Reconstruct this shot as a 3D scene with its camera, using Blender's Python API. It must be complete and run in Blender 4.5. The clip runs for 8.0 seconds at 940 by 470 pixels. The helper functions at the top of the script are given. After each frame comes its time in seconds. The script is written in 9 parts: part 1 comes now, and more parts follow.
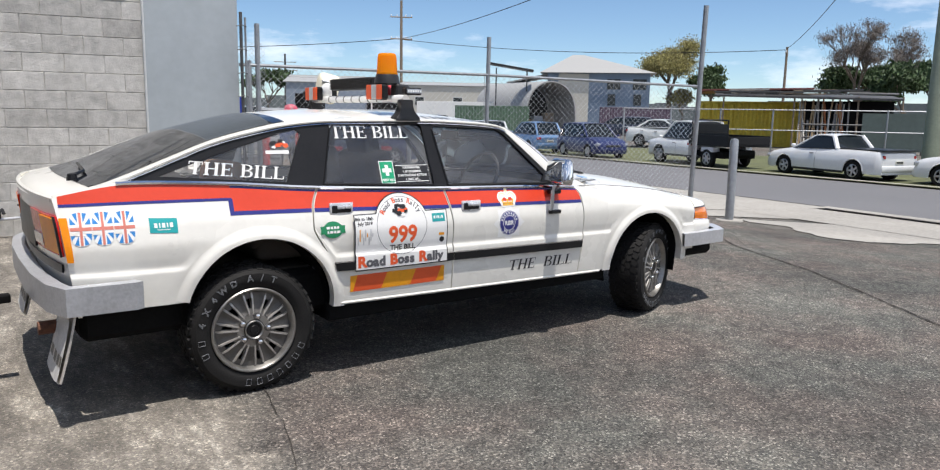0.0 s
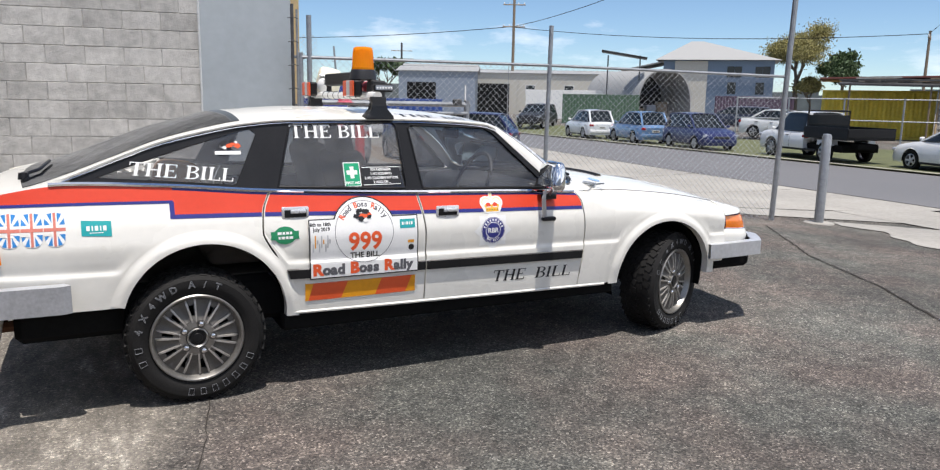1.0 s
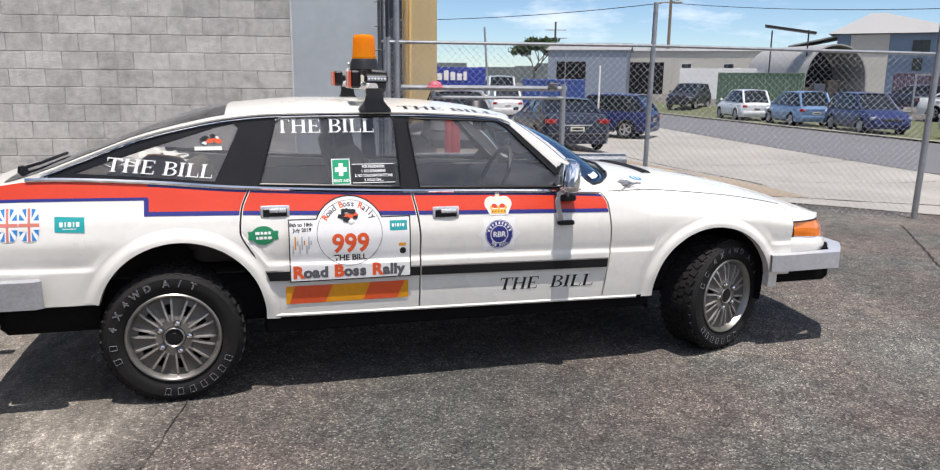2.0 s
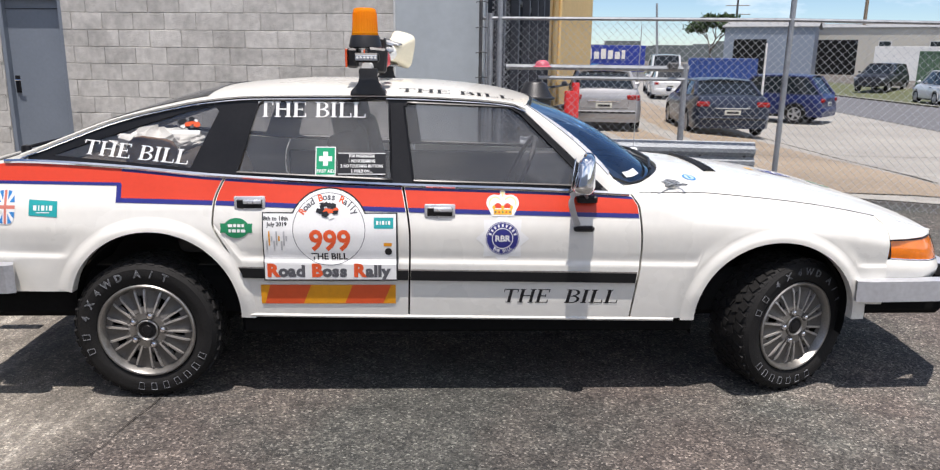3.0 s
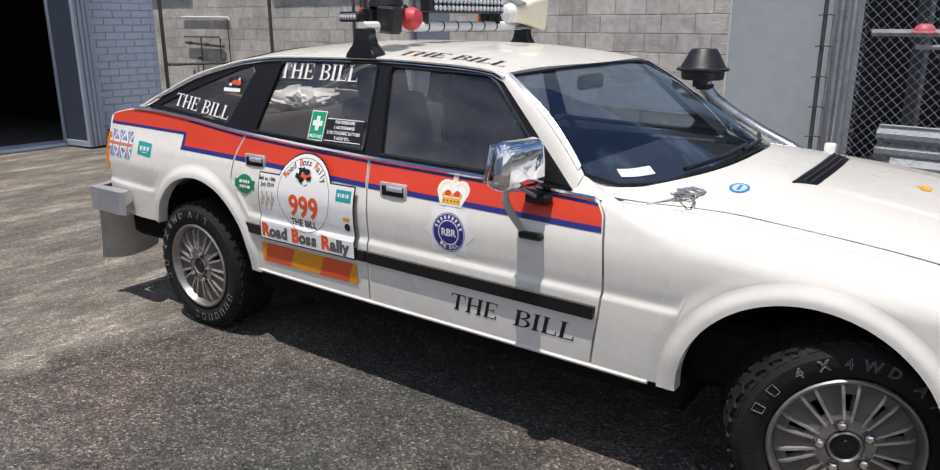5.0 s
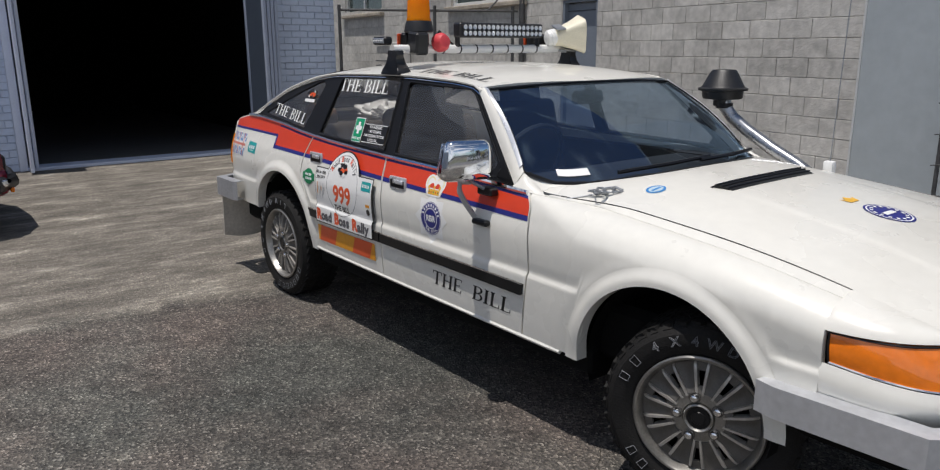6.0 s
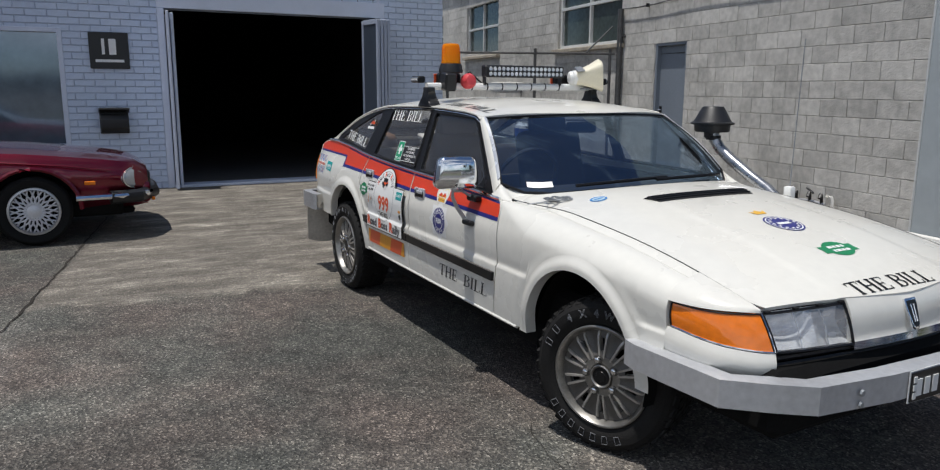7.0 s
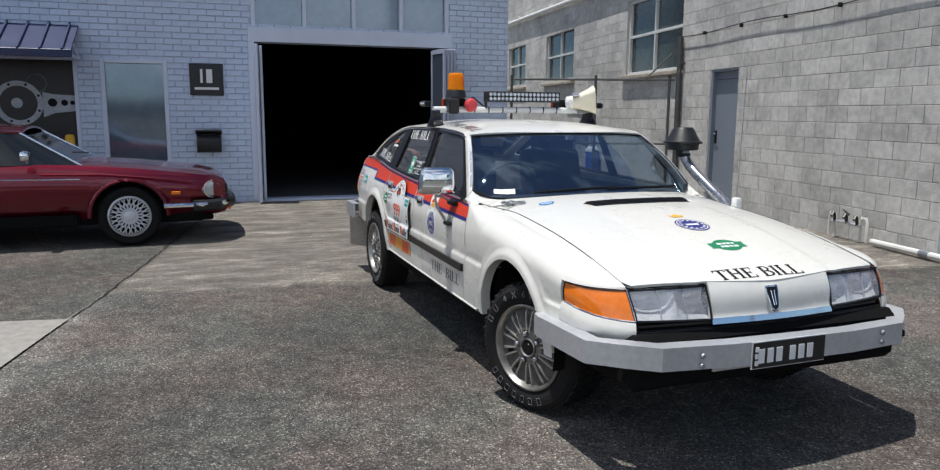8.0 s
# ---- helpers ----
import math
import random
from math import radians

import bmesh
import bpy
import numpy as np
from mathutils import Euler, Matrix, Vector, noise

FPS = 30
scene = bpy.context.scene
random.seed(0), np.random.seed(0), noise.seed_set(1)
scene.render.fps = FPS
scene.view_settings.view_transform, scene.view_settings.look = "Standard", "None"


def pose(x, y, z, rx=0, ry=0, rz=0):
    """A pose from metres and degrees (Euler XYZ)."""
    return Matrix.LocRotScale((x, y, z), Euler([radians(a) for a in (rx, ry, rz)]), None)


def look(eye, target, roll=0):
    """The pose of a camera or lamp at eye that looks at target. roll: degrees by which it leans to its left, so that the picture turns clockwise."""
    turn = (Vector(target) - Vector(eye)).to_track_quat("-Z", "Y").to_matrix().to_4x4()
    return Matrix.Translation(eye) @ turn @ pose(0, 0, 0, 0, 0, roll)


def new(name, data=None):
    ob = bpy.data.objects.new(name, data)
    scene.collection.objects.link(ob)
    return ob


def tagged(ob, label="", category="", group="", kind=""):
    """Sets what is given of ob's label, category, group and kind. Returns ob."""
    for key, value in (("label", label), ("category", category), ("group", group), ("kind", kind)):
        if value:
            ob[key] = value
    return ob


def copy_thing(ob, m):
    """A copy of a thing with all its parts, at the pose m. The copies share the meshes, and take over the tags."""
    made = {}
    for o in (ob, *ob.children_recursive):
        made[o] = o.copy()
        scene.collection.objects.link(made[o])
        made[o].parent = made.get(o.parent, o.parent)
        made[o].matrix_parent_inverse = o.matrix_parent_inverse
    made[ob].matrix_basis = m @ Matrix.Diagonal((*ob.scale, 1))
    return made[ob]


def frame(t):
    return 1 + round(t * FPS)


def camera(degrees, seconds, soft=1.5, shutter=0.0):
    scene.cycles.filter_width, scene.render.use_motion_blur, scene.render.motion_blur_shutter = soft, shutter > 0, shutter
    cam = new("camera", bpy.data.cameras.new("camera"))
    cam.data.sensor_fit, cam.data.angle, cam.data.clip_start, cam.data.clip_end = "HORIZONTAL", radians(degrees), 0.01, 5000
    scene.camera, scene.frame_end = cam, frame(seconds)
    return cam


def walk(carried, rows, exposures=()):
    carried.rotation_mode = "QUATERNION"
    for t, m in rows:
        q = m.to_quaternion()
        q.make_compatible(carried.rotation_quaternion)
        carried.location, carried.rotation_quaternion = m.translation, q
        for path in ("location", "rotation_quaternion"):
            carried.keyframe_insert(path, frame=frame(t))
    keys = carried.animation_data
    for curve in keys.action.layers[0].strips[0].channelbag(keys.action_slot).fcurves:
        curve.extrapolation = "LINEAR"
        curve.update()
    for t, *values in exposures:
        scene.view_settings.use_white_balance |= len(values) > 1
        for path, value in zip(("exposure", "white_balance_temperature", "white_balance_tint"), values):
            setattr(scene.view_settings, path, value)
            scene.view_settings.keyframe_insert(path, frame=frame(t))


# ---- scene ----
cam = camera(63.6, 8.0, 1.2)
METRES, EYE, TURN = 7.49, 1.314, -33.5
ROWS = [
    (0.0, 0.0, 0.0, 0.0, 0.15, -9.13, -0.93),
    (0.5, 0.0484, 0.0258, 0.0047, 4.25, -9.65, -1.39),
    (1.0, 0.093, 0.0508, 0.0084, 8.83, -10.16, -1.07),
    (1.5, 0.1387, 0.0826, 0.0138, 14.52, -10.96, -0.72),
    (3.0, 0.2374, 0.2211, 0.0176, 33.1, -13.48, -0.65),
    (3.5, 0.2672, 0.2834, 0.0171, 41.02, -14.44, -0.68),
    (4.0, 0.2966, 0.3511, 0.0146, 51.02, -15.23, -0.56),
    (4.5, 0.325, 0.4127, 0.0112, 61.02, -15.4, -0.32),
    (5.0, 0.3542, 0.4723, 0.012, 70.78, -15.71, 0.09),
    (6.5, 0.4955, 0.6129, 0.0086, 92.06, -12.28, -0.11),
    (7.0, 0.5421, 0.6563, 0.0081, 96.71, -10.95, -0.32),
    (7.5, 0.5795, 0.7061, 0.0085, 100.93, -10.08, -0.28),
    (8.0, 0.6154, 0.7582, 0.006, 104.46, -9.1, -0.36),
]
walk(cam, [(t, pose(0, 0, EYE, 0, 0, TURN) @ pose(METRES * x, METRES * y, METRES * z, 90 + pitch, roll, yaw)) for t, x, y, z, yaw, pitch, roll in ROWS],
     [(0.0, 0.42, 6550, 12), (3.0, 0.42, 6600, 15), (4.5, 0.22, 6600, 15), (6.5, -0.33, 6500, 11), (8.0, 0.02, 6350, 10)])

# ---- daylight: high sun a little from the yard's side ----
SUN_DIR = Vector((-0.03, -0.22, 0.975)).normalized()
sun = new("sun", bpy.data.lights.new("sun", "SUN"))
sun.data.energy, sun.data.angle, sun.data.color = 4.45, radians(0.55), (1.0, 0.965, 0.91)
sun.matrix_basis = look(SUN_DIR * 40, (0, 0, 0))
world = bpy.data.worlds.new("world")
scene.world = world
world.use_nodes = True
wn, wl = world.node_tree.nodes, world.node_tree.links
wn.clear()
sky = wn.new("ShaderNodeTexSky")
sky.sky_type, sky.sun_disc = "NISHITA", False
sky.sun_elevation = math.asin(SUN_DIR.z)
sky.sun_rotation = math.atan2(SUN_DIR.x, SUN_DIR.y)
sky.altitude = 2200
sky.air_density, sky.dust_density, sky.ozone_density = 1.0, 0.2, 2.5
tc = wn.new("ShaderNodeTexCoord")
mp = wn.new("ShaderNodeMapping")
mp.inputs["Scale"].default_value = (1.0, 1.0, 3.5)
cn = wn.new("ShaderNodeTexNoise")
cn.inputs["Scale"].default_value, cn.inputs["Detail"].default_value, cn.inputs["Roughness"].default_value = 2.2, 9, 0.62
cr = wn.new("ShaderNodeValToRGB")
cr.color_ramp.elements[0].position, cr.color_ramp.elements[1].position = 0.49, 0.66
cr.color_ramp.elements[0].color, cr.color_ramp.elements[1].color = (0, 0, 0, 1), (0.9, 0.9, 0.9, 1)
mx = wn.new("ShaderNodeMix")
mx.data_type = "RGBA"
mx.inputs[7].default_value = (10.8, 11.2, 11.8, 1)
bg = wn.new("ShaderNodeBackground")
bg.inputs["Strength"].default_value = 0.09
wo = wn.new("ShaderNodeOutputWorld")
wl.new(tc.outputs["Generated"], mp.inputs["Vector"])
wl.new(mp.outputs["Vector"], cn.inputs["Vector"])
# more cloud to the south-east than over the street
sv = wn.new("ShaderNodeVectorMath")
sv.operation = "DOT_PRODUCT"
sv.inputs[1].default_value = (0.06, -0.09, 0.0)
wl.new(tc.outputs["Generated"], sv.inputs[0])
ca = wn.new("ShaderNodeMath")
ca.operation = "ADD"
wl.new(cn.outputs["Fac"], ca.inputs[0])
wl.new(sv.outputs["Value"], ca.inputs[1])
wl.new(ca.outputs[0], cr.inputs["Fac"])
wl.new(cr.outputs["Color"], mx.inputs[0])
tint = wn.new("ShaderNodeMix")
tint.data_type, tint.blend_type = "RGBA", "MULTIPLY"
tint.inputs[0].default_value = 1.0
tint.inputs[7].default_value = (0.92, 1.02, 1.07, 1)
wl.new(sky.outputs["Color"], tint.inputs[6])
wl.new(tint.outputs[2], mx.inputs[6])
wl.new(mx.outputs[2], bg.inputs["Color"])
wl.new(bg.outputs["Background"], wo.inputs["Surface"])


# ---- materials ----
def mat(name, col, rough=0.5, metal=0.0, var=0.12, scale=6.0, bump=0.0, bscale=120.0, coat=0.0, fine=None, tint=None, spec=0.5, piece=0.0, sat=None, stain=0.0):
    """A procedural surface: base colour varied at two scales, fine relief and uneven gloss."""
    m = bpy.data.materials.new(name)
    m.use_nodes = True
    n, l = m.node_tree.nodes, m.node_tree.links
    b = n["Principled BSDF"]
    b.inputs["Roughness"].default_value, b.inputs["Metallic"].default_value = rough, metal
    b.inputs["Specular IOR Level"].default_value = spec
    b.inputs["Coat Weight"].default_value = coat
    b.inputs["Coat Roughness"].default_value = 0.04
    t = n.new("ShaderNodeTexCoord")
    place = n.new("ShaderNodeNewGeometry").outputs["Position"] if stain else t.outputs["Object"]
    n1, n2 = n.new("ShaderNodeTexNoise"), n.new("ShaderNodeTexNoise")
    n1.inputs["Scale"].default_value, n1.inputs["Detail"].default_value = scale, 5
    n2.inputs["Scale"].default_value, n2.inputs["Detail"].default_value = fine or scale * 9, 4
    ad = n.new("ShaderNodeMath")
    ad.operation = "ADD"
    for q in (n1, n2):
        l.new(place, q.inputs["Vector"])
    l.new(n1.outputs["Fac"], ad.inputs[0])
    l.new(n2.outputs["Fac"], ad.inputs[1])
    last = ad
    if piece:
        oi = n.new("ShaderNodeObjectInfo")
        gi = n.new("ShaderNodeNewGeometry")
        s1 = n.new("ShaderNodeMath")
        s1.operation = "ADD"
        l.new(oi.outputs["Random"], s1.inputs[0])
        l.new(gi.outputs["Random Per Island"], s1.inputs[1])
        fr = n.new("ShaderNodeMath")
        fr.operation = "FRACT"
        l.new(s1.outputs[0], fr.inputs[0])
        ma = n.new("ShaderNodeMath")
        ma.operation = "MULTIPLY_ADD"
        ma.inputs[1].default_value, ma.inputs[2].default_value = piece, -piece / 2
        l.new(fr.outputs[0], ma.inputs[0])
        a2 = n.new("ShaderNodeMath")
        a2.operation = "ADD"
        l.new(ad.outputs[0], a2.inputs[0])
        l.new(ma.outputs[0], a2.inputs[1])
        last = a2
    mr = n.new("ShaderNodeMapRange")
    mr.inputs["From Min"].default_value, mr.inputs["From Max"].default_value = 0.62, 1.38
    l.new(last.outputs[0], mr.inputs["Value"])
    r = n.new("ShaderNodeMix")
    r.data_type = "RGBA"
    lo = tint or tuple(c * (1 - var) for c in col)
    hi_ = tuple(min(1.0, c * (1 + var * 0.8)) for c in col)
    r.inputs[6].default_value, r.inputs[7].default_value = (*lo, 1), (*hi_, 1)
    l.new(mr.outputs[0], r.inputs[0])
    l.new(r.outputs[2], b.inputs["Base Color"])
    if stain:
        # dirty smudges and rings that run across the pieces
        sn = n.new("ShaderNodeTexNoise")
        sn.inputs["Scale"].default_value, sn.inputs["Detail"].default_value, sn.inputs["Distortion"].default_value = 1.9, 7, 1.2
        l.new(place, sn.inputs["Vector"])
        sr = n.new("ShaderNodeMapRange")
        sr.inputs["From Min"].default_value, sr.inputs["From Max"].default_value = 0.53, 0.72
        sr.inputs["To Min"].default_value, sr.inputs["To Max"].default_value = 0.0, stain
        l.new(sn.outputs["Fac"], sr.inputs["Value"])
        sm = n.new("ShaderNodeMix")
        sm.data_type = "RGBA"
        sm.inputs[7].default_value = (col[0] * 0.42, col[1] * 0.42, col[2] * 0.42, 1)
        l.new(sr.outputs[0], sm.inputs[0])
        l.new(r.outputs[2], sm.inputs[6])
        l.new(sm.outputs[2], b.inputs["Base Color"])
    rm = n.new("ShaderNodeMapRange")
    rm.inputs["To Min"].default_value, rm.inputs["To Max"].default_value = max(0.02, rough * 0.8), min(1.0, rough * 1.2)
    l.new(n1.outputs["Fac"], rm.inputs["Value"])
    l.new(rm.outputs[0], b.inputs["Roughness"])
    if bump:
        n3 = n.new("ShaderNodeTexNoise")
        n3.inputs["Scale"].default_value, n3.inputs["Detail"].default_value = bscale, 3
        l.new(t.outputs["Object"], n3.inputs["Vector"])
        bp = n.new("ShaderNodeBump")
        bp.inputs["Strength"].default_value, bp.inputs["Distance"].default_value = bump, 0.01
        l.new(n3.outputs["Fac"], bp.inputs["Height"])
        l.new(bp.outputs["Normal"], b.inputs["Normal"])
    return m


def glass(name, col, clear, rough=0.02, ior=2.0, gloss=(0.95, 0.97, 1.0), pale_film=0.0):
    """Tinted pane: part clear, part gloss by its angle."""
    m = bpy.data.materials.new(name)
    m.use_nodes = True
    n, l = m.node_tree.nodes, m.node_tree.links
    n.clear()
    tr, gl, mi, fz, o = (n.new("ShaderNode" + k) for k in ("BsdfTransparent", "BsdfGlossy", "MixShader", "Fresnel", "OutputMaterial"))
    tr.inputs["Color"].default_value = (*[c * clear for c in col], 1)
    gl.inputs["Roughness"].default_value = rough
    gl.inputs["Color"].default_value = (*gloss, 1)
    fz.inputs["IOR"].default_value = ior
    l.new(fz.outputs[0], mi.inputs[0])
    l.new(tr.outputs[0], mi.inputs[1])
    l.new(gl.outputs[0], mi.inputs[2])
    if pale_film:
        # a thin pale diffuse film, uneven over the pane
        df, nz, mr, md = (n.new("ShaderNode" + k) for k in ("BsdfDiffuse", "TexNoise", "MapRange", "MixShader"))
        df.inputs["Color"].default_value = (0.62, 0.62, 0.63, 1)
        nz.inputs["Scale"].default_value, nz.inputs["Detail"].default_value = 5.0, 5.0
        mr.inputs["From Min"].default_value, mr.inputs["From Max"].default_value = 0.3, 0.75
        mr.inputs["To Min"].default_value, mr.inputs["To Max"].default_value = pale_film * 0.6, pale_film * 1.5
        l.new(nz.outputs[0], mr.inputs[0])
        l.new(mr.outputs[0], md.inputs[0])
        l.new(mi.outputs[0], md.inputs[1])
        l.new(df.outputs[0], md.inputs[2])
        mi = md
    l.new(mi.outputs[0], o.inputs["Surface"])
    return m


def lens_mat(name, col, through_col, share, rough=0.12):
    """Clear coloured plastic that lets part of the light through."""
    m = mat(name, col, rough, var=0.15, scale=20, spec=0.3)
    n, l = m.node_tree.nodes, m.node_tree.links
    tl, mi = n.new("ShaderNodeBsdfTranslucent"), n.new("ShaderNodeMixShader")
    tl.inputs["Color"].default_value = (*through_col, 1)
    mi.inputs[0].default_value = share
    l.new(n["Principled BSDF"].outputs[0], mi.inputs[1])
    l.new(tl.outputs[0], mi.inputs[2])
    l.new(mi.outputs[0], n["Material Output"].inputs["Surface"])
    return m


PAINT = mat("cream_white_paint", (0.765, 0.748, 0.685), 0.28, var=0.05, scale=2.5, coat=0.6)
RED = mat("red_vinyl", (0.62, 0.050, 0.018), 0.35, var=0.06, scale=5)
BLUE = mat("navy_vinyl", (0.022, 0.026, 0.19), 0.35, var=0.1)
WHITE = mat("white_vinyl", (0.80, 0.80, 0.78), 0.4, var=0.05, scale=12)
BLACKV = mat("black_vinyl", (0.012, 0.012, 0.013), 0.35, var=0.2)
TRIM = mat("satin_black_trim", (0.010, 0.010, 0.011), 0.34, var=0.25, scale=8, spec=0.3)
RUBBER = mat("tyre_rubber", (0.013, 0.0125, 0.012), 0.75, var=0.4, scale=14, bump=0.25, bscale=160, spec=0.25)
PLASTIC = mat("black_plastic", (0.014, 0.014, 0.015), 0.42, var=0.2, scale=20, bump=0.1, bscale=400)
UNDER = mat("underbody", (0.008, 0.008, 0.008), 0.9, var=0.3, spec=0.1)
CHROME = mat("chrome", (0.82, 0.83, 0.85), 0.07, 1.0, var=0.05)
BRIGHT = mat("bright_plated_trim", (0.74, 0.75, 0.77), 0.28, 0.55, var=0.08)
ALLOY = mat("alloy_wheel", (0.31, 0.30, 0.28), 0.38, 0.85, var=0.25, scale=18)
ALU = mat("dull_aluminium", (0.58, 0.59, 0.61), 0.38, 0.5, var=0.15, scale=5, bump=0.05, bscale=60)
AMBER = mat("amber_lens", (0.86, 0.20, 0.006), 0.14, var=0.15, scale=5, coat=0.8)
TAILAMBER = lens_mat("amber_tail_lens", (1.0, 0.30, 0.012), (1.0, 0.36, 0.02), 0.12, 0.2)
REDLENS = mat("red_lens", (0.62, 0.016, 0.010), 0.22, var=0.12, scale=20, coat=0.25)
LAMPBOWL = mat("lamp_bowl_silver", (0.80, 0.82, 0.85), 0.25, 0.35, var=0.25, scale=22)
LAMPCOVER = glass("ribbed_lamp_cover", (0.95, 0.97, 1.0), 0.92, 0.08, 1.6, pale_film=0.26)
LAMPGLASS = mat("ribbed_lamp_glass", (0.50, 0.53, 0.56), 0.14, 0.45, var=0.15, scale=30, coat=1.0)
SEAT = mat("brown_seat_cloth", (0.070, 0.058, 0.046), 0.9, var=0.2, scale=20)
DASH = mat("dashboard_vinyl", (0.02, 0.022, 0.026), 0.6, var=0.2)
TINTED = glass("tinted_window_glass", (0.80, 0.80, 0.80), 0.86, 0.015, 1.75, pale_film=0.045)
SCREEN = glass("windscreen_glass", (0.60, 0.73, 0.88), 0.98, 0.015, 2.4, (0.56, 0.78, 1.0), pale_film=0.008)
GALV = mat("galvanised_steel", (0.36, 0.375, 0.39), 0.45, 0.7, var=0.25, scale=14)


# ---- mesh helpers ----
def link(name, me, material, parent=None, label=""):
    ob = new(name, me)
    if material and not me.materials:
        me.materials.append(material)
    if parent:
        ob.parent = parent
    if label:
        tagged(ob, label)
    return ob


def finish(bm, name, smooth=35):
    bmesh.ops.recalc_face_normals(bm, faces=bm.faces)
    me = bpy.data.meshes.new(name)
    bm.to_mesh(me)
    bm.free()
    if smooth:
        lim = radians(smooth)
        for p in me.polygons:
            p.use_smooth = True
        b2 = bmesh.new()
        b2.from_mesh(me)
        for e in b2.edges:
            if len(e.link_faces) == 2 and e.calc_face_angle(0) > lim:
                e.smooth = False
        b2.to_mesh(me)
        b2.free()
    return me


def part(name, bm, material, parent, label="", smooth=35):
    return link(name, finish(bm, name, smooth), material, parent, label)


def thing(name, m, label, category, group="", kind=""):
    ob = new(name)
    ob.matrix_basis = m
    ob.empty_display_size = 0.1
    return tagged(ob, label, category, group, kind)


def box(size, at=(0, 0, 0), bev=0.0, bm=None, rot=None, seg=1):
    """A box of the given size about the centre at, its edges bevelled."""
    bm = bm or bmesh.new()
    m = Matrix.Translation(at)
    if rot:
        m = m @ Euler([radians(a) for a in rot]).to_matrix().to_4x4()
    r = bmesh.ops.create_cube(bm, size=1, matrix=m @ Matrix.Diagonal((*size, 1)))
    if bev:
        ed = list({e for v in r["verts"] for e in v.link_edges})
        bmesh.ops.bevel(bm, geom=ed, offset=bev, segments=seg, affect="EDGES", profile=0.5)
    return bm


def sheet(fn, nu, nv, bm=None, closed=False):
    """A grid surface of fn(s, r), s and r from 0 to 1."""
    bm = bm or bmesh.new()
    vs = [[bm.verts.new(fn(i / nu, j / nv)) for j in range(nv + 1)] for i in range(nu + (0 if closed else 1))]
    for i in range(nu):
        a, b = vs[i], vs[(i + 1) % len(vs)]
        for j in range(nv):
            try:
                bm.faces.new((a[j], b[j], b[j + 1], a[j + 1]))
            except ValueError:
                pass
    return bm


def thick(bm, t):
    """Gives an open sheet a thickness t inwards along its normals."""
    bmesh.ops.recalc_face_normals(bm, faces=bm.faces)
    bmesh.ops.solidify(bm, geom=list(bm.faces), thickness=t)
    return bm


def lathe(profile, n, bm=None, m=None):
    """Turns a profile of (radius, height) round the local z axis."""
    bm = bm or bmesh.new()
    m = m or Matrix.Identity(4)
    rings = []
    for k in range(n):
        a = 2 * math.pi * k / n
        rings.append([bm.verts.new(m @ Vector((r * math.cos(a), r * math.sin(a), z))) for r, z in profile])
    for k in range(n):
        a, b = rings[k], rings[(k + 1) % n]
        for j in range(len(profile) - 1):
            bm.faces.new((a[j], b[j], b[j + 1], a[j + 1]))
    bmesh.ops.remove_doubles(bm, verts=bm.verts, dist=1e-5)
    return bm


def tube(pts, r, n=8, bm=None, cap=True):
    """A round bar along the points; r may be a list."""
    bm = bm or bmesh.new()
    pts = [Vector(p) for p in pts]
    rs = r if isinstance(r, (list, tuple)) else [r] * len(pts)
    rings, up = [], None
    for i, p in enumerate(pts):
        d = (pts[min(i + 1, len(pts) - 1)] - pts[max(i - 1, 0)]).normalized()
        ref = up or (Vector((0, 0, 1)) if abs(d.z) < 0.9 else Vector((1, 0, 0)))
        a = d.cross(ref).normalized()
        b = d.cross(a).normalized()
        up = -b if up is None else up
        rings.append([bm.verts.new(p + rs[i] * (math.cos(2 * math.pi * k / n) * a + math.sin(2 * math.pi * k / n) * b)) for k in range(n)])
    for i in range(len(pts) - 1):
        for k in range(n):
            bm.faces.new((rings[i][k], rings[i][(k + 1) % n], rings[i + 1][(k + 1) % n], rings[i + 1][k]))
    if cap:
        bm.faces.new(rings[0])
        bm.faces.new(rings[-1])
    return bm


def prism(poly, y0, y1, bm=None, bev=0.0, plane="xz"):
    """A flat outline, given in plane, drawn out from y0 to y1 along the axis that is left."""
    bm = bm or bmesh.new()
    put = {"xz": lambda a, b, c: (a, c, b), "xy": lambda a, b, c: (a, b, c), "yz": lambda a, b, c: (c, a, b)}[plane]
    lo_, hi_ = [bm.verts.new(put(a, b, y0)) for a, b in poly], [bm.verts.new(put(a, b, y1)) for a, b in poly]
    fs = [bm.faces.new(lo_), bm.faces.new(hi_)]
    for i in range(len(poly)):
        fs.append(bm.faces.new((lo_[i], lo_[(i + 1) % len(poly)], hi_[(i + 1) % len(poly)], hi_[i])))
    if bev:
        bmesh.ops.bevel(bm, geom=list({e for f in fs for e in f.edges}), offset=bev, segments=2, affect="EDGES", profile=0.5)
    return bm


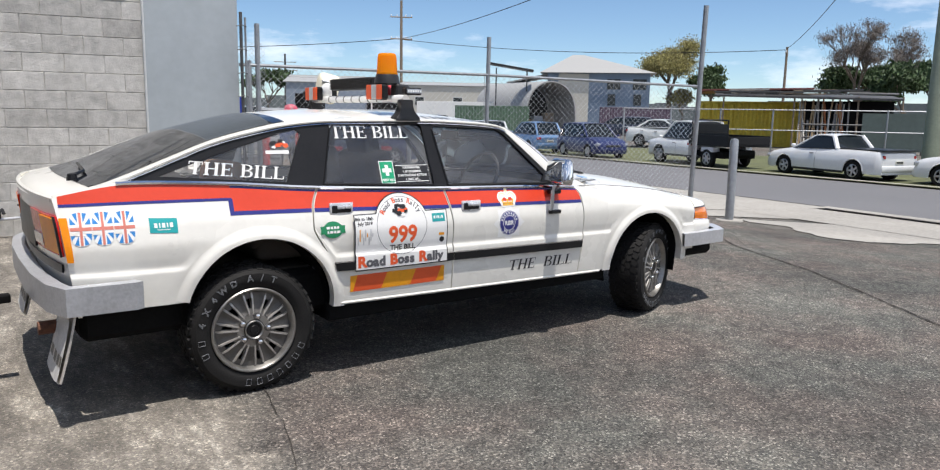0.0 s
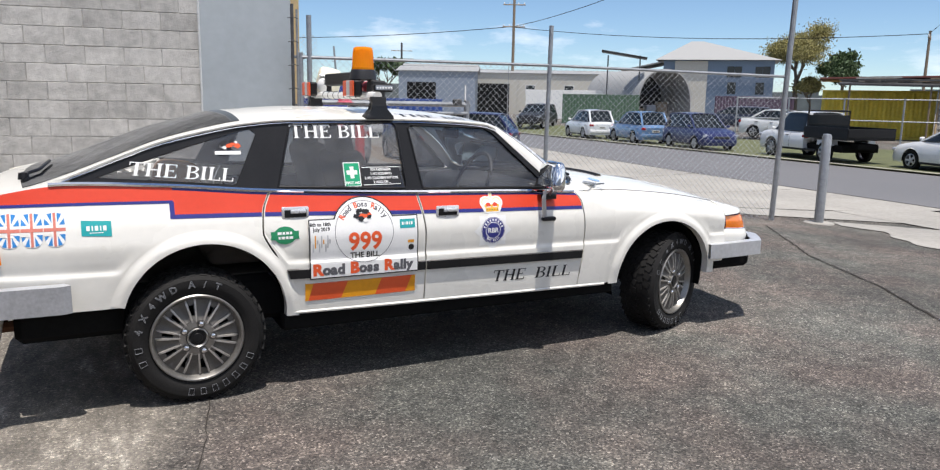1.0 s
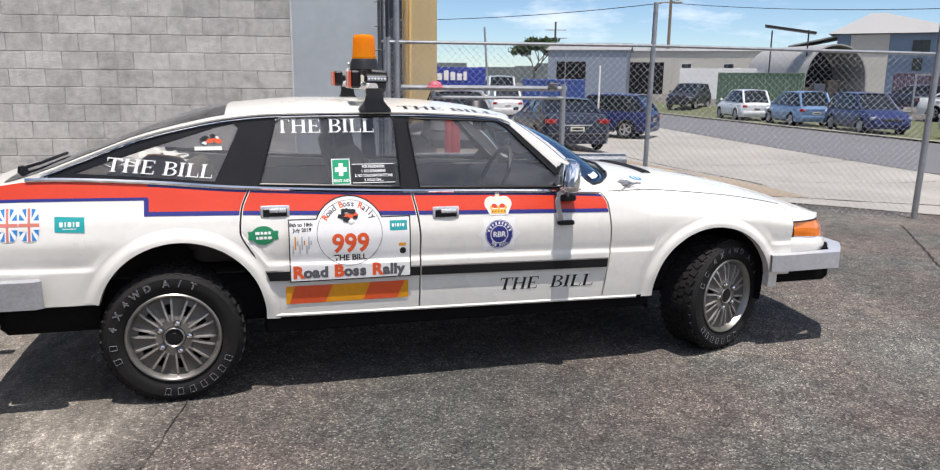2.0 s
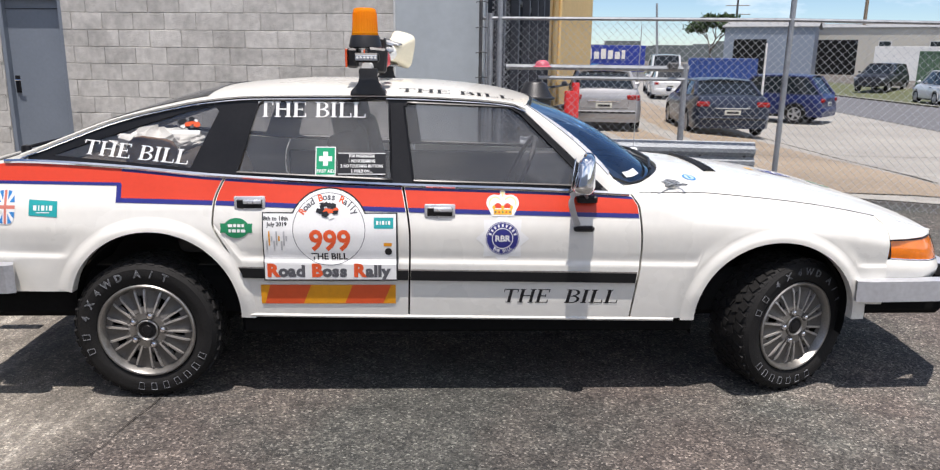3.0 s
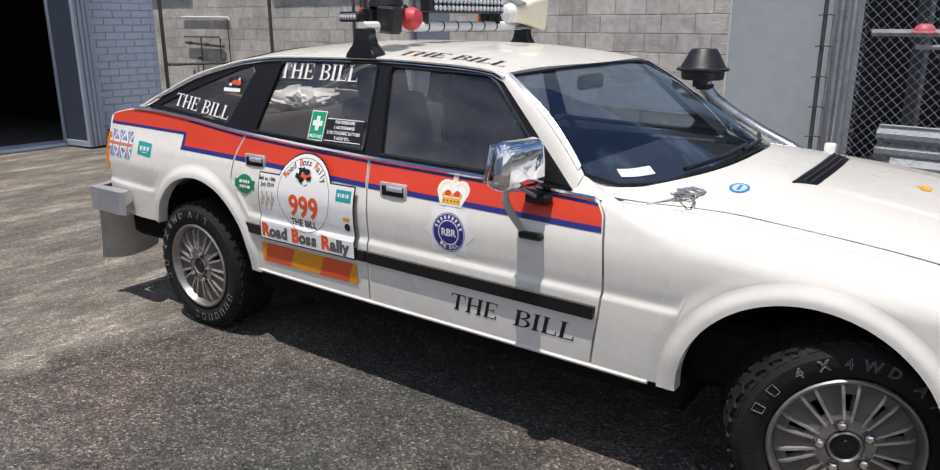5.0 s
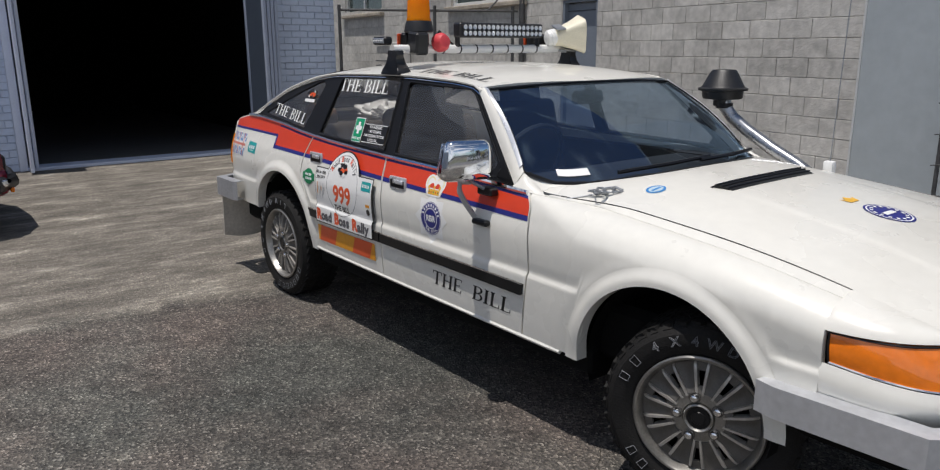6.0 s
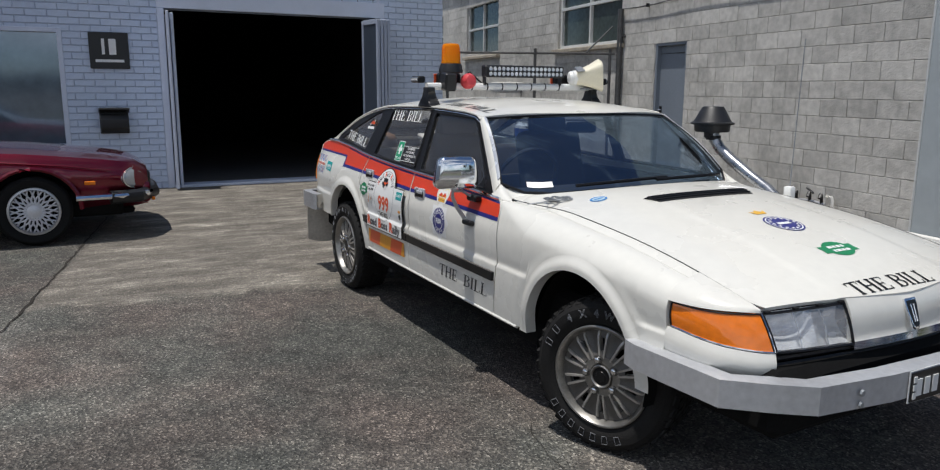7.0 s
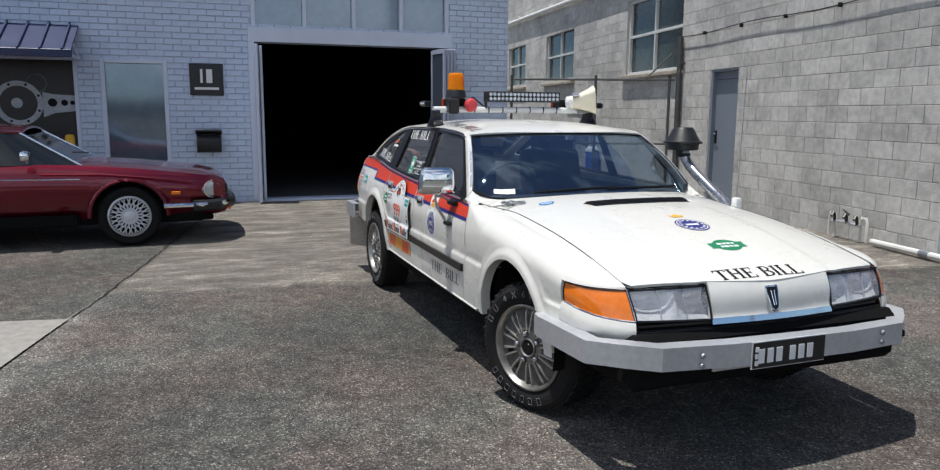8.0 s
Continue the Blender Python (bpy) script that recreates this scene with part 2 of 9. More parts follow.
def curve(pts):
    """A smooth function through the points (x, y)."""
    xs, ys = [p[0] for p in pts], [p[1] for p in pts]
    d = [(ys[i + 1] - ys[i]) / (xs[i + 1] - xs[i]) for i in range(len(xs) - 1)]
    ms = [d[0]] + [0.0 if d[i - 1] * d[i] <= 0 else 2 * d[i - 1] * d[i] / (d[i - 1] + d[i]) for i in range(1, len(d))] + [d[-1]]

    def f(x):
        if x <= xs[0]:
            return ys[0]
        if x >= xs[-1]:
            return ys[-1]
        i = max(k for k in range(len(xs) - 1) if xs[k] <= x)
        h = xs[i + 1] - xs[i]
        t = (x - xs[i]) / h
        return (2 * t**3 - 3 * t**2 + 1) * ys[i] + (t**3 - 2 * t**2 + t) * h * ms[i] + (-2 * t**3 + 3 * t**2) * ys[i + 1] + (t**3 - t**2) * h * ms[i + 1]

    return f


def lerp(a, b, t):
    return a + (b - a) * t
# ---- surfaces of the place ----
DRIVEM = mat("brown_oiled_concrete", (0.27, 0.215, 0.155), 0.85, var=0.3, scale=0.4, fine=12, bump=0.2, bscale=60)
ROADM = mat("road_asphalt", (0.125, 0.125, 0.13), 0.85, var=0.15, scale=0.3, fine=25, bump=0.3, bscale=60)
CONC = mat("pale_concrete", (0.30, 0.285, 0.255), 0.85, var=0.32, scale=0.5, fine=14, bump=0.2, bscale=60)
BLOCK = mat("grey_concrete_block", (0.53, 0.515, 0.48), 0.92, var=0.30, scale=1.6, fine=14, bump=0.45, bscale=55, piece=0.34, spec=0.2, stain=0.38)
MORTAR = mat("grey_mortar", (0.54, 0.525, 0.49), 0.95, var=0.2, scale=5, bump=0.3, spec=0.2)
GREYP = mat("grey_painted_wall", (0.40, 0.44, 0.46), 0.6, var=0.10, scale=0.9, fine=9, bump=0.05)
BLUEP = mat("pale_blue_painted_brick", (0.57, 0.65, 0.79), 0.6, var=0.10, scale=2.5, piece=0.22, bump=0.15, bscale=90)
BLUEJ = mat("painted_joint", (0.49, 0.56, 0.69), 0.7, var=0.1, scale=6)
LILAC = mat("lilac_painted_steel", (0.64, 0.69, 0.80), 0.5, var=0.06)
DOORM = mat("slate_painted_door", (0.19, 0.22, 0.26), 0.5, var=0.08, scale=3)
# Near-black: shade put into colour for interiors and openings; also printed marks.
DARK = mat("shade_and_print_black", (0.012, 0.012, 0.013), 0.9, var=0.2, spec=0.1)
CREAMW = mat("cream_render", (0.72, 0.52, 0.24), 0.8, var=0.08, scale=0.8)
WFRAME = mat("white_window_frame", (0.62, 0.63, 0.62), 0.5, var=0.08)
WGLASS = mat("greenish_window_glass", (0.050, 0.066, 0.060), 0.12, var=0.45, scale=1.5, spec=0.35)
BGLASS = mat("blue_grey_window_film", (0.20, 0.25, 0.31), 0.08, 0.55, var=0.2, scale=1.2, coat=0.6)
SILLM = mat("painted_sill", (0.40, 0.35, 0.28), 0.8, var=0.4, scale=5)
NAVYM = mat("navy_sheet_metal", (0.018, 0.03, 0.09), 0.45, var=0.15, scale=5)
PIPEW = mat("white_plastic_pipe", (0.68, 0.67, 0.63), 0.5, var=0.12, scale=7)
RUST = mat("weathered_dark_steel", (0.10, 0.10, 0.10), 0.6, 0.5, var=0.4, scale=12)


def asphalt_mat():
    """Worn asphalt of exposed stones; beyond an old joint the ground is paler, scuffed and streaked."""
    m = mat("worn_asphalt", (0.14, 0.13, 0.12), 0.92, var=0.0, spec=0.25)
    n, l = m.node_tree.nodes, m.node_tree.links
    b = n["Principled BSDF"]
    pos = n.new("ShaderNodeTexCoord").outputs["Object"]

    def noise_(scale, detail, rough=0.55, stretch=None):
        q = n.new("ShaderNodeTexNoise")
        q.inputs["Scale"].default_value, q.inputs["Detail"].default_value, q.inputs["Roughness"].default_value = scale, detail, rough
        src = pos
        if stretch:
            mp_ = n.new("ShaderNodeMapping")
            mp_.inputs["Scale"].default_value = stretch
            l.new(pos, mp_.inputs["Vector"])
            src = mp_.outputs[0]
        l.new(src, q.inputs["Vector"])
        return q.outputs["Fac"]

    def calc(op, a, b_, c=None):
        q = n.new("ShaderNodeMath")
        q.operation = op
        for i, v in enumerate((a, b_, c)):
            if v is None:
                continue
            if isinstance(v, (int, float)):
                q.inputs[i].default_value = v
            else:
                l.new(v, q.inputs[i])
        return q.outputs[0]

    def span(v, a, b_, lo_=0.0, hi_=1.0):
        q = n.new("ShaderNodeMapRange")
        q.inputs["From Min"].default_value, q.inputs["From Max"].default_value = a, b_
        q.inputs["To Min"].default_value, q.inputs["To Max"].default_value = lo_, hi_
        l.new(v, q.inputs["Value"])
        return q.outputs[0]

    def ramp(v, *stops):
        q = n.new("ShaderNodeValToRGB")
        while len(q.color_ramp.elements) < len(stops):
            q.color_ramp.elements.new(0.5)
        for e, (p, c) in zip(q.color_ramp.elements, stops):
            e.position, e.color = p, (*c, 1)
        l.new(v, q.inputs["Fac"])
        return q.outputs["Color"]

    def mix(fac, a, b_, kind="MIX"):
        q = n.new("ShaderNodeMix")
        q.data_type, q.blend_type = "RGBA", kind
        if isinstance(fac, (int, float)):
            q.inputs[0].default_value = fac
        else:
            l.new(fac, q.inputs[0])
        for i, v in ((6, a), (7, b_)):
            if isinstance(v, tuple):
                q.inputs[i].default_value = (*v, 1)
            else:
                l.new(v, q.inputs[i])
        return q.outputs[2]

    sx = n.new("ShaderNodeSeparateXYZ")
    l.new(pos, sx.inputs[0])
    x, y = sx.outputs[0], sx.outputs[1]
    base = ramp(noise_(0.45, 5), (0.36, (0.090, 0.087, 0.083)), (0.66, (0.170, 0.162, 0.152)))
    base = mix(1.0, base, ramp(noise_(1.1, 4), (0.38, (0.94, 1.0, 0.98)), (0.62, (1.08, 0.98, 0.95))), "MULTIPLY")
    base = mix(1.0, base, ramp(noise_(7.0, 9, 0.75), (0.34, (0.66, 0.66, 0.66)), (0.50, (0.98, 0.98, 0.98)), (0.68, (1.42, 1.40, 1.36))), "MULTIPLY")
    # small white scuffs
    base = mix(span(noise_(9.0, 10, 0.72), 0.645, 0.72, 0.0, 0.75), base, (0.38, 0.37, 0.35))
    # paler worn ground beyond the joint
    edge = calc("SUBTRACT", calc("MULTIPLY_ADD", y, 0.18, 0.46), x)
    edge = calc("ADD", edge, span(noise_(1.7, 8, 0.7), 0.3, 0.7, -0.22, 0.22))
    yard = calc("MULTIPLY_ADD", x, 0.187, -1.538)
    yard = calc("ADD", yard, y)
    pale = calc("MULTIPLY", span(edge, -0.02, 0.16), span(yard, 0.0, 0.06))
    streak = noise_(1.6, 12, 0.76, (2.8, 0.95, 1.0))
    worn = ramp(streak, (0.36, (0.120, 0.110, 0.096)), (0.49, (0.205, 0.187, 0.162)), (0.57, (0.300, 0.275, 0.237)), (0.66, (0.54, 0.505, 0.44)))
    base = mix(calc("MULTIPLY", pale, 0.92), base, worn)
    # dust blown along the joint
    pale_film = calc("MULTIPLY", span(yard, 0.30, 0.02), span(x, 0.6, 1.6))
    pale_film = calc("MULTIPLY", pale_film, span(yard, -0.02, 0.0))
    pale_film = calc("MULTIPLY", pale_film, span(noise_(5.0, 8, 0.7), 0.35, 0.62))
    base = mix(calc("MULTIPLY", pale_film, 0.8), base, (0.36, 0.345, 0.32))
    vor = n.new("ShaderNodeTexVoronoi")
    vor.inputs["Scale"].default_value = 120.0
    l.new(pos, vor.inputs["Vector"])
    sp = n.new("ShaderNodeSeparateColor")
    l.new(vor.outputs["Color"], sp.inputs[0])
    stone = ramp(sp.outputs[0], (0.0, (0.36, 0.36, 0.37)), (0.35, (0.72, 0.71, 0.70)), (0.72, (1.12, 1.08, 1.02)), (0.94, (1.9, 1.85, 1.75)), (1.0, (3.4, 3.3, 3.1)))
    base = mix(calc("MULTIPLY_ADD", pale, -0.42, 0.88), base, mix(1.0, base, stone, "MULTIPLY"))
    l.new(base, b.inputs["Base Color"])
    bp = n.new("ShaderNodeBump")
    bp.inputs["Strength"].default_value, bp.inputs["Distance"].default_value = 1.0, 0.009
    l.new(calc("ADD", vor.outputs["Distance"], noise_(150.0, 2)), bp.inputs["Height"])
    l.new(bp.outputs["Normal"], b.inputs["Normal"])
    return m


ASPHALT = asphalt_mat()
fall_x = curve([(-60.0, 0.0), (-2.4, 0.0), (-0.6, -0.015), (5.0, -0.015), (7.3, -0.06), (9.45, -0.21), (12.0, -0.38), (15.0, -0.50), (20.0, -0.60), (24.8, -0.62), (31.0, -0.27), (34.0, -0.25), (700.0, -0.25)])
fall_y = curve([(-500.0, 0.0), (9.3, 0.0), (14.0, -0.16), (19.0, -0.30), (24.0, -0.33), (700.0, -0.33)])


def ground_z(x, y=0.0):
    """Height of the ground, which falls gently to the street."""
    return max(-0.62, fall_x(x) + fall_y(y) * max(0.0, min(1.0, (16.0 - x) / 6.0)))


def strip(name, xs, ys, off, material, label, category, skew=None):
    """A paved strip that follows the ground, lying off above it."""
    bm = bmesh.new()
    rows = [[bm.verts.new((x + (skew(i / (len(xs) - 1), y) if skew else 0.0), y, 0)) for y in ys] for i, x in enumerate(xs)]
    for a, b in zip(rows, rows[1:]):
        for j in range(len(ys) - 1):
            bm.faces.new((a[j], b[j], b[j + 1], a[j + 1]))
    for v in bm.verts:
        v.co.z = ground_z(v.co.x, v.co.y) + off
    return tagged(part(name, bm, material, None), label, category, kind="structure")


YS = [-400, -60, -10, 0, 3, 5, 7, 8.75, 9.5, 10.5, 12, 14, 16, 18, 20, 22, 24, 28, 34, 60, 100, 300, 700]
XS = [-400, -100, -30, -10, -4, -2.4, -1.8, -1.2, -0.6, 0, 3, 5, 5.6, 6.2, 6.8, 7.4, 8, 8.6, 9.2, 9.8, 10.4, 11, 11.6, 12.2, 13, 14, 15, 16.5, 18, 20, 22.5, 24, 25, 26, 27, 28, 29, 30, 31, 32.5, 34, 60, 200, 600]
strip("ground", XS, YS, 0.0, ASPHALT, "rough weathered grey asphalt yard", "ground")
near = lambda f, y: (1 - f) * (max(-1.2, min(2.2, 0.075 * (y - 10.0))))
strip("road", [14.75, 16, 18, 20, 21.5, 22.6], [y for y in YS if y > -300], 0.022, ROADM, "plain grey asphalt street", "road", near)
strip("neighbour_driveway", [3.0, 4, 5.5, 7.0, 8.5, 9.8, 11, 12.3, 13.4, 14.72], [y for y in YS if 8.7 < y < 70], 0.016, CONC, "pale brownish concrete driveway behind the fence", "driveway", lambda f, y: f * f * max(-1.2, min(2.2, 0.075 * (y - 10.0))))
strip("driveway_lane", [3.2, 4.5, 6.0, 7.5, 8.45], [y for y in YS if 8.7 < y < 70], 0.020, DRIVEM, "brownish oil-stained concrete lane", "driveway", lambda f, y: f * 0.10 * (min(y, 30.0) - 10.0))
strip("footpath", [11.6, 12.4, 13.2, 14.1], [y for y in YS if -70 < y < 8.8], 0.016, CONC, "pale concrete footpath", "pavement", lambda f, y: max(-1.2, min(2.2, 0.075 * (y - 10.0))))
strip("verge", [22.9, 23.5, 24, 25, 26, 27.5, 29], [y for y in YS if -70 < y < 110], 0.05, mat("mown_grass", (0.095, 0.105, 0.045), 0.9, var=0.5, scale=1.5, fine=40, bump=0.8, bscale=30), "mown green grass verge", "grass")
strip("kerb", [14.2, 14.22, 14.60, 14.62], [y for y in YS if -70 < y < 8.8], 0.05, CONC, "pale concrete kerb beside the street", "kerb", lambda f, y: max(-1.2, min(2.2, 0.075 * (y - 10.0))))
strip("kerb", [22.62, 22.64, 22.86, 22.88], [y for y in YS if -70 < y < 110], 0.09, CONC, "pale concrete kerb beside the street", "kerb")
# pale concrete patches and slabs of the yard
patch = [(8.95, 5.35), (9.3, 4.95), (10.2, 4.8), (11.6, 4.6), (11.7, 6.6), (10.8, 7.0), (9.9, 7.35), (9.6, 7.0), (9.8, 6.5), (9.3, 6.0)]


def laid(name, poly, off, material, label, category, n=0.12, rough=0.03):
    """A ragged flat patch that lies on the ground."""
    pts = []
    for i in range(len(poly)):
        a, b = Vector(poly[i]), Vector(poly[(i + 1) % len(poly)])
        k = max(1, int((b - a).length / n))
        for j in range(k):
            p = a.lerp(b, j / k)
            w = noise.noise(Vector((p.x * 2.3, p.y * 2.3, 3.1))) * rough
            pts.append((p.x + w, p.y - w))
    bm = bmesh.new()
    bm.faces.new([bm.verts.new((x, y, 0)) for x, y in pts])
    for k in range(40):
        bmesh.ops.bisect_plane(bm, geom=bm.verts[:] + bm.edges[:] + bm.faces[:], plane_co=(5.0 + k * 0.3, 0, 0), plane_no=(1, 0, 0))
    for v in bm.verts:
        v.co.z = ground_z(v.co.x, v.co.y) + off
    return tagged(part(name, bm, material, None, "", 0), label, category, kind="structure")


laid("concrete_patch", patch, 0.011, CONC, "ragged pale concrete patch", "ground", 0.1, 0.10)
laid("concrete_slab", [(1.50, 1.27), (2.62, 1.06), (2.75, -1.5), (1.1, -1.2)], 0.012, CONC, "pale concrete slab let into the asphalt", "ground", 0.3, 0.008)
laid("concrete_apron", [(5.6, 8.70), (8.7, 7.95), (11.6, 7.4), (14.0, 7.2), (14.0, 8.72), (9.0, 8.72)], 0.012, CONC, "pale concrete crossover", "ground", 0.2, 0.05)
TAR = mat("dark_joint_filler", (0.045, 0.04, 0.035), 0.95, var=0.3, spec=0.1)


def crack(pts, wd, rough, seed):
    rng = random.Random(seed)
    bm, prev = bmesh.new(), None
    out = []
    for a, b in zip(pts, pts[1:]):
        k = max(2, int((Vector(b) - Vector(a)).length / 0.07))
        out += [Vector(a).lerp(Vector(b), j / k) for j in range(k)]
    for i, p in enumerate(out):
        d = (out[min(i + 1, len(out) - 1)] - out[max(i - 1, 0)]).normalized()
        nn = Vector((-d.y, d.x)) 
        q = p + nn * (rng.random() - 0.5) * rough
        w = wd * (0.5 + rng.random())
        row = [bm.verts.new((*(q + nn * s * w), ground_z(q.x, q.y) + (0.0065 if q.y < 8.7 else 0.0235))) for s in (-1, 1)]
        if prev:
            bm.faces.new((prev[0], row[0], row[1], prev[1]))
        prev = row
    tagged(part("ground_joint", bm, TAR, None, "", 0), "dark cracked joint across the asphalt", "crack", kind="structure")


crack([(8.0, 6.8), (6.75, 5.05), (6.2, 3.85), (5.3, 2.4), (4.5, 1.0)], 0.008, 0.02, 1)
crack([(-4.9, 2.35), (-1.3, 1.77), (1.0, 1.38), (1.5, 1.27)], 0.007, 0.02, 2)
crack([(0.80, 2.15), (0.95, 2.58), (1.04, 2.96), (1.10, 3.40), (1.16, 3.90)], 0.0018, 0.022, 3)
crack([(3.45, 3.60), (3.62, 3.38), (3.9, 3.36), (4.17, 3.29)], 0.0013, 0.04, 4)
crack([(10.3, 25.0), (10.14, 23.5), (9.68, 17.4), (9.0, 13.0), (8.54, 10.0)], 0.022, 0.03, 6)
crack([(4.5, 13.4), (8.0, 13.1), (9.0, 13.0)], 0.012, 0.03, 7)
crack([(9.3, 15.0), (12.0, 15.6), (15.6, 16.4)], 0.014, 0.04, 8)
crack([(8.7, 11.0), (11.0, 11.6), (14.6, 12.4)], 0.010, 0.05, 9)

# ---- block wall ----
WALL = pose(1.64, 8.87, 0, 0, 0, math.degrees(math.atan2(-0.142, 1.0)))  # x along the wall, y into it
WH = 6.4
DOOR, WIN = (-4.68, -3.88, 0.0, 2.05), ((-8.05, -5.70, 2.10, 3.50), (-13.5, -11.25, 2.15, 3.42), (-17.6, -15.6, 2.15, 3.42))
HOLES = [DOOR, *WIN]


def wall_core(x0, x1, z0, z1, holes, y0, y1):
    """A wall slab cut by upright openings."""
    xs_ = sorted({x0, x1, *[h[0] for h in holes], *[h[1] for h in holes]})
    zs_ = sorted({z0, z1, *[h[2] for h in holes], *[h[3] for h in holes]})
    bm = bmesh.new()
    for a, b in zip(xs_, xs_[1:]):
        for c, d in zip(zs_, zs_[1:]):
            mx_, mz_ = (a + b) / 2, (c + d) / 2
            if not any(h[0] < mx_ < h[1] and h[2] < mz_ < h[3] for h in holes):
                box((b - a, y1 - y0, d - c), (mx_, (y0 + y1) / 2, mz_), 0, bm)
    bmesh.ops.remove_doubles(bm, verts=bm.verts, dist=1e-4)
    return bm


wall = tagged(part("wall_north", wall_core(-22.0, 0.0, -0.3, WH, HOLES, 0.004, 0.20), MORTAR, None, "", 0), "weathered grey concrete block wall", "wall", kind="structure")
wall.matrix_basis = WALL
BM_CACHE = {}


def brick_mesh(name, w, d, h, bev, material):
    """One block: back at y = 0, face at y = -d."""
    key = (name, round(w, 3))
    if key not in BM_CACHE:
        bm = bmesh.new()
        a, b = [], []
        for x, z in ((-w / 2, -h / 2), (w / 2, -h / 2), (w / 2, h / 2), (-w / 2, h / 2)):
            a.append(bm.verts.new((x, 0.0, z)))
            b.append(bm.verts.new((x - math.copysign(bev, x), -d, z - math.copysign(bev, z))))
        m_ = [bm.verts.new((v.co.x, -d + bev, v.co.z)) for v in a]
        for i in range(4):
            j = (i + 1) % 4
            bm.faces.new((a[i], a[j], m_[j], m_[i]))
            bm.faces.new((m_[i], m_[j], b[j], b[i]))
        bm.faces.new(b)
        me = finish(bm, name, 0)
        me.materials.append(material)
        BM_CACHE[key] = me
    return BM_CACHE[key]


def lay(parent, name, x0, x1, z0, rows, cols_w, h, joint, d, bev, holes, material, single, seed, half=True):
    """Lays courses; those inside the stretch named by single are parts, the rest one joined mesh."""
    rng = random.Random(seed)
    rest = bmesh.new()
    count = 0
    for r in range(rows):
        zc = z0 + r * (h + joint) + h / 2
        x = x0 - (cols_w / 2 if (r % 2 and half) else 0.0)
        while x < x1:
            spans = [(max(x, x0), min(x + cols_w - joint, x1))]
            for q in holes:
                if q[2] < zc < q[3]:
                    nxt = []
                    for a, b in spans:
                        if b <= q[0] or a >= q[1]:
                            nxt.append((a, b))
                        else:
                            if a < q[0]:
                                nxt.append((a, q[0]))
                            if b > q[1]:
                                nxt.append((q[1], b))
                    spans = nxt
            for a, b in spans:
                if b - a < 0.03:
                    continue
                w = round(b - a, 2) if (b - a) < cols_w - joint - 0.005 else cols_w - joint
                me = brick_mesh(name, w, d, h, bev, material)
                xc, dy = (a + b) / 2, (rng.random() - 0.5) * d * 0.35
                if single[0] < xc < single[1] and single[2] < zc < single[3] and count < 300:
                    ob = new(name, me)
                    ob.parent = parent
                    ob.matrix_basis = Matrix.Translation((xc, dy, zc))
                    count += 1
                else:
                    k = len(rest.verts)
                    rest.from_mesh(me)
                    rest.verts.ensure_lookup_table()
                    for v in rest.verts[k:]:
                        v.co += Vector((xc, dy, zc))
            x += cols_w
    me = bpy.data.meshes.new(name + "work")
    rest.to_mesh(me)
    rest.free()
    ob = link(name + "work", me, material, parent)
    return tagged(ob, kind="stuff")


# door in the block wall
dr = tagged(new("door_1"), "slate-grey painted steel door, shut, in the block wall", "door", kind="structure")
dr.matrix_basis = WALL
part("door_leaf", box((0.74, 0.04, 1.98), (-4.28, 0.10, 1.0), 0.004), DOORM, dr)
bm = box((0.05, 0.10, 2.05), (-4.655, 0.06, 1.025), 0.004)
box((0.05, 0.10, 2.05), (-3.905, 0.06, 1.025), 0.004, bm)
box((0.70, 0.10, 0.05), (-4.28, 0.06, 2.025), 0.004, bm)
part("door_frame", bm, DOORM, dr)
part("door_head_gap", box((0.70, 0.012, 0.006), (-4.28, 0.075, 1.89), 0), TRIM, dr)
lk = part("door_lock", box((0.06, 0.015, 0.20), (-4.58, 0.075, 1.03), 0.004), TRIM, dr, "black lock plate")
part("door_handle", tube([(-4.58, 0.07, 1.08), (-4.58, 0.03, 1.08), (-4.50, 0.03, 1.08)], 0.008, 6), CHROME, lk)


def wall_window(nm, h, cols, label):
    w = tagged(new(nm), label, "window", kind="structure")
    w.matrix_basis = WALL
    x0, x1, z0, z1 = h
    bm = bmesh.new()
    for x in (x0 + 0.03, x1 - 0.03):
        box((0.06, 0.08, z1 - z0), (x, 0.08, (z0 + z1) / 2), 0.004, bm)
    for z in (z0 + 0.03, z1 - 0.03):
        box((x1 - x0 - 0.12, 0.08, 0.06), ((x0 + x1) / 2, 0.08, z), 0.004, bm)
    part("window_frame", bm, WFRAME, w)
    for k in range(1, cols):
        part("mullion", box((0.05, 0.06, z1 - z0 - 0.12), (lerp(x0, x1, k / cols), 0.07, (z0 + z1) / 2), 0.004), WFRAME, w)
    part("transom", box((x1 - x0 - 0.12, 0.05, 0.05), ((x0 + x1) / 2, 0.066, (z0 + z1) / 2 + 0.02), 0.004), WFRAME, w)
    for k in range(cols):
        for a, b in ((z0 + 0.06, (z0 + z1) / 2), ((z0 + z1) / 2 + 0.04, z1 - 0.06)):
            part("pane", box(((x1 - x0) / cols - 0.06, 0.006, b - a), (lerp(x0, x1, (k + 0.5) / cols), 0.095, (a + b) / 2), 0), WGLASS, w)
    part("window_sill", box((x1 - x0 + 0.24, 0.16, 0.07), ((x0 + x1) / 2, -0.02, z0 - 0.035), 0.01), SILLM, w, "peeling painted sill")
    # near-black backing: the room's shade is put into its colour
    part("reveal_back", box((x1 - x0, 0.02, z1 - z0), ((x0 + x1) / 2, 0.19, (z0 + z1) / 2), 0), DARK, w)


wall_window("window_1", WIN[0], 2, "white-framed four-pane window with dim greenish glass")
wall_window("window_2", WIN[1], 2, "white-framed four-pane window with dim greenish glass")
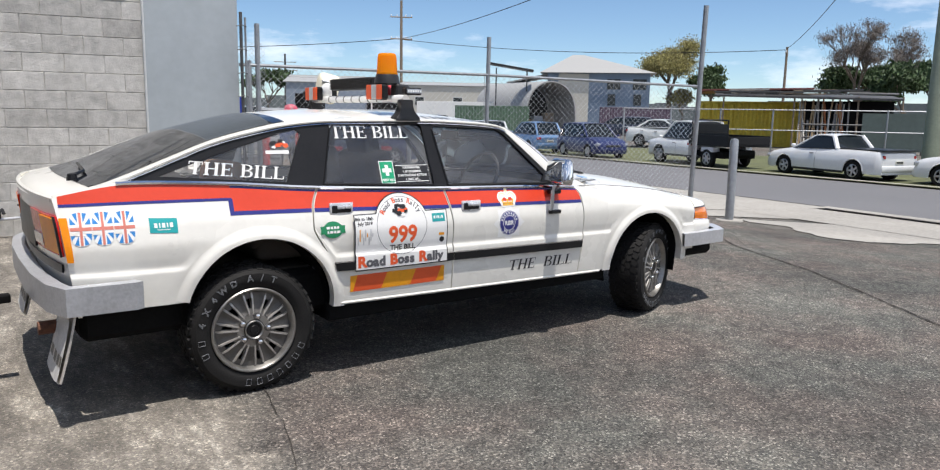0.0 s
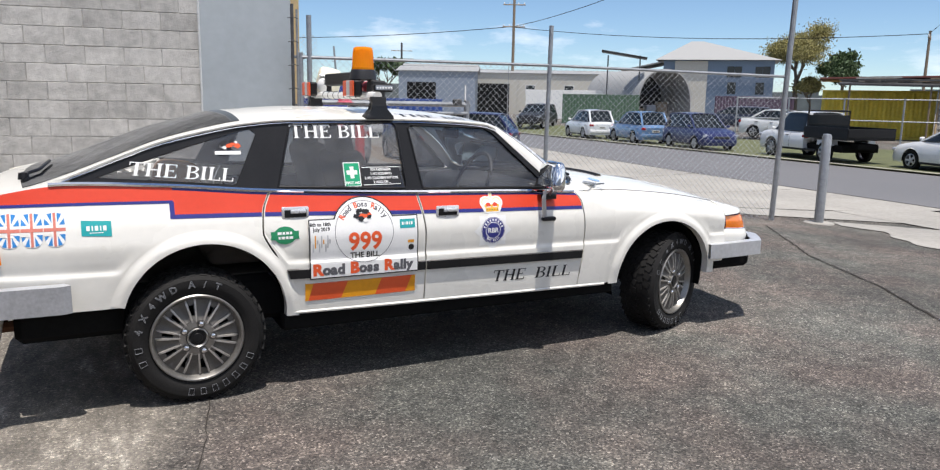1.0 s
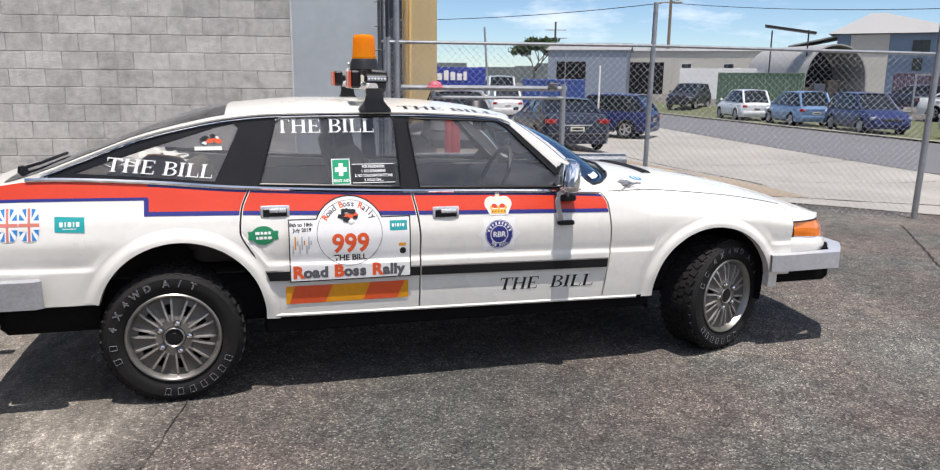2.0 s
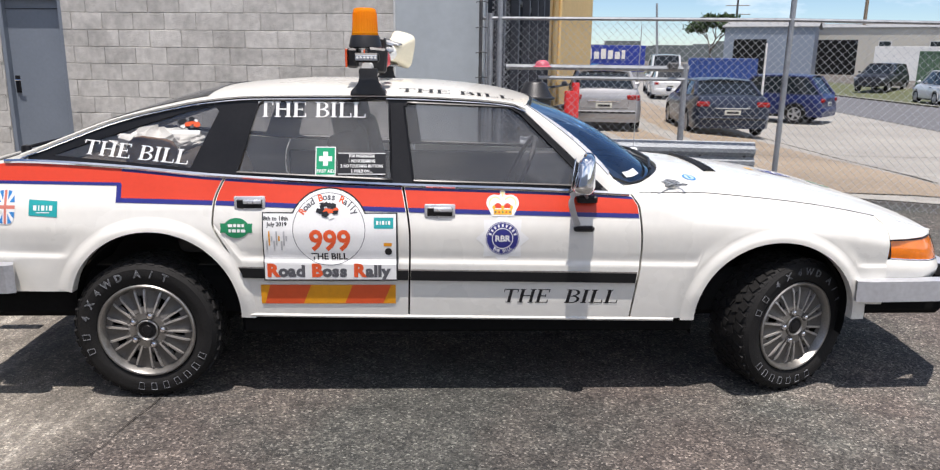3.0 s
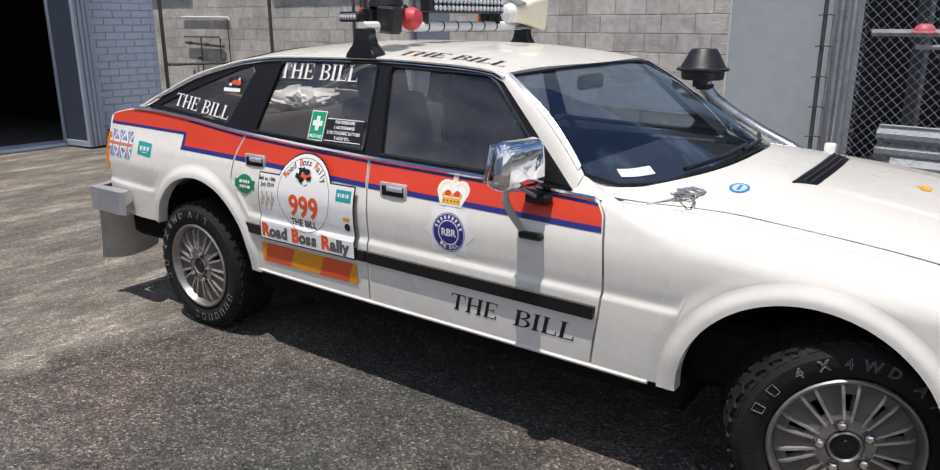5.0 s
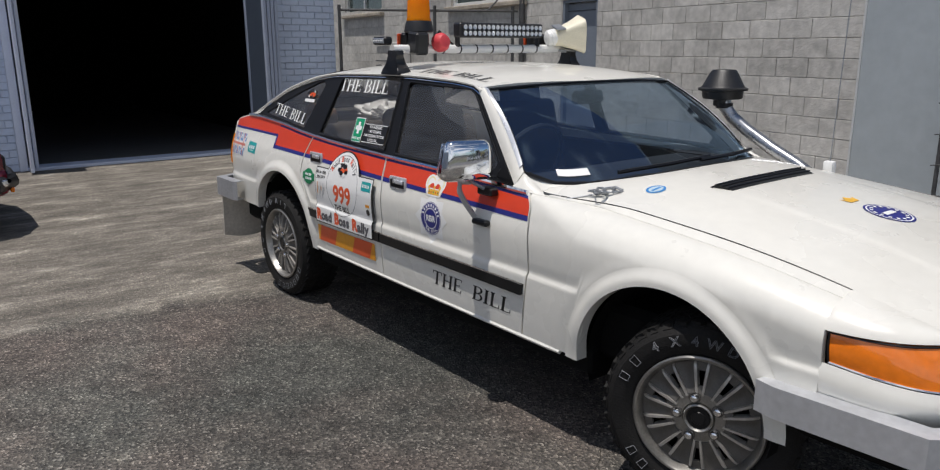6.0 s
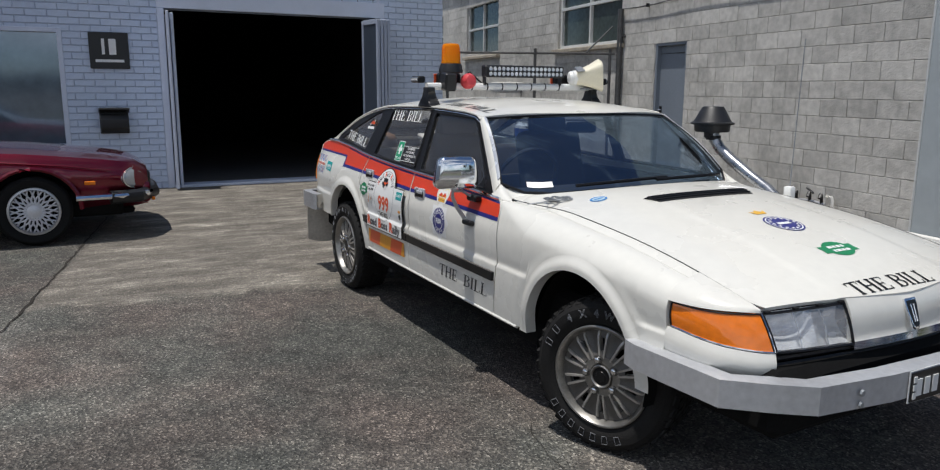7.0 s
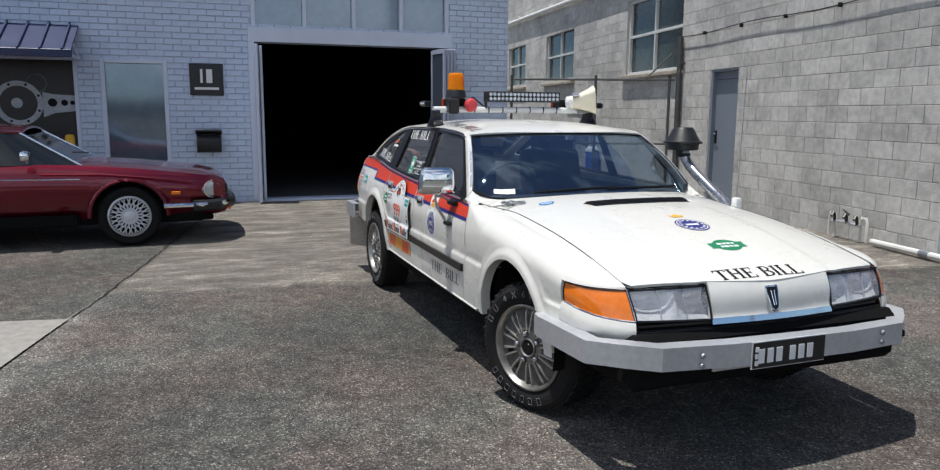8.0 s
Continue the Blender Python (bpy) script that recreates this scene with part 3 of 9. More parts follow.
wall_window("window_3", WIN[2], 2, "white-framed four-pane window with dim greenish glass")
# smooth painted end of the wall and the side that turns away behind it
ob = tagged(part("wall_pier", box((0.98, 0.30, WH + 0.3), (0.49, 0.10, WH / 2 - 0.15), 0.01), GREYP, None), "smooth grey painted wall end", "wall", kind="structure")
ob.matrix_basis = WALL
part("pier_edge", tube([(0.012, -0.055, 0), (0.012, -0.055, WH)], 0.012, 6), WFRAME, ob, "rough pale mortar bead")
dp = tagged(new("drainpipe"), "dark grey steel pipe up the block wall", "pipe")
dp.matrix_basis = WALL
part("pipe", tube([(-5.62, -0.07, 0.0), (-5.62, -0.07, 2.62)], 0.045, 10), RUST, dp)
part("pipe_bracket", box((0.16, 0.06, 0.03), (-5.62, -0.03, 2.2), 0.004), RUST, dp)
part("pipe_bracket", box((0.16, 0.06, 0.03), (-5.62, -0.03, 0.9), 0.004), RUST, dp)
gt = tagged(new("gutter_pipe"), "white sloping pipe high on the block wall", "pipe")
gt.matrix_basis = WALL
part("pipe", tube([(-18.2, -0.08, 4.12), (-11.0, -0.08, 3.96), (-5.0, -0.08, 3.9)], 0.06, 10), PIPEW, gt)
for x in (-16, -13, -10, -7):
    part("pipe_clip", box((0.05, 0.14, 0.14), (x, -0.07, 4.0 + (-11 - x) * 0.02 if x < -11 else 3.95), 0.005), PIPEW, gt)
wr = tagged(new("wall_cable"), "thin dark cable slung along the block wall", "cable")
wr.matrix_basis = WALL
part("cable", tube([(-5.65 + i * 0.5, -0.05, 2.62 - 0.02 * math.sin(i * 1.1)) for i in range(12)], 0.007, 5), TRIM, wr)
for k in range(5):
    part("cable_clip", box((0.02, 0.05, 0.05), (-4.9 + k * 1.05, -0.03, 2.61), 0), TRIM, wr)
# tap standpipe and pipes at the foot of the wall
tpv = tagged(new("standpipe"), "grey standpipe with black taps against the wall", "tap")
tpv.matrix_basis = WALL
for x in (-1.50, -0.98):
    part("upstand", tube([(x - 0.05, -0.09, 0.0), (x - 0.05, -0.09, 0.22), (x - 0.03, -0.09, 0.26), (x + 0.03, -0.09, 0.26), (x + 0.05, -0.09, 0.22), (x + 0.05, -0.09, 0.0)], 0.017, 8), PIPEW, tpv, "pale bent pipe")
part("riser", tube([(-1.48, -0.12, 0.17), (-1.24, -0.12, 0.185), (-1.0, -0.12, 0.17)], 0.016, 8), ALU, tpv)
for x in (-1.42, -1.22, -1.05):
    part("tap", tube([(x, -0.12, 0.17), (x, -0.13, 0.26), (x + 0.03, -0.17, 0.28), (x + 0.05, -0.20, 0.24)], 0.018, 6), PLASTIC, tpv, "black tap")
part("tap_lever", box((0.12, 0.02, 0.02), (-1.20, -0.15, 0.30), 0.005, None, (0, 25, 0)), PLASTIC, tpv)
wpp = tagged(new("ground_pipe"), "white plastic pipe lying along the wall foot", "pipe")
wpp.matrix_basis = WALL
part("pipe", tube([(-0.80, -0.12, 0.034), (0.0, -0.14, 0.038), (0.9, -0.13, 0.034)], 0.033, 10), PIPEW, wpp)
part("pipe_collar", tube([(-0.1, -0.137, 0.037), (0.02, -0.14, 0.038)], 0.039, 10), GALV, wpp)

# ---- workshop facade with the open doorway ----
FX, FH = -5.1, 4.6
FAC = pose(FX, 0, 0, 0, 0, 90)  # local x runs along world y, local y points away from the yard
FH_HOLES = [(2.92, 5.98, -0.1, 2.40), (2.90, 5.98, 2.62, 3.45), (0.81, 1.70, 0.58, 2.10), (-3.2, 0.52, 0.0, 2.06)]
fac = tagged(part("wall_west", wall_core(-9.0, 7.02, -0.1, FH, FH_HOLES, 0.004, 0.24), BLUEJ, None, "", 0), "pale blue painted brick facade of the workshop", "wall", kind="structure")
fac.matrix_basis = FAC
ob = tagged(part("wall_return", box((0.24, 9.0, FH), (6.90, 4.75, FH / 2), 0), BLUEP, None, "", 0), "pale blue painted side wall of the workshop", "wall", kind="structure")
ob.matrix_basis = FAC
LEAFM = mat("slate_blue_door_leaf", (0.055, 0.070, 0.095), 0.3, var=0.12)
gate = tagged(new("door_2"), "open folding workshop door in pale lilac steel frame", "door", kind="structure")
gate.matrix_basis = FAC
part("lintel", box((3.20, 0.14, 0.22), (4.44, 0.03, 2.51), 0.006), LILAC, gate)
part("jamb", box((0.09, 0.16, 2.40), (2.885, 0.03, 1.20), 0.006), LILAC, gate)
part("jamb", box((0.09, 0.16, 2.40), (6.015, 0.03, 1.20), 0.006), LILAC, gate)
part("threshold", box((3.05, 0.30, 0.04), (4.45, 0.05, 0.02), 0.006), LILAC, gate)
for x, y, a in ((2.95, -0.20, 84), (2.985, 0.25, 95)):
    ob = part("door_leaf", box((0.72 if y > 0 else 0.38, 0.04, 2.32), (0, 0, 1.18), 0.006), LILAC, gate)
    ob.matrix_basis = pose(x, y, 0, 0, 0, a)
# darker copy of the lilac frame paint, the leaves' shade in its colour
STILE = mat("shaded_lilac_stile", (0.36, 0.405, 0.50), 0.5, var=0.08)
for k in range(4):
    ob = part("door_leaf", box((0.40, 0.026, 2.20), (0, 0, 1.19), 0.004), LEAFM, gate, "dark slate infill of a folded leaf")
    ob.matrix_basis = pose(5.72 + 0.080 * k, -0.31 + 0.02 * k, 0, 0, 0, 98 - 5 * k)
    for x in (-0.225, 0.225):
        part("leaf_stile", box((0.05, 0.044, 2.32), (x, 0, 1.18), 0.005), STILE, ob, "grey-blue stile, shade in its colour")
    for z in (0.055, 2.315):
        part("leaf_rail", box((0.40, 0.044, 0.07), (0, 0, z), 0.005), STILE, ob)
    part("bolt_handle", box((0.02, 0.05, 0.16), (0.225, -0.03, 1.25), 0.004), PLASTIC, ob)
# workshop interior; its shade is put into near-black walls and ceiling
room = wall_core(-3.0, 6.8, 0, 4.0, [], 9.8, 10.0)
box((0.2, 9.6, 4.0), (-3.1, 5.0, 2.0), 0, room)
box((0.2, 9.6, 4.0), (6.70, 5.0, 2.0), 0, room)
ob = tagged(part("workshop_inner_wall", room, DARK, None, "", 0), "workshop inner walls, near-black with shade in the colour", "wall", kind="structure")
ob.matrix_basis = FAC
ob = tagged(part("ceiling", box((10.0, 9.8, 0.2), (1.9, 5.1, 4.2), 0), DARK, None, "", 0), "workshop ceiling, near-black with shade in the colour", "ceiling", kind="structure")
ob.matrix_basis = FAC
ob = tagged(part("workshop_floor", box((9.6, 9.5, 0.03), (1.9, 5.05, 0.004), 0), mat("shop_floor", (0.10, 0.10, 0.10), 0.6, var=0.3, scale=1), None, "", 0), "grey workshop floor slab", "floor", kind="structure")
ob.matrix_basis = FAC
# glazing over the doorway
uw = tagged(new("window_4"), "row of four blue-grey panes above the doorway", "window", kind="structure")
uw.matrix_basis = FAC
for k in range(5):
    part("mullion", box((0.06, 0.10, 0.83), (2.93 + k * 0.755, 0.03, 3.035), 0.005), LILAC, uw)
for k in range(4):
    part("pane", box((0.70, 0.01, 0.80), (3.31 + k * 0.755, 0.06, 3.035), 0), BGLASS, uw)
part("window_head", box((3.08, 0.10, 0.06), (4.44, 0.03, 3.48), 0.005), LILAC, uw)
# narrow fixed window
fw = tagged(new("window_5"), "tall fixed window with blue-grey reflective film", "window", kind="structure")
fw.matrix_basis = FAC
for x in (0.84, 1.67):
    part("window_frame", box((0.06, 0.10, 1.52), (x, 0.03, 1.34), 0.005), LILAC, fw)
for z in (0.61, 2.07):
    part("window_frame", box((0.77, 0.10, 0.06), (1.255, 0.03, z), 0.005), LILAC, fw)
part("pane", box((0.77, 0.01, 1.40), (1.255, 0.06, 1.34), 0), BGLASS, fw)
# sign with plain bars, letterbox
sg = tagged(new("address_sign"), "square black address plate with white bars on brick", "sign")
sg.matrix_basis = FAC
part("plate", box((0.47, 0.02, 0.46), (2.235, -0.03, 1.83), 0.003), BLACKV, sg)
for x, w in ((2.165, 0.035), (2.275, 0.085)):
    part("bar", box((w, 0.004, 0.20), (x, -0.042, 1.88), 0), WHITE, sg)
part("bar", box((0.34, 0.004, 0.035), (2.235, -0.042, 1.70), 0), WHITE, sg)
lb = tagged(new("letterbox"), "small black curved steel letterbox on the brick wall", "letterbox")
lb.matrix_basis = FAC
part("body", prism([(-0.02, 0.78), (-0.13, 0.78), (-0.17, 0.84), (-0.17, 0.95), (-0.13, 1.02), (-0.02, 1.02)], 2.06, 2.40, None, 0.01, "yz"), PLASTIC, lb)
part("flap", box((0.37, 0.20, 0.025), (2.23, -0.11, 1.065), 0.006, None, (-14, 0, 0)), PLASTIC, lb)
part("back_plate", box((0.35, 0.02, 0.34), (2.23, -0.02, 0.93), 0.003), PLASTIC, lb)
# awning, dark picture panel under it, yellow post
aw = tagged(new("awning"), "navy ribbed sheet-metal awning on the facade", "awning")
aw.matrix_basis = FAC
ob = part("sheet", box((4.0, 0.95, 0.03), (-1.42, -0.42, 2.32), 0.006, None, (26, 0, 0)), NAVYM, aw)
for k in range(16):
    part("rib", box((0.025, 0.95, 0.05), (-3.35 + k * 0.255, -0.42, 2.35), 0.005, None, (26, 0, 0)), NAVYM, aw)
part("fascia", box((4.02, 0.03, 0.10), (-1.42, -0.84, 2.10), 0.005), NAVYM, aw)
part("bracket", tube([(0.55, -0.82, 2.09), (0.55, 0.0, 2.09)], 0.02, 6), LILAC, aw)
part("bracket", tube([(0.55, -0.45, 2.28), (0.55, 0.0, 2.09)], 0.015, 6), LILAC, aw)
mu = tagged(new("picture_panel"), "dark printed panel showing a large steering wheel", "mural")
mu.matrix_basis = FAC
part("panel", box((3.68, 0.04, 2.04), (-1.34, 0.05, 1.03), 0), mat("dark_print", (0.018, 0.013, 0.013), 0.4, var=0.5, scale=1.5), mu)
part("panel_frame", box((0.05, 0.09, 2.06), (0.495, 0.02, 1.03), 0.004), LILAC, mu)
MURG = mat("printed_grey_metal", (0.42, 0.44, 0.47), 0.5, var=0.3, scale=4)
part("wheel_ring", lathe([(0.235, 0.0), (0.235, 0.010), (0.305, 0.010), (0.305, 0.0)], 44, None, pose(-0.24, 0.028, 1.465, 90, 0, 0)), MURG, mu, "printed pale metal ring")
part("wheel_boss", lathe([(0, 0.008), (0.07, 0.008), (0.07, 0.0)], 24, None, pose(-0.26, 0.028, 1.465, 90, 0, 0)), MURG, mu)
part("wheel_spoke", prism([(0.06, 1.62), (0.20, 1.59), (0.48, 1.575), (0.48, 1.36), (0.20, 1.33), (0.06, 1.27)], 0.020, 0.028), MURG, mu)
part("wheel_spoke", prism([(-0.55, 1.62), (-1.2, 1.58), (-1.2, 1.36), (-0.55, 1.30)], 0.020, 0.028), MURG, mu)
for k in range(8):
    a = 2 * math.pi * (k + 0.5) / 8
    part("rivet", lathe([(0, 0.004), (0.018, 0.004), (0.018, 0)], 10, None, pose(-0.24 + 0.27 * math.cos(a), 0.017, 1.465 + 0.27 * math.sin(a), 90, 0, 0)), DARK, mu)
for k, r in ((0.18, 0.058), (0.33, 0.043), (0.43, 0.030)):
    part("spoke_hole", lathe([(0, 0.004), (r, 0.004), (r, 0)], 20, None, pose(k, 0.019, 1.475, 90, 0, 0)), DARK, mu)
part("gauge", lathe([(0.11, 0.0), (0.11, 0.006), (0.135, 0.006), (0.135, 0.0)], 32, None, pose(0.0, 0.028, 1.74, 90, 0, 0)), mat("printed_dark_chrome", (0.07, 0.07, 0.075), 0.5, var=0.3), mu)
yb = thing("bollard", pose(-4.6, 0.44, 0, 0, 0, 0), "yellow painted steel bollard before the panel", "bollard")
part("post", lathe([(0, 1.05), (0.05, 1.04), (0.06, 1.0), (0.06, 0.0)], 16), mat("yellow_paint", (0.75, 0.42, 0.02), 0.5, var=0.1), yb)

# ---- fence across the alley between workshop and block wall ----
af = tagged(new("alley_fence"), "dark steel pipe fence frame with wire across the alley", "fence")
P0, P1 = Vector((-5.0, 7.06, 0)), Vector((-3.95, 9.52, 0))
for t in (0.0, 0.52, 0.97):
    p = P0.lerp(P1, t)
    part("post", tube([p, p + Vector((0, 0, 2.0))], 0.024, 8), RUST, af)
for z in (0.88, 1.93):
    part("rail", tube([P0 + Vector((0, 0, z)), P1 + Vector((0, 0, z))], 0.018, 8), RUST, af)
part("brace", tube([P1.lerp(P0, 0.18) + Vector((0, 0, 1.93)), P1.lerp(P0, 0.02) + Vector((0, 0, 2.35))], 0.014, 6), RUST, af)
bn = thing("water_filter", WALL @ pose(-9.42, -0.14, 0), "pair of blue water filter canisters with white caps by the wall", "filter")
FBLUE = mat("blue_plastic", (0.012, 0.085, 0.40), 0.35, var=0.15)
for x in (-0.125, 0.125):
    part("canister", lathe([(0, 0.13), (0.075, 0.13), (0.098, 0.16), (0.104, 0.52), (0.112, 0.53), (0.112, 0.56), (0, 0.56)], 20, None, pose(x, 0, 0)), FBLUE, bn)
    part("cap", lathe([(0, 0.68), (0.045, 0.675), (0.06, 0.64), (0.105, 0.62), (0.112, 0.56), (0, 0.56)], 16, None, pose(x, 0, 0)), WHITE, bn, "white filter cap")
part("stand", box((0.44, 0.16, 0.13), (0, 0, 0.065), 0.01), RUST, bn)
part("hose", tube([(0.22, 0, 0.60), (0.36, 0.0, 0.58), (0.42, 0.02, 0.40), (0.40, 0.04, 0.05)], 0.018, 8), PLASTIC, bn, "black hose")
part("hose", tube([(-0.20, 0, 0.60), (-0.30, 0.02, 0.55), (-0.33, 0.04, 0.30), (-0.30, 0.04, 0.02)], 0.014, 8), RUST, bn)
rk = tagged(new("wall_pipework"), "dark water pipes and a pale pipe fixed along the block wall", "pipes")
rk.matrix_basis = WALL
part("pale_pipe", tube([(-11.6, -0.035, 1.50), (-9.71, -0.035, 1.485), (-9.70, -0.04, 1.44)], 0.018, 8), PIPEW, rk, "pale pipe")
for pts, rr in ((((-9.70, -0.06, 1.46), (-9.69, -0.06, 0.05)), 0.012), (((-11.5, -0.07, 1.13), (-10.05, -0.07, 1.14), (-10.02, -0.07, 1.11), (-10.03, -0.07, 0.06)), 0.014), (((-10.79, -0.07, 1.13), (-10.80, -0.07, 0.30)), 0.014), (((-11.5, -0.055, 1.02), (-9.93, -0.055, 0.97)), 0.024), (((-11.45, -0.07, 0.21), (-10.54, -0.07, 0.17)), 0.018), (((-11.2, -0.07, 0.5), (-11.2, -0.07, 0.2)), 0.016), (((-9.93, -0.08, 0.75), (-9.90, -0.10, 0.05)), 0.018)):
    part("pipe", tube(pts, rr, 8), RUST, rk)
part("floor_pipe", tube([(-11.6, -0.07, 0.035), (-10.2, -0.08, 0.035)], 0.032, 10), GREYP, rk, "grey waste pipe")
for x, z in ((-11.15, 1.02), (-10.45, 1.0), (-10.80, 0.75), (-10.03, 0.7), (-11.2, 0.24), (-10.6, 0.22), (-10.95, 0.19)):
    part("tap", lathe([(0, 0.05), (0.03, 0.045), (0.04, 0.0), (0.03, -0.03), (0, -0.035)], 10, None, pose(x, -0.12, z, 90, 0, 0)), RUST, rk)
# ---- the rally hatchback ----
# Local axes: x forward from the rear axle, y to the car's left, z up. v is the distance out from the middle.
rover = thing("rally_car", pose(1.038, 4.218, 0, 0, 0, 2.0), "cream-white four-door rally hatchback with red stripe and roof rack", "car")
sec = curve([(0.28, 0.784), (0.36, 0.796), (0.45, 0.803), (0.55, 0.807), (0.597, 0.807), (0.613, 0.7985), (0.66, 0.803), (0.71, 0.805), (0.80, 0.788), (0.88, 0.756), (0.95, 0.728), (1.02, 0.70)])
sec_plain = curve([(0.28, 0.782), (0.36, 0.793), (0.45, 0.800), (0.55, 0.804), (0.61, 0.807), (0.70, 0.807), (0.80, 0.788), (0.88, 0.756), (0.95, 0.728), (1.02, 0.70)])
plan = curve([(-0.87, 0.85), (-0.8, 0.905), (-0.72, 0.935), (-0.6, 0.955), (-0.4, 0.972), (0.3, 0.992), (1.0, 1.0), (2.6, 1.0), (3.0, 0.995), (3.2, 0.98), (3.35, 0.945), (3.46, 0.87), (3.54, 0.78)])
belt = curve([(-0.88, 0.915), (-0.75, 0.958), (-0.5, 0.993), (-0.1, 0.976), (0.32, 0.942), (1.0, 0.911), (1.65, 0.893), (2.03, 0.876), (2.44, 0.842), (2.83, 0.805), (3.1, 0.762), (3.3, 0.72), (3.45, 0.685), (3.54, 0.66)])
gut = curve([(-0.90, 0.920), (-0.8, 0.940), (-0.62, 0.976), (-0.5, 1.014), (-0.3, 1.092), (-0.104, 1.165), (0.1, 1.215), (0.25, 1.243), (0.46, 1.262), (1.02, 1.268), (1.35, 1.258), (1.50, 1.247), (1.57, 1.235), (1.745, 1.065), (1.94, 0.89), (2.03, 0.82)])
gp = curve([(-1.0, 0.87), (-0.5, 0.935), (-0.25, 0.966), (0.3, 1.0), (1.2, 1.0), (1.6, 0.99), (2.03, 0.995)])


def step(a, b, x):
    t = max(0.0, min(1.0, (x - a) / (b - a)))
    return t * t * (3 - 2 * t)


def side_v(u, w):
    d = min(math.hypot((u - 0.05) / 0.352, (w - 0.375) / 0.348), math.hypot((u - 2.685) / 0.35, (w - 0.345) / 0.338))
    v = plan(u) * lerp(sec_plain(w), sec(w + (0.012 * u - 0.007) * (1 - step(0.66, 0.76, w))), step(1.17, 1.30, d))
    rad = 0.10 * step(1.98, 2.35, u)
    d = belt(u) - w
    if rad > 1e-4 and d < rad:
        k = 1 - max(0.0, d) / rad
        v -= rad * (1 - math.sqrt(max(0.0, 1 - k * k)))
    return v


def glass_v(u, w):
    return gp(u) * (0.725 - 0.377 * (w - 0.93))


def arch(u):
    z = -1.0
    for c, cw, rx, rz in ((0.05, 0.375, 0.352, 0.348), (2.685, 0.345, 0.35, 0.338)):
        if abs(u - c) < rx:
            z = max(z, cw + rz * math.sqrt(1 - ((u - c) / rx) ** 2))
    return z


def low(u):
    s = 0.372 - 0.014 * u if u > -0.2 else 0.462
    if u > 2.9:
        s = 0.40
    return max(s, arch(u))


seam_rear = curve([(0.3, 0.435), (0.40, 0.428), (0.54, 0.412), (0.66, 0.345), (0.757, 0.305), (0.842, 0.312), (0.95, 0.355)])
seam_mid = curve([(0.3, 1.104), (0.38, 1.106), (0.695, 1.112), (0.95, 1.075)])
seam_front = curve([(0.3, 2.05), (0.35, 2.054), (0.644, 2.087), (0.824, 2.072), (0.88, 2.04), (0.95, 2.02)])


def panel(u0, u1, lo_, hi_, nu, nv, sgn, off=0.0, cols=None):
    """A panel of the body side between two seams; sgn -1 is the car's right side."""
    cols = cols or [i / nu for i in range(nu + 1)]

    def fn(i, r):
        s = cols[i]
        w = 0.6
        u = 0.0
        for _ in range(5):
            u = lerp(u0(w), u1(w), s)
            w = lerp(lo_(u), hi_(u), r)
        return Vector((u, sgn * (side_v(u, w) + off), w))

    n = len(cols) - 1
    bm = bmesh.new()
    vs = [[bm.verts.new(fn(i, j / nv)) for j in range(nv + 1)] for i in range(n + 1)]
    for i in range(n):
        for j in range(nv):
            bm.faces.new((vs[i][j], vs[i + 1][j], vs[i + 1][j + 1], vs[i][j + 1]))
    return bm


GAP = 0.004
for sgn in (-1, 1):
    panels = (
        ("rear_quarter", lambda w: lerp(-0.742, -0.786, (w - 0.55) / 0.38), lambda w: seam_rear(w) - GAP, 70),
        ("rear_door", lambda w: seam_rear(w) + GAP, lambda w: seam_mid(w) - GAP, 26),
        ("front_door", lambda w: seam_mid(w) + GAP, lambda w: seam_front(w) - GAP, 30),
        ("front_wing", lambda w: seam_front(w) + GAP, lambda w: 3.165, 80),
    )
    for nm, a, b, n in panels:
        bm = panel(a, b, low, belt, n, 64, sgn)
        back = bmesh.ops.extrude_face_region(bm, geom=list(bm.faces))
        for q in back["geom"]:
            if isinstance(q, bmesh.types.BMVert):
                q.co.y -= sgn * 0.02
        part(nm, bm, PAINT, rover)


def flare(c, cw, rx, rz, a0, a1, sgn):
    """The swollen lip of a wheel arch."""

    def fn(s, r):
        a = radians(lerp(a0, a1, s))
        k = 1.0 + 0.17 * r
        u, w = c + rx * k * math.cos(a), cw + rz * k * math.sin(a)
        off = 0.014 * (1 - step(0.25, 1.0, r)) * min(1.0, 6 * min(s, 1 - s) + 0.35) + 0.0015
        return Vector((u, sgn * (side_v(u, max(w, 0.36)) + off), w))

    bm = sheet(fn, 48, 8)

    def lip(s, r):
        p = fn(s, 0)
        return Vector((p.x, p.y - sgn * 0.05 * r, p.z))

    sheet(lip, 48, 1, bm)
    bmesh.ops.remove_doubles(bm, verts=bm.verts, dist=1e-4)
    return bm


for sgn in (-1, 1):
    part("arch_flare", flare(0.05, 0.375, 0.352, 0.348, -4, 166, sgn), PAINT, rover)
    part("arch_flare", flare(2.685, 0.345, 0.35, 0.338, -2, 182, sgn), PAINT, rover)

# bonnet, scuttle and nose
hc = curve([(1.95, 0.962), (2.1, 0.95), (2.5, 0.917), (3.0, 0.845), (3.25, 0.784), (3.42, 0.730), (3.5, 0.698), (3.56, 0.67)])


def nose_u(v):
    return 3.53 - 0.055 * (abs(v) / 0.63) ** 1.6


def nose_top(v):
    return 3.503 - 0.083 * (abs(v) / 0.642) ** 1.5


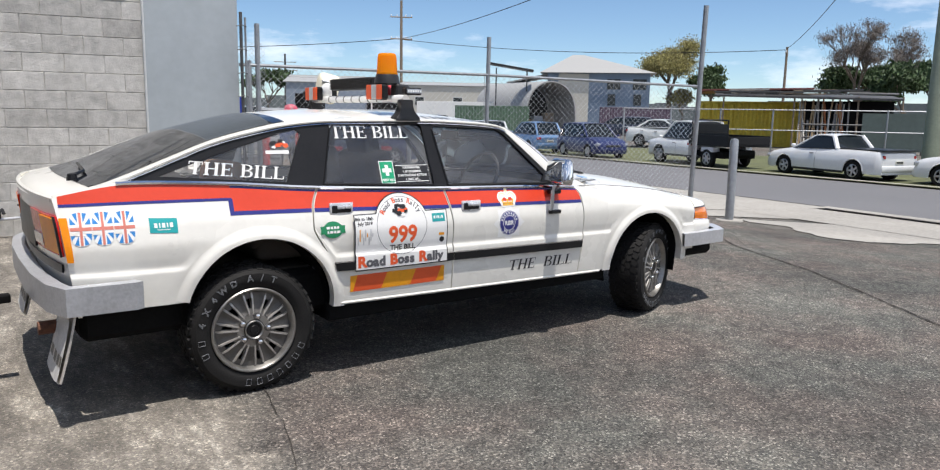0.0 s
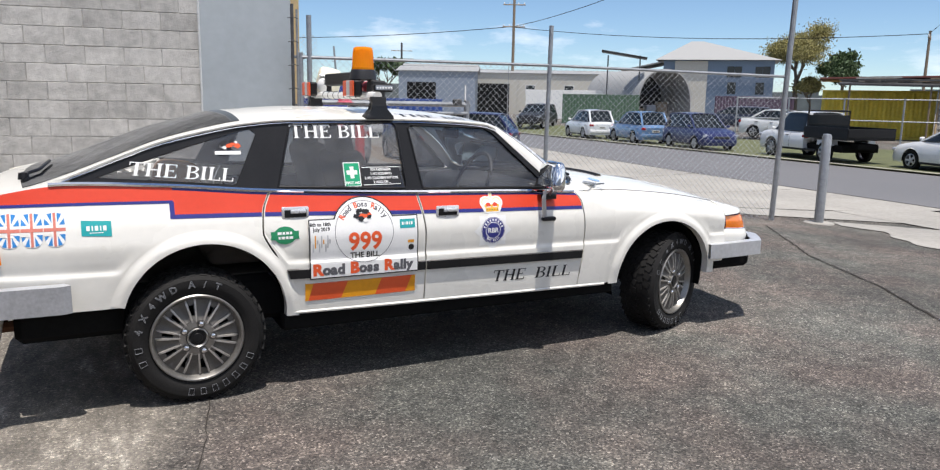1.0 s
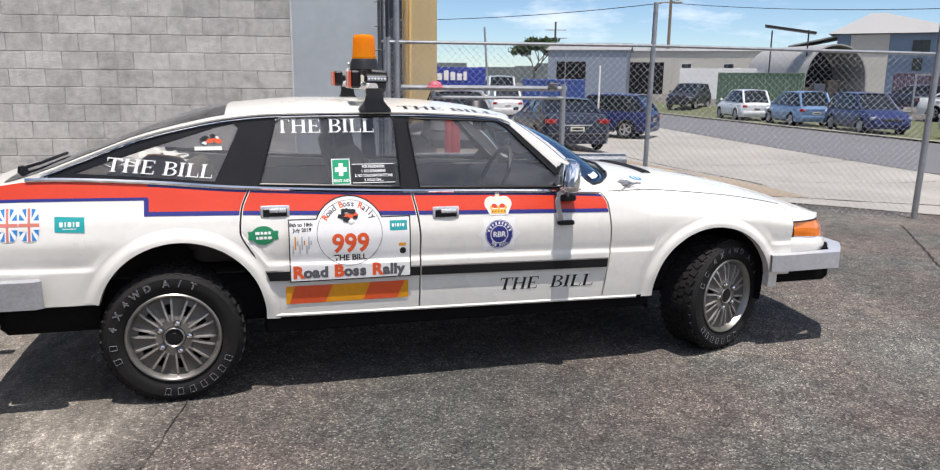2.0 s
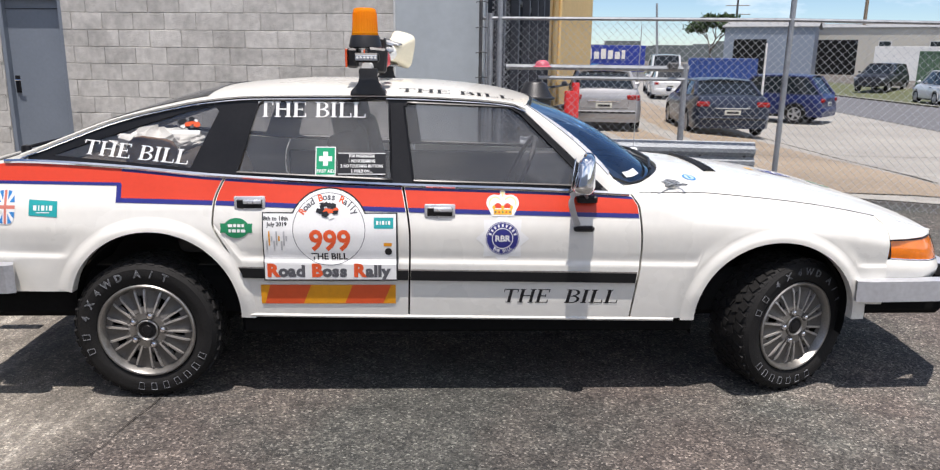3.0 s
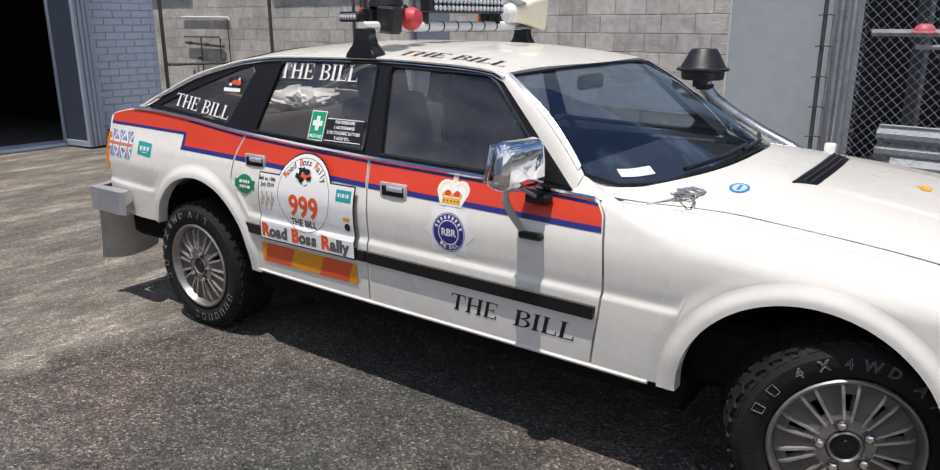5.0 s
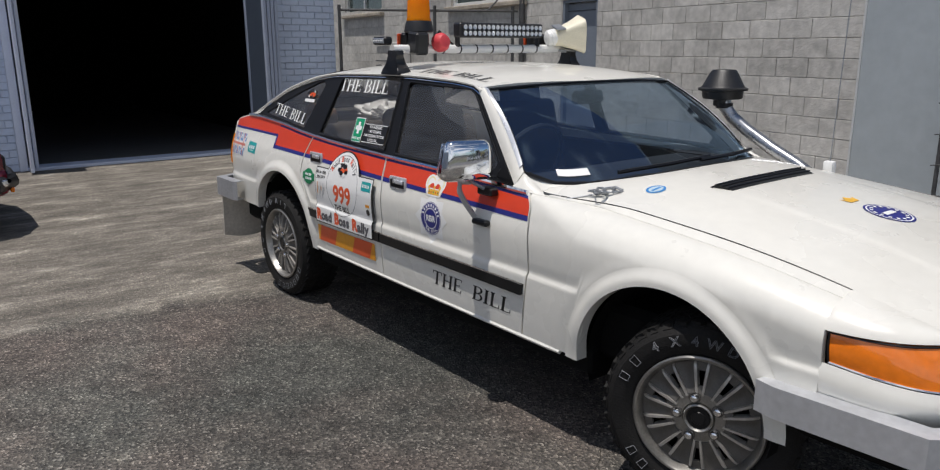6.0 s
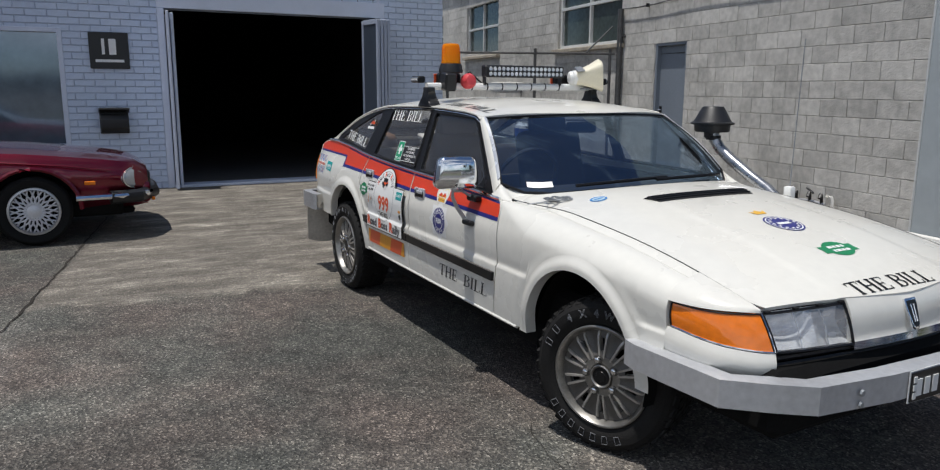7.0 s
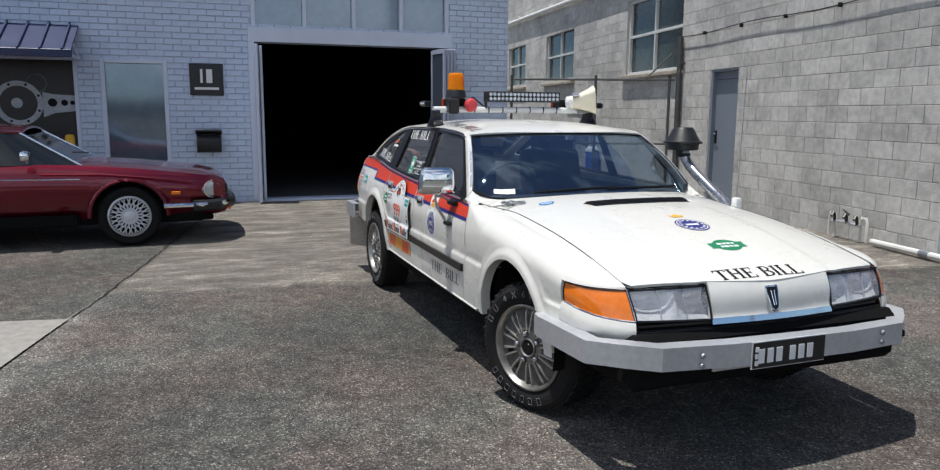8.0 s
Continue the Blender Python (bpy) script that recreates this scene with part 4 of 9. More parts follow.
def bonnet_w(u, v):
    e = belt(u)
    k = min(1.0, abs(v) / 0.705)
    rv = lerp(0.30, 0.335, (u - 2.6) / 0.8)
    ridge = 0.003 * (1 - step(rv - 0.014, rv + 0.014, abs(v))) * step(2.55, 2.75, u)
    return e + (hc(u) - e) * (1 - k**2.6) + ridge


def cowl_u(v):
    return 2.26 - 0.24 * min(1.0, abs(v) / 0.66) ** 3.2


def bonnet_edge(u):
    return min(side_v(u, belt(u)) - 0.005, lerp(0.70, 0.640, step(2.05, 2.45, u)))


def bonnet_fn(s, r):
    k = lerp(-1, 1, r)
    u = lerp(cowl_u(k * 0.70) + 0.035, nose_top(k * 0.642), s)
    v = k * bonnet_edge(u)
    return Vector((u, -v, bonnet_w(u, v) + 0.002))




def wing_top(s, r, sgn):
    u = lerp(2.10, 3.168, s)
    v = lerp(bonnet_edge(u) + 0.005, side_v(u, belt(u)) + 0.001, r)
    return Vector((u, sgn * v, lerp(bonnet_w(u, v), belt(u), r**2) + 0.001))


for sgn in (-1, 1):
    part("wing_top", thick(sheet(lambda s, r: wing_top(s, r, sgn), 30, 4), 0.01), PAINT, rover)
for sgn in (-1, 1):
    part("bonnet_seam", tube([(u, sgn * (bonnet_edge(u) + 0.003), bonnet_w(u, bonnet_edge(u)) + 0.0015) for u in [2.14 + 0.0427 * k for k in range(31)]], 0.0018, 4), TRIM, rover)
part("bonnet", thick(sheet(bonnet_fn, 40, 80), 0.012), PAINT, rover)


def scuttle_fn(s, r):
    k = lerp(-1, 1, r)
    v = k * 0.66
    u = lerp(cowl_u(v) - 0.02, cowl_u(v) + 0.033, s)
    return Vector((u, -v, bonnet_w(u, v * 0.95) - 0.014 - 0.006 * math.sin(math.pi * s)))


part("scuttle", thick(sheet(scuttle_fn, 4, 30), 0.02), TRIM, rover, "black scuttle panel below the windscreen")


def vent(s, r, lift=0.0):
    v = lerp(-0.285 - 0.03 * (1 - s), 0.28, r)
    u = lerp(2.495, 2.565, s) + 0.012 * (1 - ((v + 0.02) / 0.32) ** 2)
    return Vector((u, v, bonnet_w(u, v) + 0.004 + lift + 0.008 * math.sin(math.pi * s ** 0.6)))


vn = part("bonnet_vent", thick(sheet(vent, 8, 20), 0.006), TRIM, rover, "black plastic bonnet air vent")
for k in range(3):
    part("louvre", tube([vent(0.22 + 0.26 * k, j / 16, 0.002) for j in range(17)], 0.0035, 5), PLASTIC, vn)


def centre_nose(s, r):
    v = lerp(-0.305, 0.305, r)
    a, b = Vector((nose_top(v) - 0.004, v, bonnet_w(nose_top(v), v))), Vector((nose_u(v), v, 0.566))
    return a.lerp(b, s) + Vector((0.012, 0, 0.008)) * math.sin(math.pi * min(1.0, s * 1.15)) * (0.8 if s < 0.9 else 0.6)


part("nose_panel", thick(sheet(centre_nose, 10, 12), 0.02), PAINT, rover)
LOW_U = curve([(0, 3.18), (1, 3.27), (2, 3.36), (3, 3.43), (4, 3.476), (5, 3.502), (6, 3.514)])
LOW_V = curve([(0, 0.778), (1, 0.773), (2, 0.752), (3, 0.702), (4, 0.630), (5, 0.47), (6, 0.305)])
LOW_W = curve([(0, 0.604), (4, 0.578), (6, 0.566)])
TOP_U = curve([(0, 3.172), (1, 3.25), (2, 3.33), (3, 3.385), (4, 3.422), (5, 3.452), (6, 3.470)])
TOP_V = curve([(0, 0.772), (1, 0.766), (2, 0.742), (3, 0.695), (4, 0.642), (5, 0.47), (6, 0.312)])
TOP_W = curve([(0, 0.682), (4, 0.689), (6, 0.694)])


def lamp_at(i, r, sgn, out=0.0):
    """The lamp band that wraps the front corner: i runs along it, r from its foot to its top."""
    p = Vector((LOW_U(i), LOW_V(i), LOW_W(i))).lerp(Vector((TOP_U(i), TOP_V(i), TOP_W(i))), r)
    t = Vector((LOW_U(min(6, i + 0.1)) - LOW_U(max(0, i - 0.1)), LOW_V(min(6, i + 0.1)) - LOW_V(max(0, i - 0.1)), 0)).normalized()
    p += Vector((-t.y, t.x, 0)) * (out + 0.006 * math.sin(math.pi * r))
    return Vector((p.x, sgn * p.y, p.z))


for sgn in (-1, 1):
    for nm, i0, i1, m, lab in (("headlamp", 4.04, 6, LAMPCOVER, "clear ribbed glass headlamp"), ("indicator_lamp", 0, 3.98, AMBER, "amber wraparound indicator lens")):
        bm = sheet(lambda s, r: lamp_at(lerp(i0, i1, s), r, sgn), 24, 5)
        hl = part(nm, bm if nm == "headlamp" else thick(bm, 0.006), m, rover, lab)
        hl.visible_shadow = nm != "headlamp"
        back = part("reflector", sheet(lambda s, r: lamp_at(lerp(i0, i1, s), r, sgn, -0.018 - (0.045 * math.sin(math.pi * r) * abs(math.sin(math.pi * (1.6 * s + 0.1))) if nm == "headlamp" else 0.017)), 30, 12), LAMPBOWL if nm == "headlamp" else AMBER, hl, "bright reflector")
        for r in (0.0, 1.0):
            part("bezel", tube([lamp_at(lerp(i0, i1, k / 20), r, sgn, 0.002) for k in range(21)], 0.005 if nm == "headlamp" else 0.003, 5), TRIM if nm == "headlamp" or r else CHROME, hl)
        for i in (i0, i1):
            part("bezel", tube([lamp_at(i, k / 5, sgn, 0.002) for k in range(6)], 0.005 if nm == "headlamp" else 0.003, 5), TRIM, hl)
        for i in ((4.7, 5.35) if nm == "headlamp" else (1.45, 2.6)):
            part("rib", tube([lamp_at(i, k / 5, sgn, -0.004) for k in range(6)], 0.003, 4), m, hl)
        if nm == "headlamp":
            for i in (4.15, 4.75, 5.3, 5.9):
                q = lamp_at(i, 1.0, sgn, 0.004)
                part("clip", box((0.012, 0.022, 0.006), (q.x, q.y, q.z + 0.007), 0.001), TRIM, hl)
    part("lamp_divider", tube([lamp_at(4.01, k / 5, sgn, 0.002) for k in range(6)], 0.004, 5), CHROME, rover)

    def brow(s, r):
        i = 4.0 * s
        a = Vector((TOP_U(i) - 0.002, TOP_V(i) + 0.008 * (1 - s), TOP_W(i) + 0.004))
        u = lerp(3.163, 3.424, s)
        c = Vector((u, 0.648, bonnet_w(u, 0.648) + 0.001))
        m = Vector((lerp(a.x, c.x, 0.4), lerp(a.y, c.y, 0.08), lerp(a.z, c.z, 0.92)))
        p = a * (1 - r) ** 2 + m * 2 * r * (1 - r) + c * r * r
        be = belt(3.165)
        if r < 0.6:
            w = lerp(0.688, be, r / 0.6)
            q = Vector((3.163, side_v(3.165, w), w))
        else:
            k = (r - 0.6) / 0.4
            v = lerp(side_v(3.165, be), 0.647, k)
            q = Vector((3.163, v, lerp(be, bonnet_w(3.165, 0.647), k) + 0.001))
        p = p.lerp(q, (1 - s) ** 3)
        return Vector((p.x, sgn * p.y, p.z))

    part("wing_brow", thick(sheet(brow, 16, 8), 0.006), PAINT, rover)

    def corner(s, r):
        i = 4.0 * r
        p = lamp_at(i, 0, 1, 0.004)
        w = lerp(p.z - 0.004, 0.45, s)
        k = 0.012 * math.sin(math.pi * min(1, s * 1.6)) - 0.02 * step(0.5, 1.0, s)
        q = lamp_at(i, 0, 1, 0.004 + k)
        return Vector((q.x - (0.018 if r < 0.01 else 0), sgn * q.y, w))

    part("front_corner", thick(sheet(corner, 10, 20), 0.012), PAINT, rover)
gr = part("grille", sheet(lambda s, r: Vector((nose_u(lerp(-0.62, 0.62, r)) - 0.035, lerp(-0.62, 0.62, r), lerp(0.40, 0.575, s))), 2, 12), TRIM, rover, "black slatted grille")
for k in range(4):
    w = 0.490 + k * 0.020
    part("slat", tube([(nose_u(v) - 0.012, v, w) for v in [-0.61 + i * 0.122 for i in range(11)]], 0.007, 5), TRIM, gr)
part("nose_trim", thick(sheet(lambda s, r: Vector((nose_u(lerp(-0.305, 0.305, r)) + 0.010 - 0.006 * s, lerp(-0.305, 0.305, r), lerp(0.548, 0.572, s))), 3, 12), 0.006), CHROME, rover, "bright chrome strip")
shield = [(-0.030, 0.052), (0.030, 0.052), (0.032, 0.030), (0.018, -0.046), (0.008, -0.056), (-0.008, -0.056), (-0.018, -0.046), (-0.032, 0.030)]
ob = part("nose_badge", prism(shield, -0.006, 0.004, None, 0.002, "yz"), CHROME, rover, "small dark shield badge with chrome rim")
part("badge_field", prism([(a * 0.80, b * 0.84) for a, b in shield], 0.003, 0.0055, None, 0.0, "yz"), TRIM, ob, "dark shield field")
for a in (-0.008, 0.008):
    part("badge_bar", tube([(0.006, a, 0.03), (0.006, a * 0.6, -0.03)], 0.002, 5), CHROME, ob)
ob.matrix_basis = pose(3.533, -0.025, 0.636, 0, -22, 0)

# front bumper: folded aluminium channel
BX = [(3.02, 0.825), (3.08, 0.838), (3.45, 0.822), (3.55, 0.71), (3.632, 0.60), (3.665, 0.30), (3.67, 0.0)]


def bumper_fn(pts, w0, w1, depth):
    path = [(u, -v) for u, v in pts] + [(u, v) for u, v in reversed(pts[:-1])]
    bm = bmesh.new()
    rows = []
    for i, (x, y) in enumerate(path):
        a, b = path[max(0, i - 1)], path[min(len(path) - 1, i + 1)]
        t = Vector((b[0] - a[0], b[1] - a[1], 0)).normalized()
        nrm = Vector((-t.y, t.x, 0))
        inn = Vector((x, y, 0)) + nrm * depth
        rows.append([bm.verts.new(p) for p in ((inn.x, inn.y, w0), (x, y, w0), (x, y, w1), (inn.x, inn.y, w1))])
    for a, b in zip(rows, rows[1:]):
        for j in range(3):
            bm.faces.new((a[j], b[j], b[j + 1], a[j + 1]))
    return thick(bm, 0.004)


bm = bumper_fn(BX, 0.418, 0.508, 0.07)
for v in bm.verts:
    v.co.z -= 0.010 * v.co.y / 0.8
    v.co.y -= 0.012
fb = part("front_bumper", bm, ALU, rover, "folded dull aluminium bumper", smooth=20)
for v in (-0.45, 0.45):
    for w in (0.438, 0.476):
        part("bolt", lathe([(0, 0.008), (0.009, 0.006), (0.012, 0)], 8, None, pose(3.655, v, w, 0, 90, 0)), GALV, fb)
npl = part("number_plate", box((0.006, 0.352, 0.10), (3.676, -0.06, 0.458), 0.002), BLACKV, rover, "black plate with white bars")
for k in range(6):
    part("plate_bar", box((0.004, 0.027, 0.056), (3.681, 0.055 - k * 0.043 - (0.022 if k > 2 else 0) - 0.018, 0.456)), WHITE, npl, "white bar")
for k in range(3):
    part("plate_bar", box((0.004, 0.014, 0.02), (3.681, -0.222, 0.43 + k * 0.027)), WHITE, npl)
part("plate_rim", box((0.003, 0.362, 0.108), (3.672, -0.06, 0.458), 0.001), WHITE, npl)
part("front_valance", box((0.012, 0.52, 0.06), (3.58, -0.08, 0.405), 0.004, None, (0, 12, 0)), ALU, rover, "lower aluminium guard plate")
for v in (-0.24, -0.10, 0.06):
    part("valance_bolt", lathe([(0, 0.008), (0.009, 0.006), (0.011, 0)], 8, None, pose(3.587, v, 0.412, 0, 78, 0)), GALV, rover)
# Two black blocks added to stop sunlight through the gap behind the bumper.
part("nose_undertray", box((0.60, 1.10, 0.05), (3.24, 0, 0.385), 0.01), UNDER, rover, "black block added under the nose against sunlight")
part("bumper_filler", box((0.16, 1.24, 0.03), (3.545, 0, 0.448), 0.005), UNDER, rover, "black block added behind the bumper against sunlight")

# rear bumper, tail and mud flaps
RX = [(-0.49, 0.835), (-0.52, 0.85), (-0.785, 0.845), (-0.84, 0.70), (-0.868, 0.42), (-0.875, 0.0)]
part("rear_bumper", bumper_fn([(u, -v) for u, v in RX], 0.475, 0.592, 0.06), mat("weathered_aluminium", (0.46, 0.47, 0.49), 0.42, 0.5, var=0.2, scale=9), rover, "folded dull aluminium bumper", smooth=20)


def tail_u(v, w):
    return lerp(-0.742, -0.786, (w - 0.55) / 0.38) - 0.055 * (1 - min(1.0, abs(v) / 0.70) ** 2.2)


def tail(s, r):
    k = lerp(-1, 1, r)
    w = lerp(0.44, 0.940, s)
    v = k * side_v(-0.77, w)
    return Vector((tail_u(v, w), v, w))


part("tail_panel", thick(sheet(tail, 10, 30), 0.015), PAINT, rover)
part("tail_trim", thick(sheet(lambda s, r: Vector((tail_u(lerp(-0.3, 0.3, r), 0.8) - 0.008, lerp(-0.3, 0.3, r), lerp(0.69, 0.865, s))), 2, 12), 0.01), TRIM, rover, "black plastic tail panel")
part("tail_strip", thick(sheet(lambda s, r: Vector((tail_u(lerp(-0.66, 0.66, r), 0.645) - 0.010, lerp(-0.66, 0.66, r), lerp(0.625, 0.66, s))), 2, 24), 0.008), TRIM, rover, "black rear rubbing strip")
for sgn in (-1, 1):

    def rl(s, r, v0, v1, off):
        v, w = lerp(v0, v1, s), lerp(0.70, 0.868, r)
        v = min(v, side_v(-0.77, w) - 0.004)
        return Vector((tail_u(v, w) - off, sgn * v, w))

    tl = part("tail_lamp", thick(sheet(lambda s, r: rl(s, r, 0.29, 0.705, 0.010), 20, 5), 0.01), REDLENS, rover, "red tail lamp cluster with amber corner")
    part("amber_corner", thick(sheet(lambda s, r: rl(s, 0.06 + 0.88 * r, 0.490, 0.702, 0.016), 10, 4), 0.006), TAILAMBER, tl, "amber corner lens")
    part("side_lens", thick(panel(lambda w: lerp(-0.746, -0.784, (w - 0.55) / 0.38), lambda w: lerp(-0.726, -0.752, (w - 0.55) / 0.38), lambda u: 0.680, lambda u: 0.862, 6, 8, sgn, 0.007), 0.006), TAILAMBER, tl, "amber lens round the corner")
    part("reversing_lens", thick(sheet(lambda s, r: rl(s, 0.1 + 0.3 * r, 0.31, 0.47, 0.016), 10, 3), 0.006), LAMPGLASS, tl, "clear reversing lens")
    part("lamp_bezel", tube([rl(1, k / 5, 0.29, 0.705, 0.014) for k in range(6)], 0.006, 5), TRIM, tl)

    def flap(s, r, off=0.0):
        v = lerp(0.50, 0.83, r)
        return Vector((-0.755 - 0.05 * s - 0.02 * s * s - off, sgn * (v - 0.02 * s), lerp(0.49, 0.165, s) + (0.03 * (2 * r - 1) ** 2 * s)))

    mf = part("mud_flap", thick(sheet(flap, 6, 6), 0.008), mat("dusty_rubber_flap", (0.52, 0.49, 0.44), 0.6, var=0.25), rover, "dusty grey rubber mud flap with white rear face")
    part("flap_face", sheet(lambda s, r: flap(0.12 + 0.84 * s, 0.04 + 0.92 * r, 0.0125), 6, 6), mat("white_flap_print", (0.62, 0.61, 0.58), 0.6, var=0.25, scale=9), mf, "worn white printed face")
    for k, (a, b) in enumerate(((0.10, 0.26), (0.34, 0.50), (0.58, 0.74), (0.80, 0.92))):
        part("flap_bar", sheet(lambda s, r: flap(0.62 + 0.14 * s, lerp(a, b, r), 0.0145), 3, 3), BLACKV, mf, "dark bar")
    part("sill_lip", tube([(u, sgn * (side_v(u, low(u)) - 0.004), low(u) - 0.004) for u in [0.44 + 0.0645 * k for k in range(29)]], 0.009, 6), PAINT, rover)
    part("sill", box((1.96, 0.05, 0.10), (1.37, sgn * 0.72, 0.312), 0.012), UNDER, rover, "black painted sill")
part("rear_valance", box((0.10, 1.30, 0.10), (-0.62, 0, 0.44), 0.01), UNDER, rover, "black rear valance")
tp = part("tow_tongue", box((0.22, 0.06, 0.04), (-1.03, 0, 0.40), 0.006), UNDER, rover, "rusty black tow bar")
part("tow_ball", lathe([(0, 0.05), (0.02, 0.045), (0.025, 0.025), (0.02, 0.005), (0.012, 0.0), (0.012, -0.02)], 12, None, pose(-1.12, 0, 0.42)), GALV, tp)
part("tail_pipe", tube([(-0.6, -0.5, 0.36), (-0.86, -0.5, 0.36)], 0.03, 10), mat("rusty_pipe", (0.16, 0.07, 0.04), 0.8, 0.3, var=0.4), rover, "rusty exhaust tail pipe")
part("underbody", box((4.26, 1.36, 0.22), (1.41, 0, 0.42), 0.03), UNDER, rover, "dark underbody")
for c, cw, rr in ((0.05, 0.36, 0.352), (2.685, 0.335, 0.35)):
    for sgn in (-1, 1):

        def well(s, r):
            a = radians(lerp(-15, 195, s))
            return Vector((c + rr * math.cos(a), sgn * lerp(0.745, 0.45, r), cw + rr * math.sin(a)))

        bm = sheet(well, 24, 1)
        part("wheel_well", bm, UNDER, rover, "dark wheel well")

# greenhouse: side frames with three panes each
QUART = [(-0.37, 1.016), (0.205, 0.972), (0.315, 1.20), (0.29, 1.222), (0.21, 1.205), (0.0, 1.14), (-0.2, 1.075)]
RDOOR = [(0.395, 0.957), (1.035, 0.930), (1.022, 1.235), (1.005, 1.252), (0.50, 1.245), (0.475, 1.225)]
FDOOR = [(1.125, 0.926), (1.835, 0.908), (1.842, 0.940), (1.575, 1.200), (1.53, 1.224), (1.45, 1.228), (1.10, 1.240), (1.085, 1.225)]


def gpt(u, w, sgn, off=0.0):
    return Vector((u, sgn * (glass_v(u, w) + off), w))


def resample(poly, n):
    out = []
    for i in range(len(poly)):
        a, b = poly[i], poly[(i + 1) % len(poly)]
        k = max(1, int(math.hypot(b[0] - a[0], b[1] - a[1]) / n))
        out += [(lerp(a[0], b[0], j / k), lerp(a[1], b[1], j / k)) for j in range(k)]
    return out


def flatfill(outer, holes, place, cut=0.0):
    """Fills an outline with holes, drawn in u and w, and lays it on a surface."""
    bm = bmesh.new()
    edges = []
    for loop in [outer] + holes:
        vs = [bm.verts.new((a, b, 0)) for a, b in loop]
        edges += [bm.edges.new((vs[i], vs[(i + 1) % len(vs)])) for i in range(len(vs))]
    bmesh.ops.triangle_fill(bm, use_beauty=True, use_dissolve=False, edges=edges, normal=(0, 0, 1))
    if cut:
        for ax, no in ((0, (1, 0, 0)), (1, (0, 1, 0))):
            c = cut[ax] if type(cut) is tuple else cut
            q = [v.co[ax] for v in bm.verts]
            k = math.floor(min(q) / c) + 1
            while k * c < max(q):
                bmesh.ops.bisect_plane(bm, geom=bm.verts[:] + bm.edges[:] + bm.faces[:], plane_co=tuple(k * c if i == ax else 0 for i in range(3)), plane_no=no)
                k += 1
    for v in bm.verts:
        v.co = place(v.co.x, v.co.y)
    return bm


frame_top = [(-0.47 + i * (1.56 + 0.47) / 40, gut(-0.47 + i * (1.56 + 0.47) / 40) - 0.004) for i in range(41)]
frame_low = [(1.925 - i * 2.395 / 40, belt(1.925 - i * 2.395 / 40) + 0.006) for i in range(41)]
outer = frame_top + [(1.65, 1.156), (1.745, 1.064), (1.86, 0.960)] + frame_low
for sgn in (-1, 1):
    holes = [resample(q, 0.05) for q in (QUART, RDOOR, FDOOR)]
    fr = part("window_frame", thick(flatfill(outer, holes, lambda a, b: gpt(a, b, sgn)), 0.015), TRIM, rover, "satin black window pillars and frames", smooth=30)
    for nm, q in (("quarter_window", QUART), ("rear_window", RDOOR), ("front_window", FDOOR)):
        bm = flatfill(resample(q, 0.08), [], lambda a, b: gpt(a, b, sgn, -0.006))
        ob = part(nm, bm, TINTED, rover, "dark tinted side window glass")
        ob.visible_shadow = False
    # bright waist strip and door mouldings
    part("waist_strip", tube([Vector((u, sgn * (side_v(u, belt(u)) + 0.004), belt(u) + 0.003)) for u in [-0.55 + i * 0.0645 for i in range(41)]], 0.009, 6), CHROME, rover, "thin bright waist strip")
    for q in (RDOOR, FDOOR):
        rim = resample(q, 0.05)
        bm = tube([gpt(a, b, sgn, 0.003) for a, b in rim + rim[:1]], 0.005, 4, None, False)
        part("window_rim", bm, TRIM, rover)
    part("gutter", tube([Vector((u, sgn * (glass_v(u, gut(u)) + 0.006), gut(u) + 0.001)) for u in [-0.5 + i * 0.0525 for i in range(41)]], 0.0055, 6), PAINT, rover, "white roof edge")
    part("gutter_strip", tube([Vector((u, sgn * (glass_v(u, gut(u) - 0.016) + 0.005), gut(u) - 0.014)) for u in [-0.5 + i * 0.0525 for i in range(41)]], 0.003, 5), CHROME, rover, "thin bright roof strip")

# roof, hatch and glass
rc = curve([(0.2, 1.280), (0.4, 1.302), (0.67, 1.318), (1.15, 1.312), (1.45, 1.288), (1.60, 1.262), (1.68, 1.240)])


def roof_fn(s, r):
    k = lerp(-1, 1, r)
    u = lerp(0.30, 1.600 + 0.068 * (1 - k * k), s)
    ue = min(u, 1.585)
    e = glass_v(ue, gut(ue)) + 0.004
    w = gut(ue) + (rc(u) - gut(ue)) * (1 - abs(k) ** 2.6)
    return Vector((u, -k * e, w + 0.004))


part("roof", thick(sheet(roof_fn, 24, 28), 0.02), PAINT, rover)


def hatch_w(u, k):
    crown = lerp(0.016, 0.044, step(-0.25, 0.30, u))
    return gut(u) + crown * (1 - abs(k) ** 2.6)


def hatch_fn(s, r, k0=-1.0, k1=1.0, u0=0.30, u1=-0.785, off=0.004):
    k = lerp(k0, k1, r)
    u = lerp(u0, u1 - (0.06 * (1 - k * k) if u1 < -0.75 else 0.04 * (1 - k * k)), s)
    e = glass_v(u, gut(u)) + 0.004
    if u < -0.5:
        e = lerp(e, side_v(u, belt(u)), min(1, (-0.5 - u) / 0.12))
    w = hatch_w(u, k)
    d = -0.745 - 0.06 * (1 - k * k) - u
    if d > 0:
        w -= 0.7 * d
    return Vector((u, -k * e, w + off))


GK = 0.92
bm = sheet(lambda s, r: hatch_fn(s, r), 40, 28)
lo_v, hi_v = hatch_fn(0, 0, -GK, GK, -0.62, -0.62), hatch_fn(0, 0, -GK, GK, 0.235, 0.235)
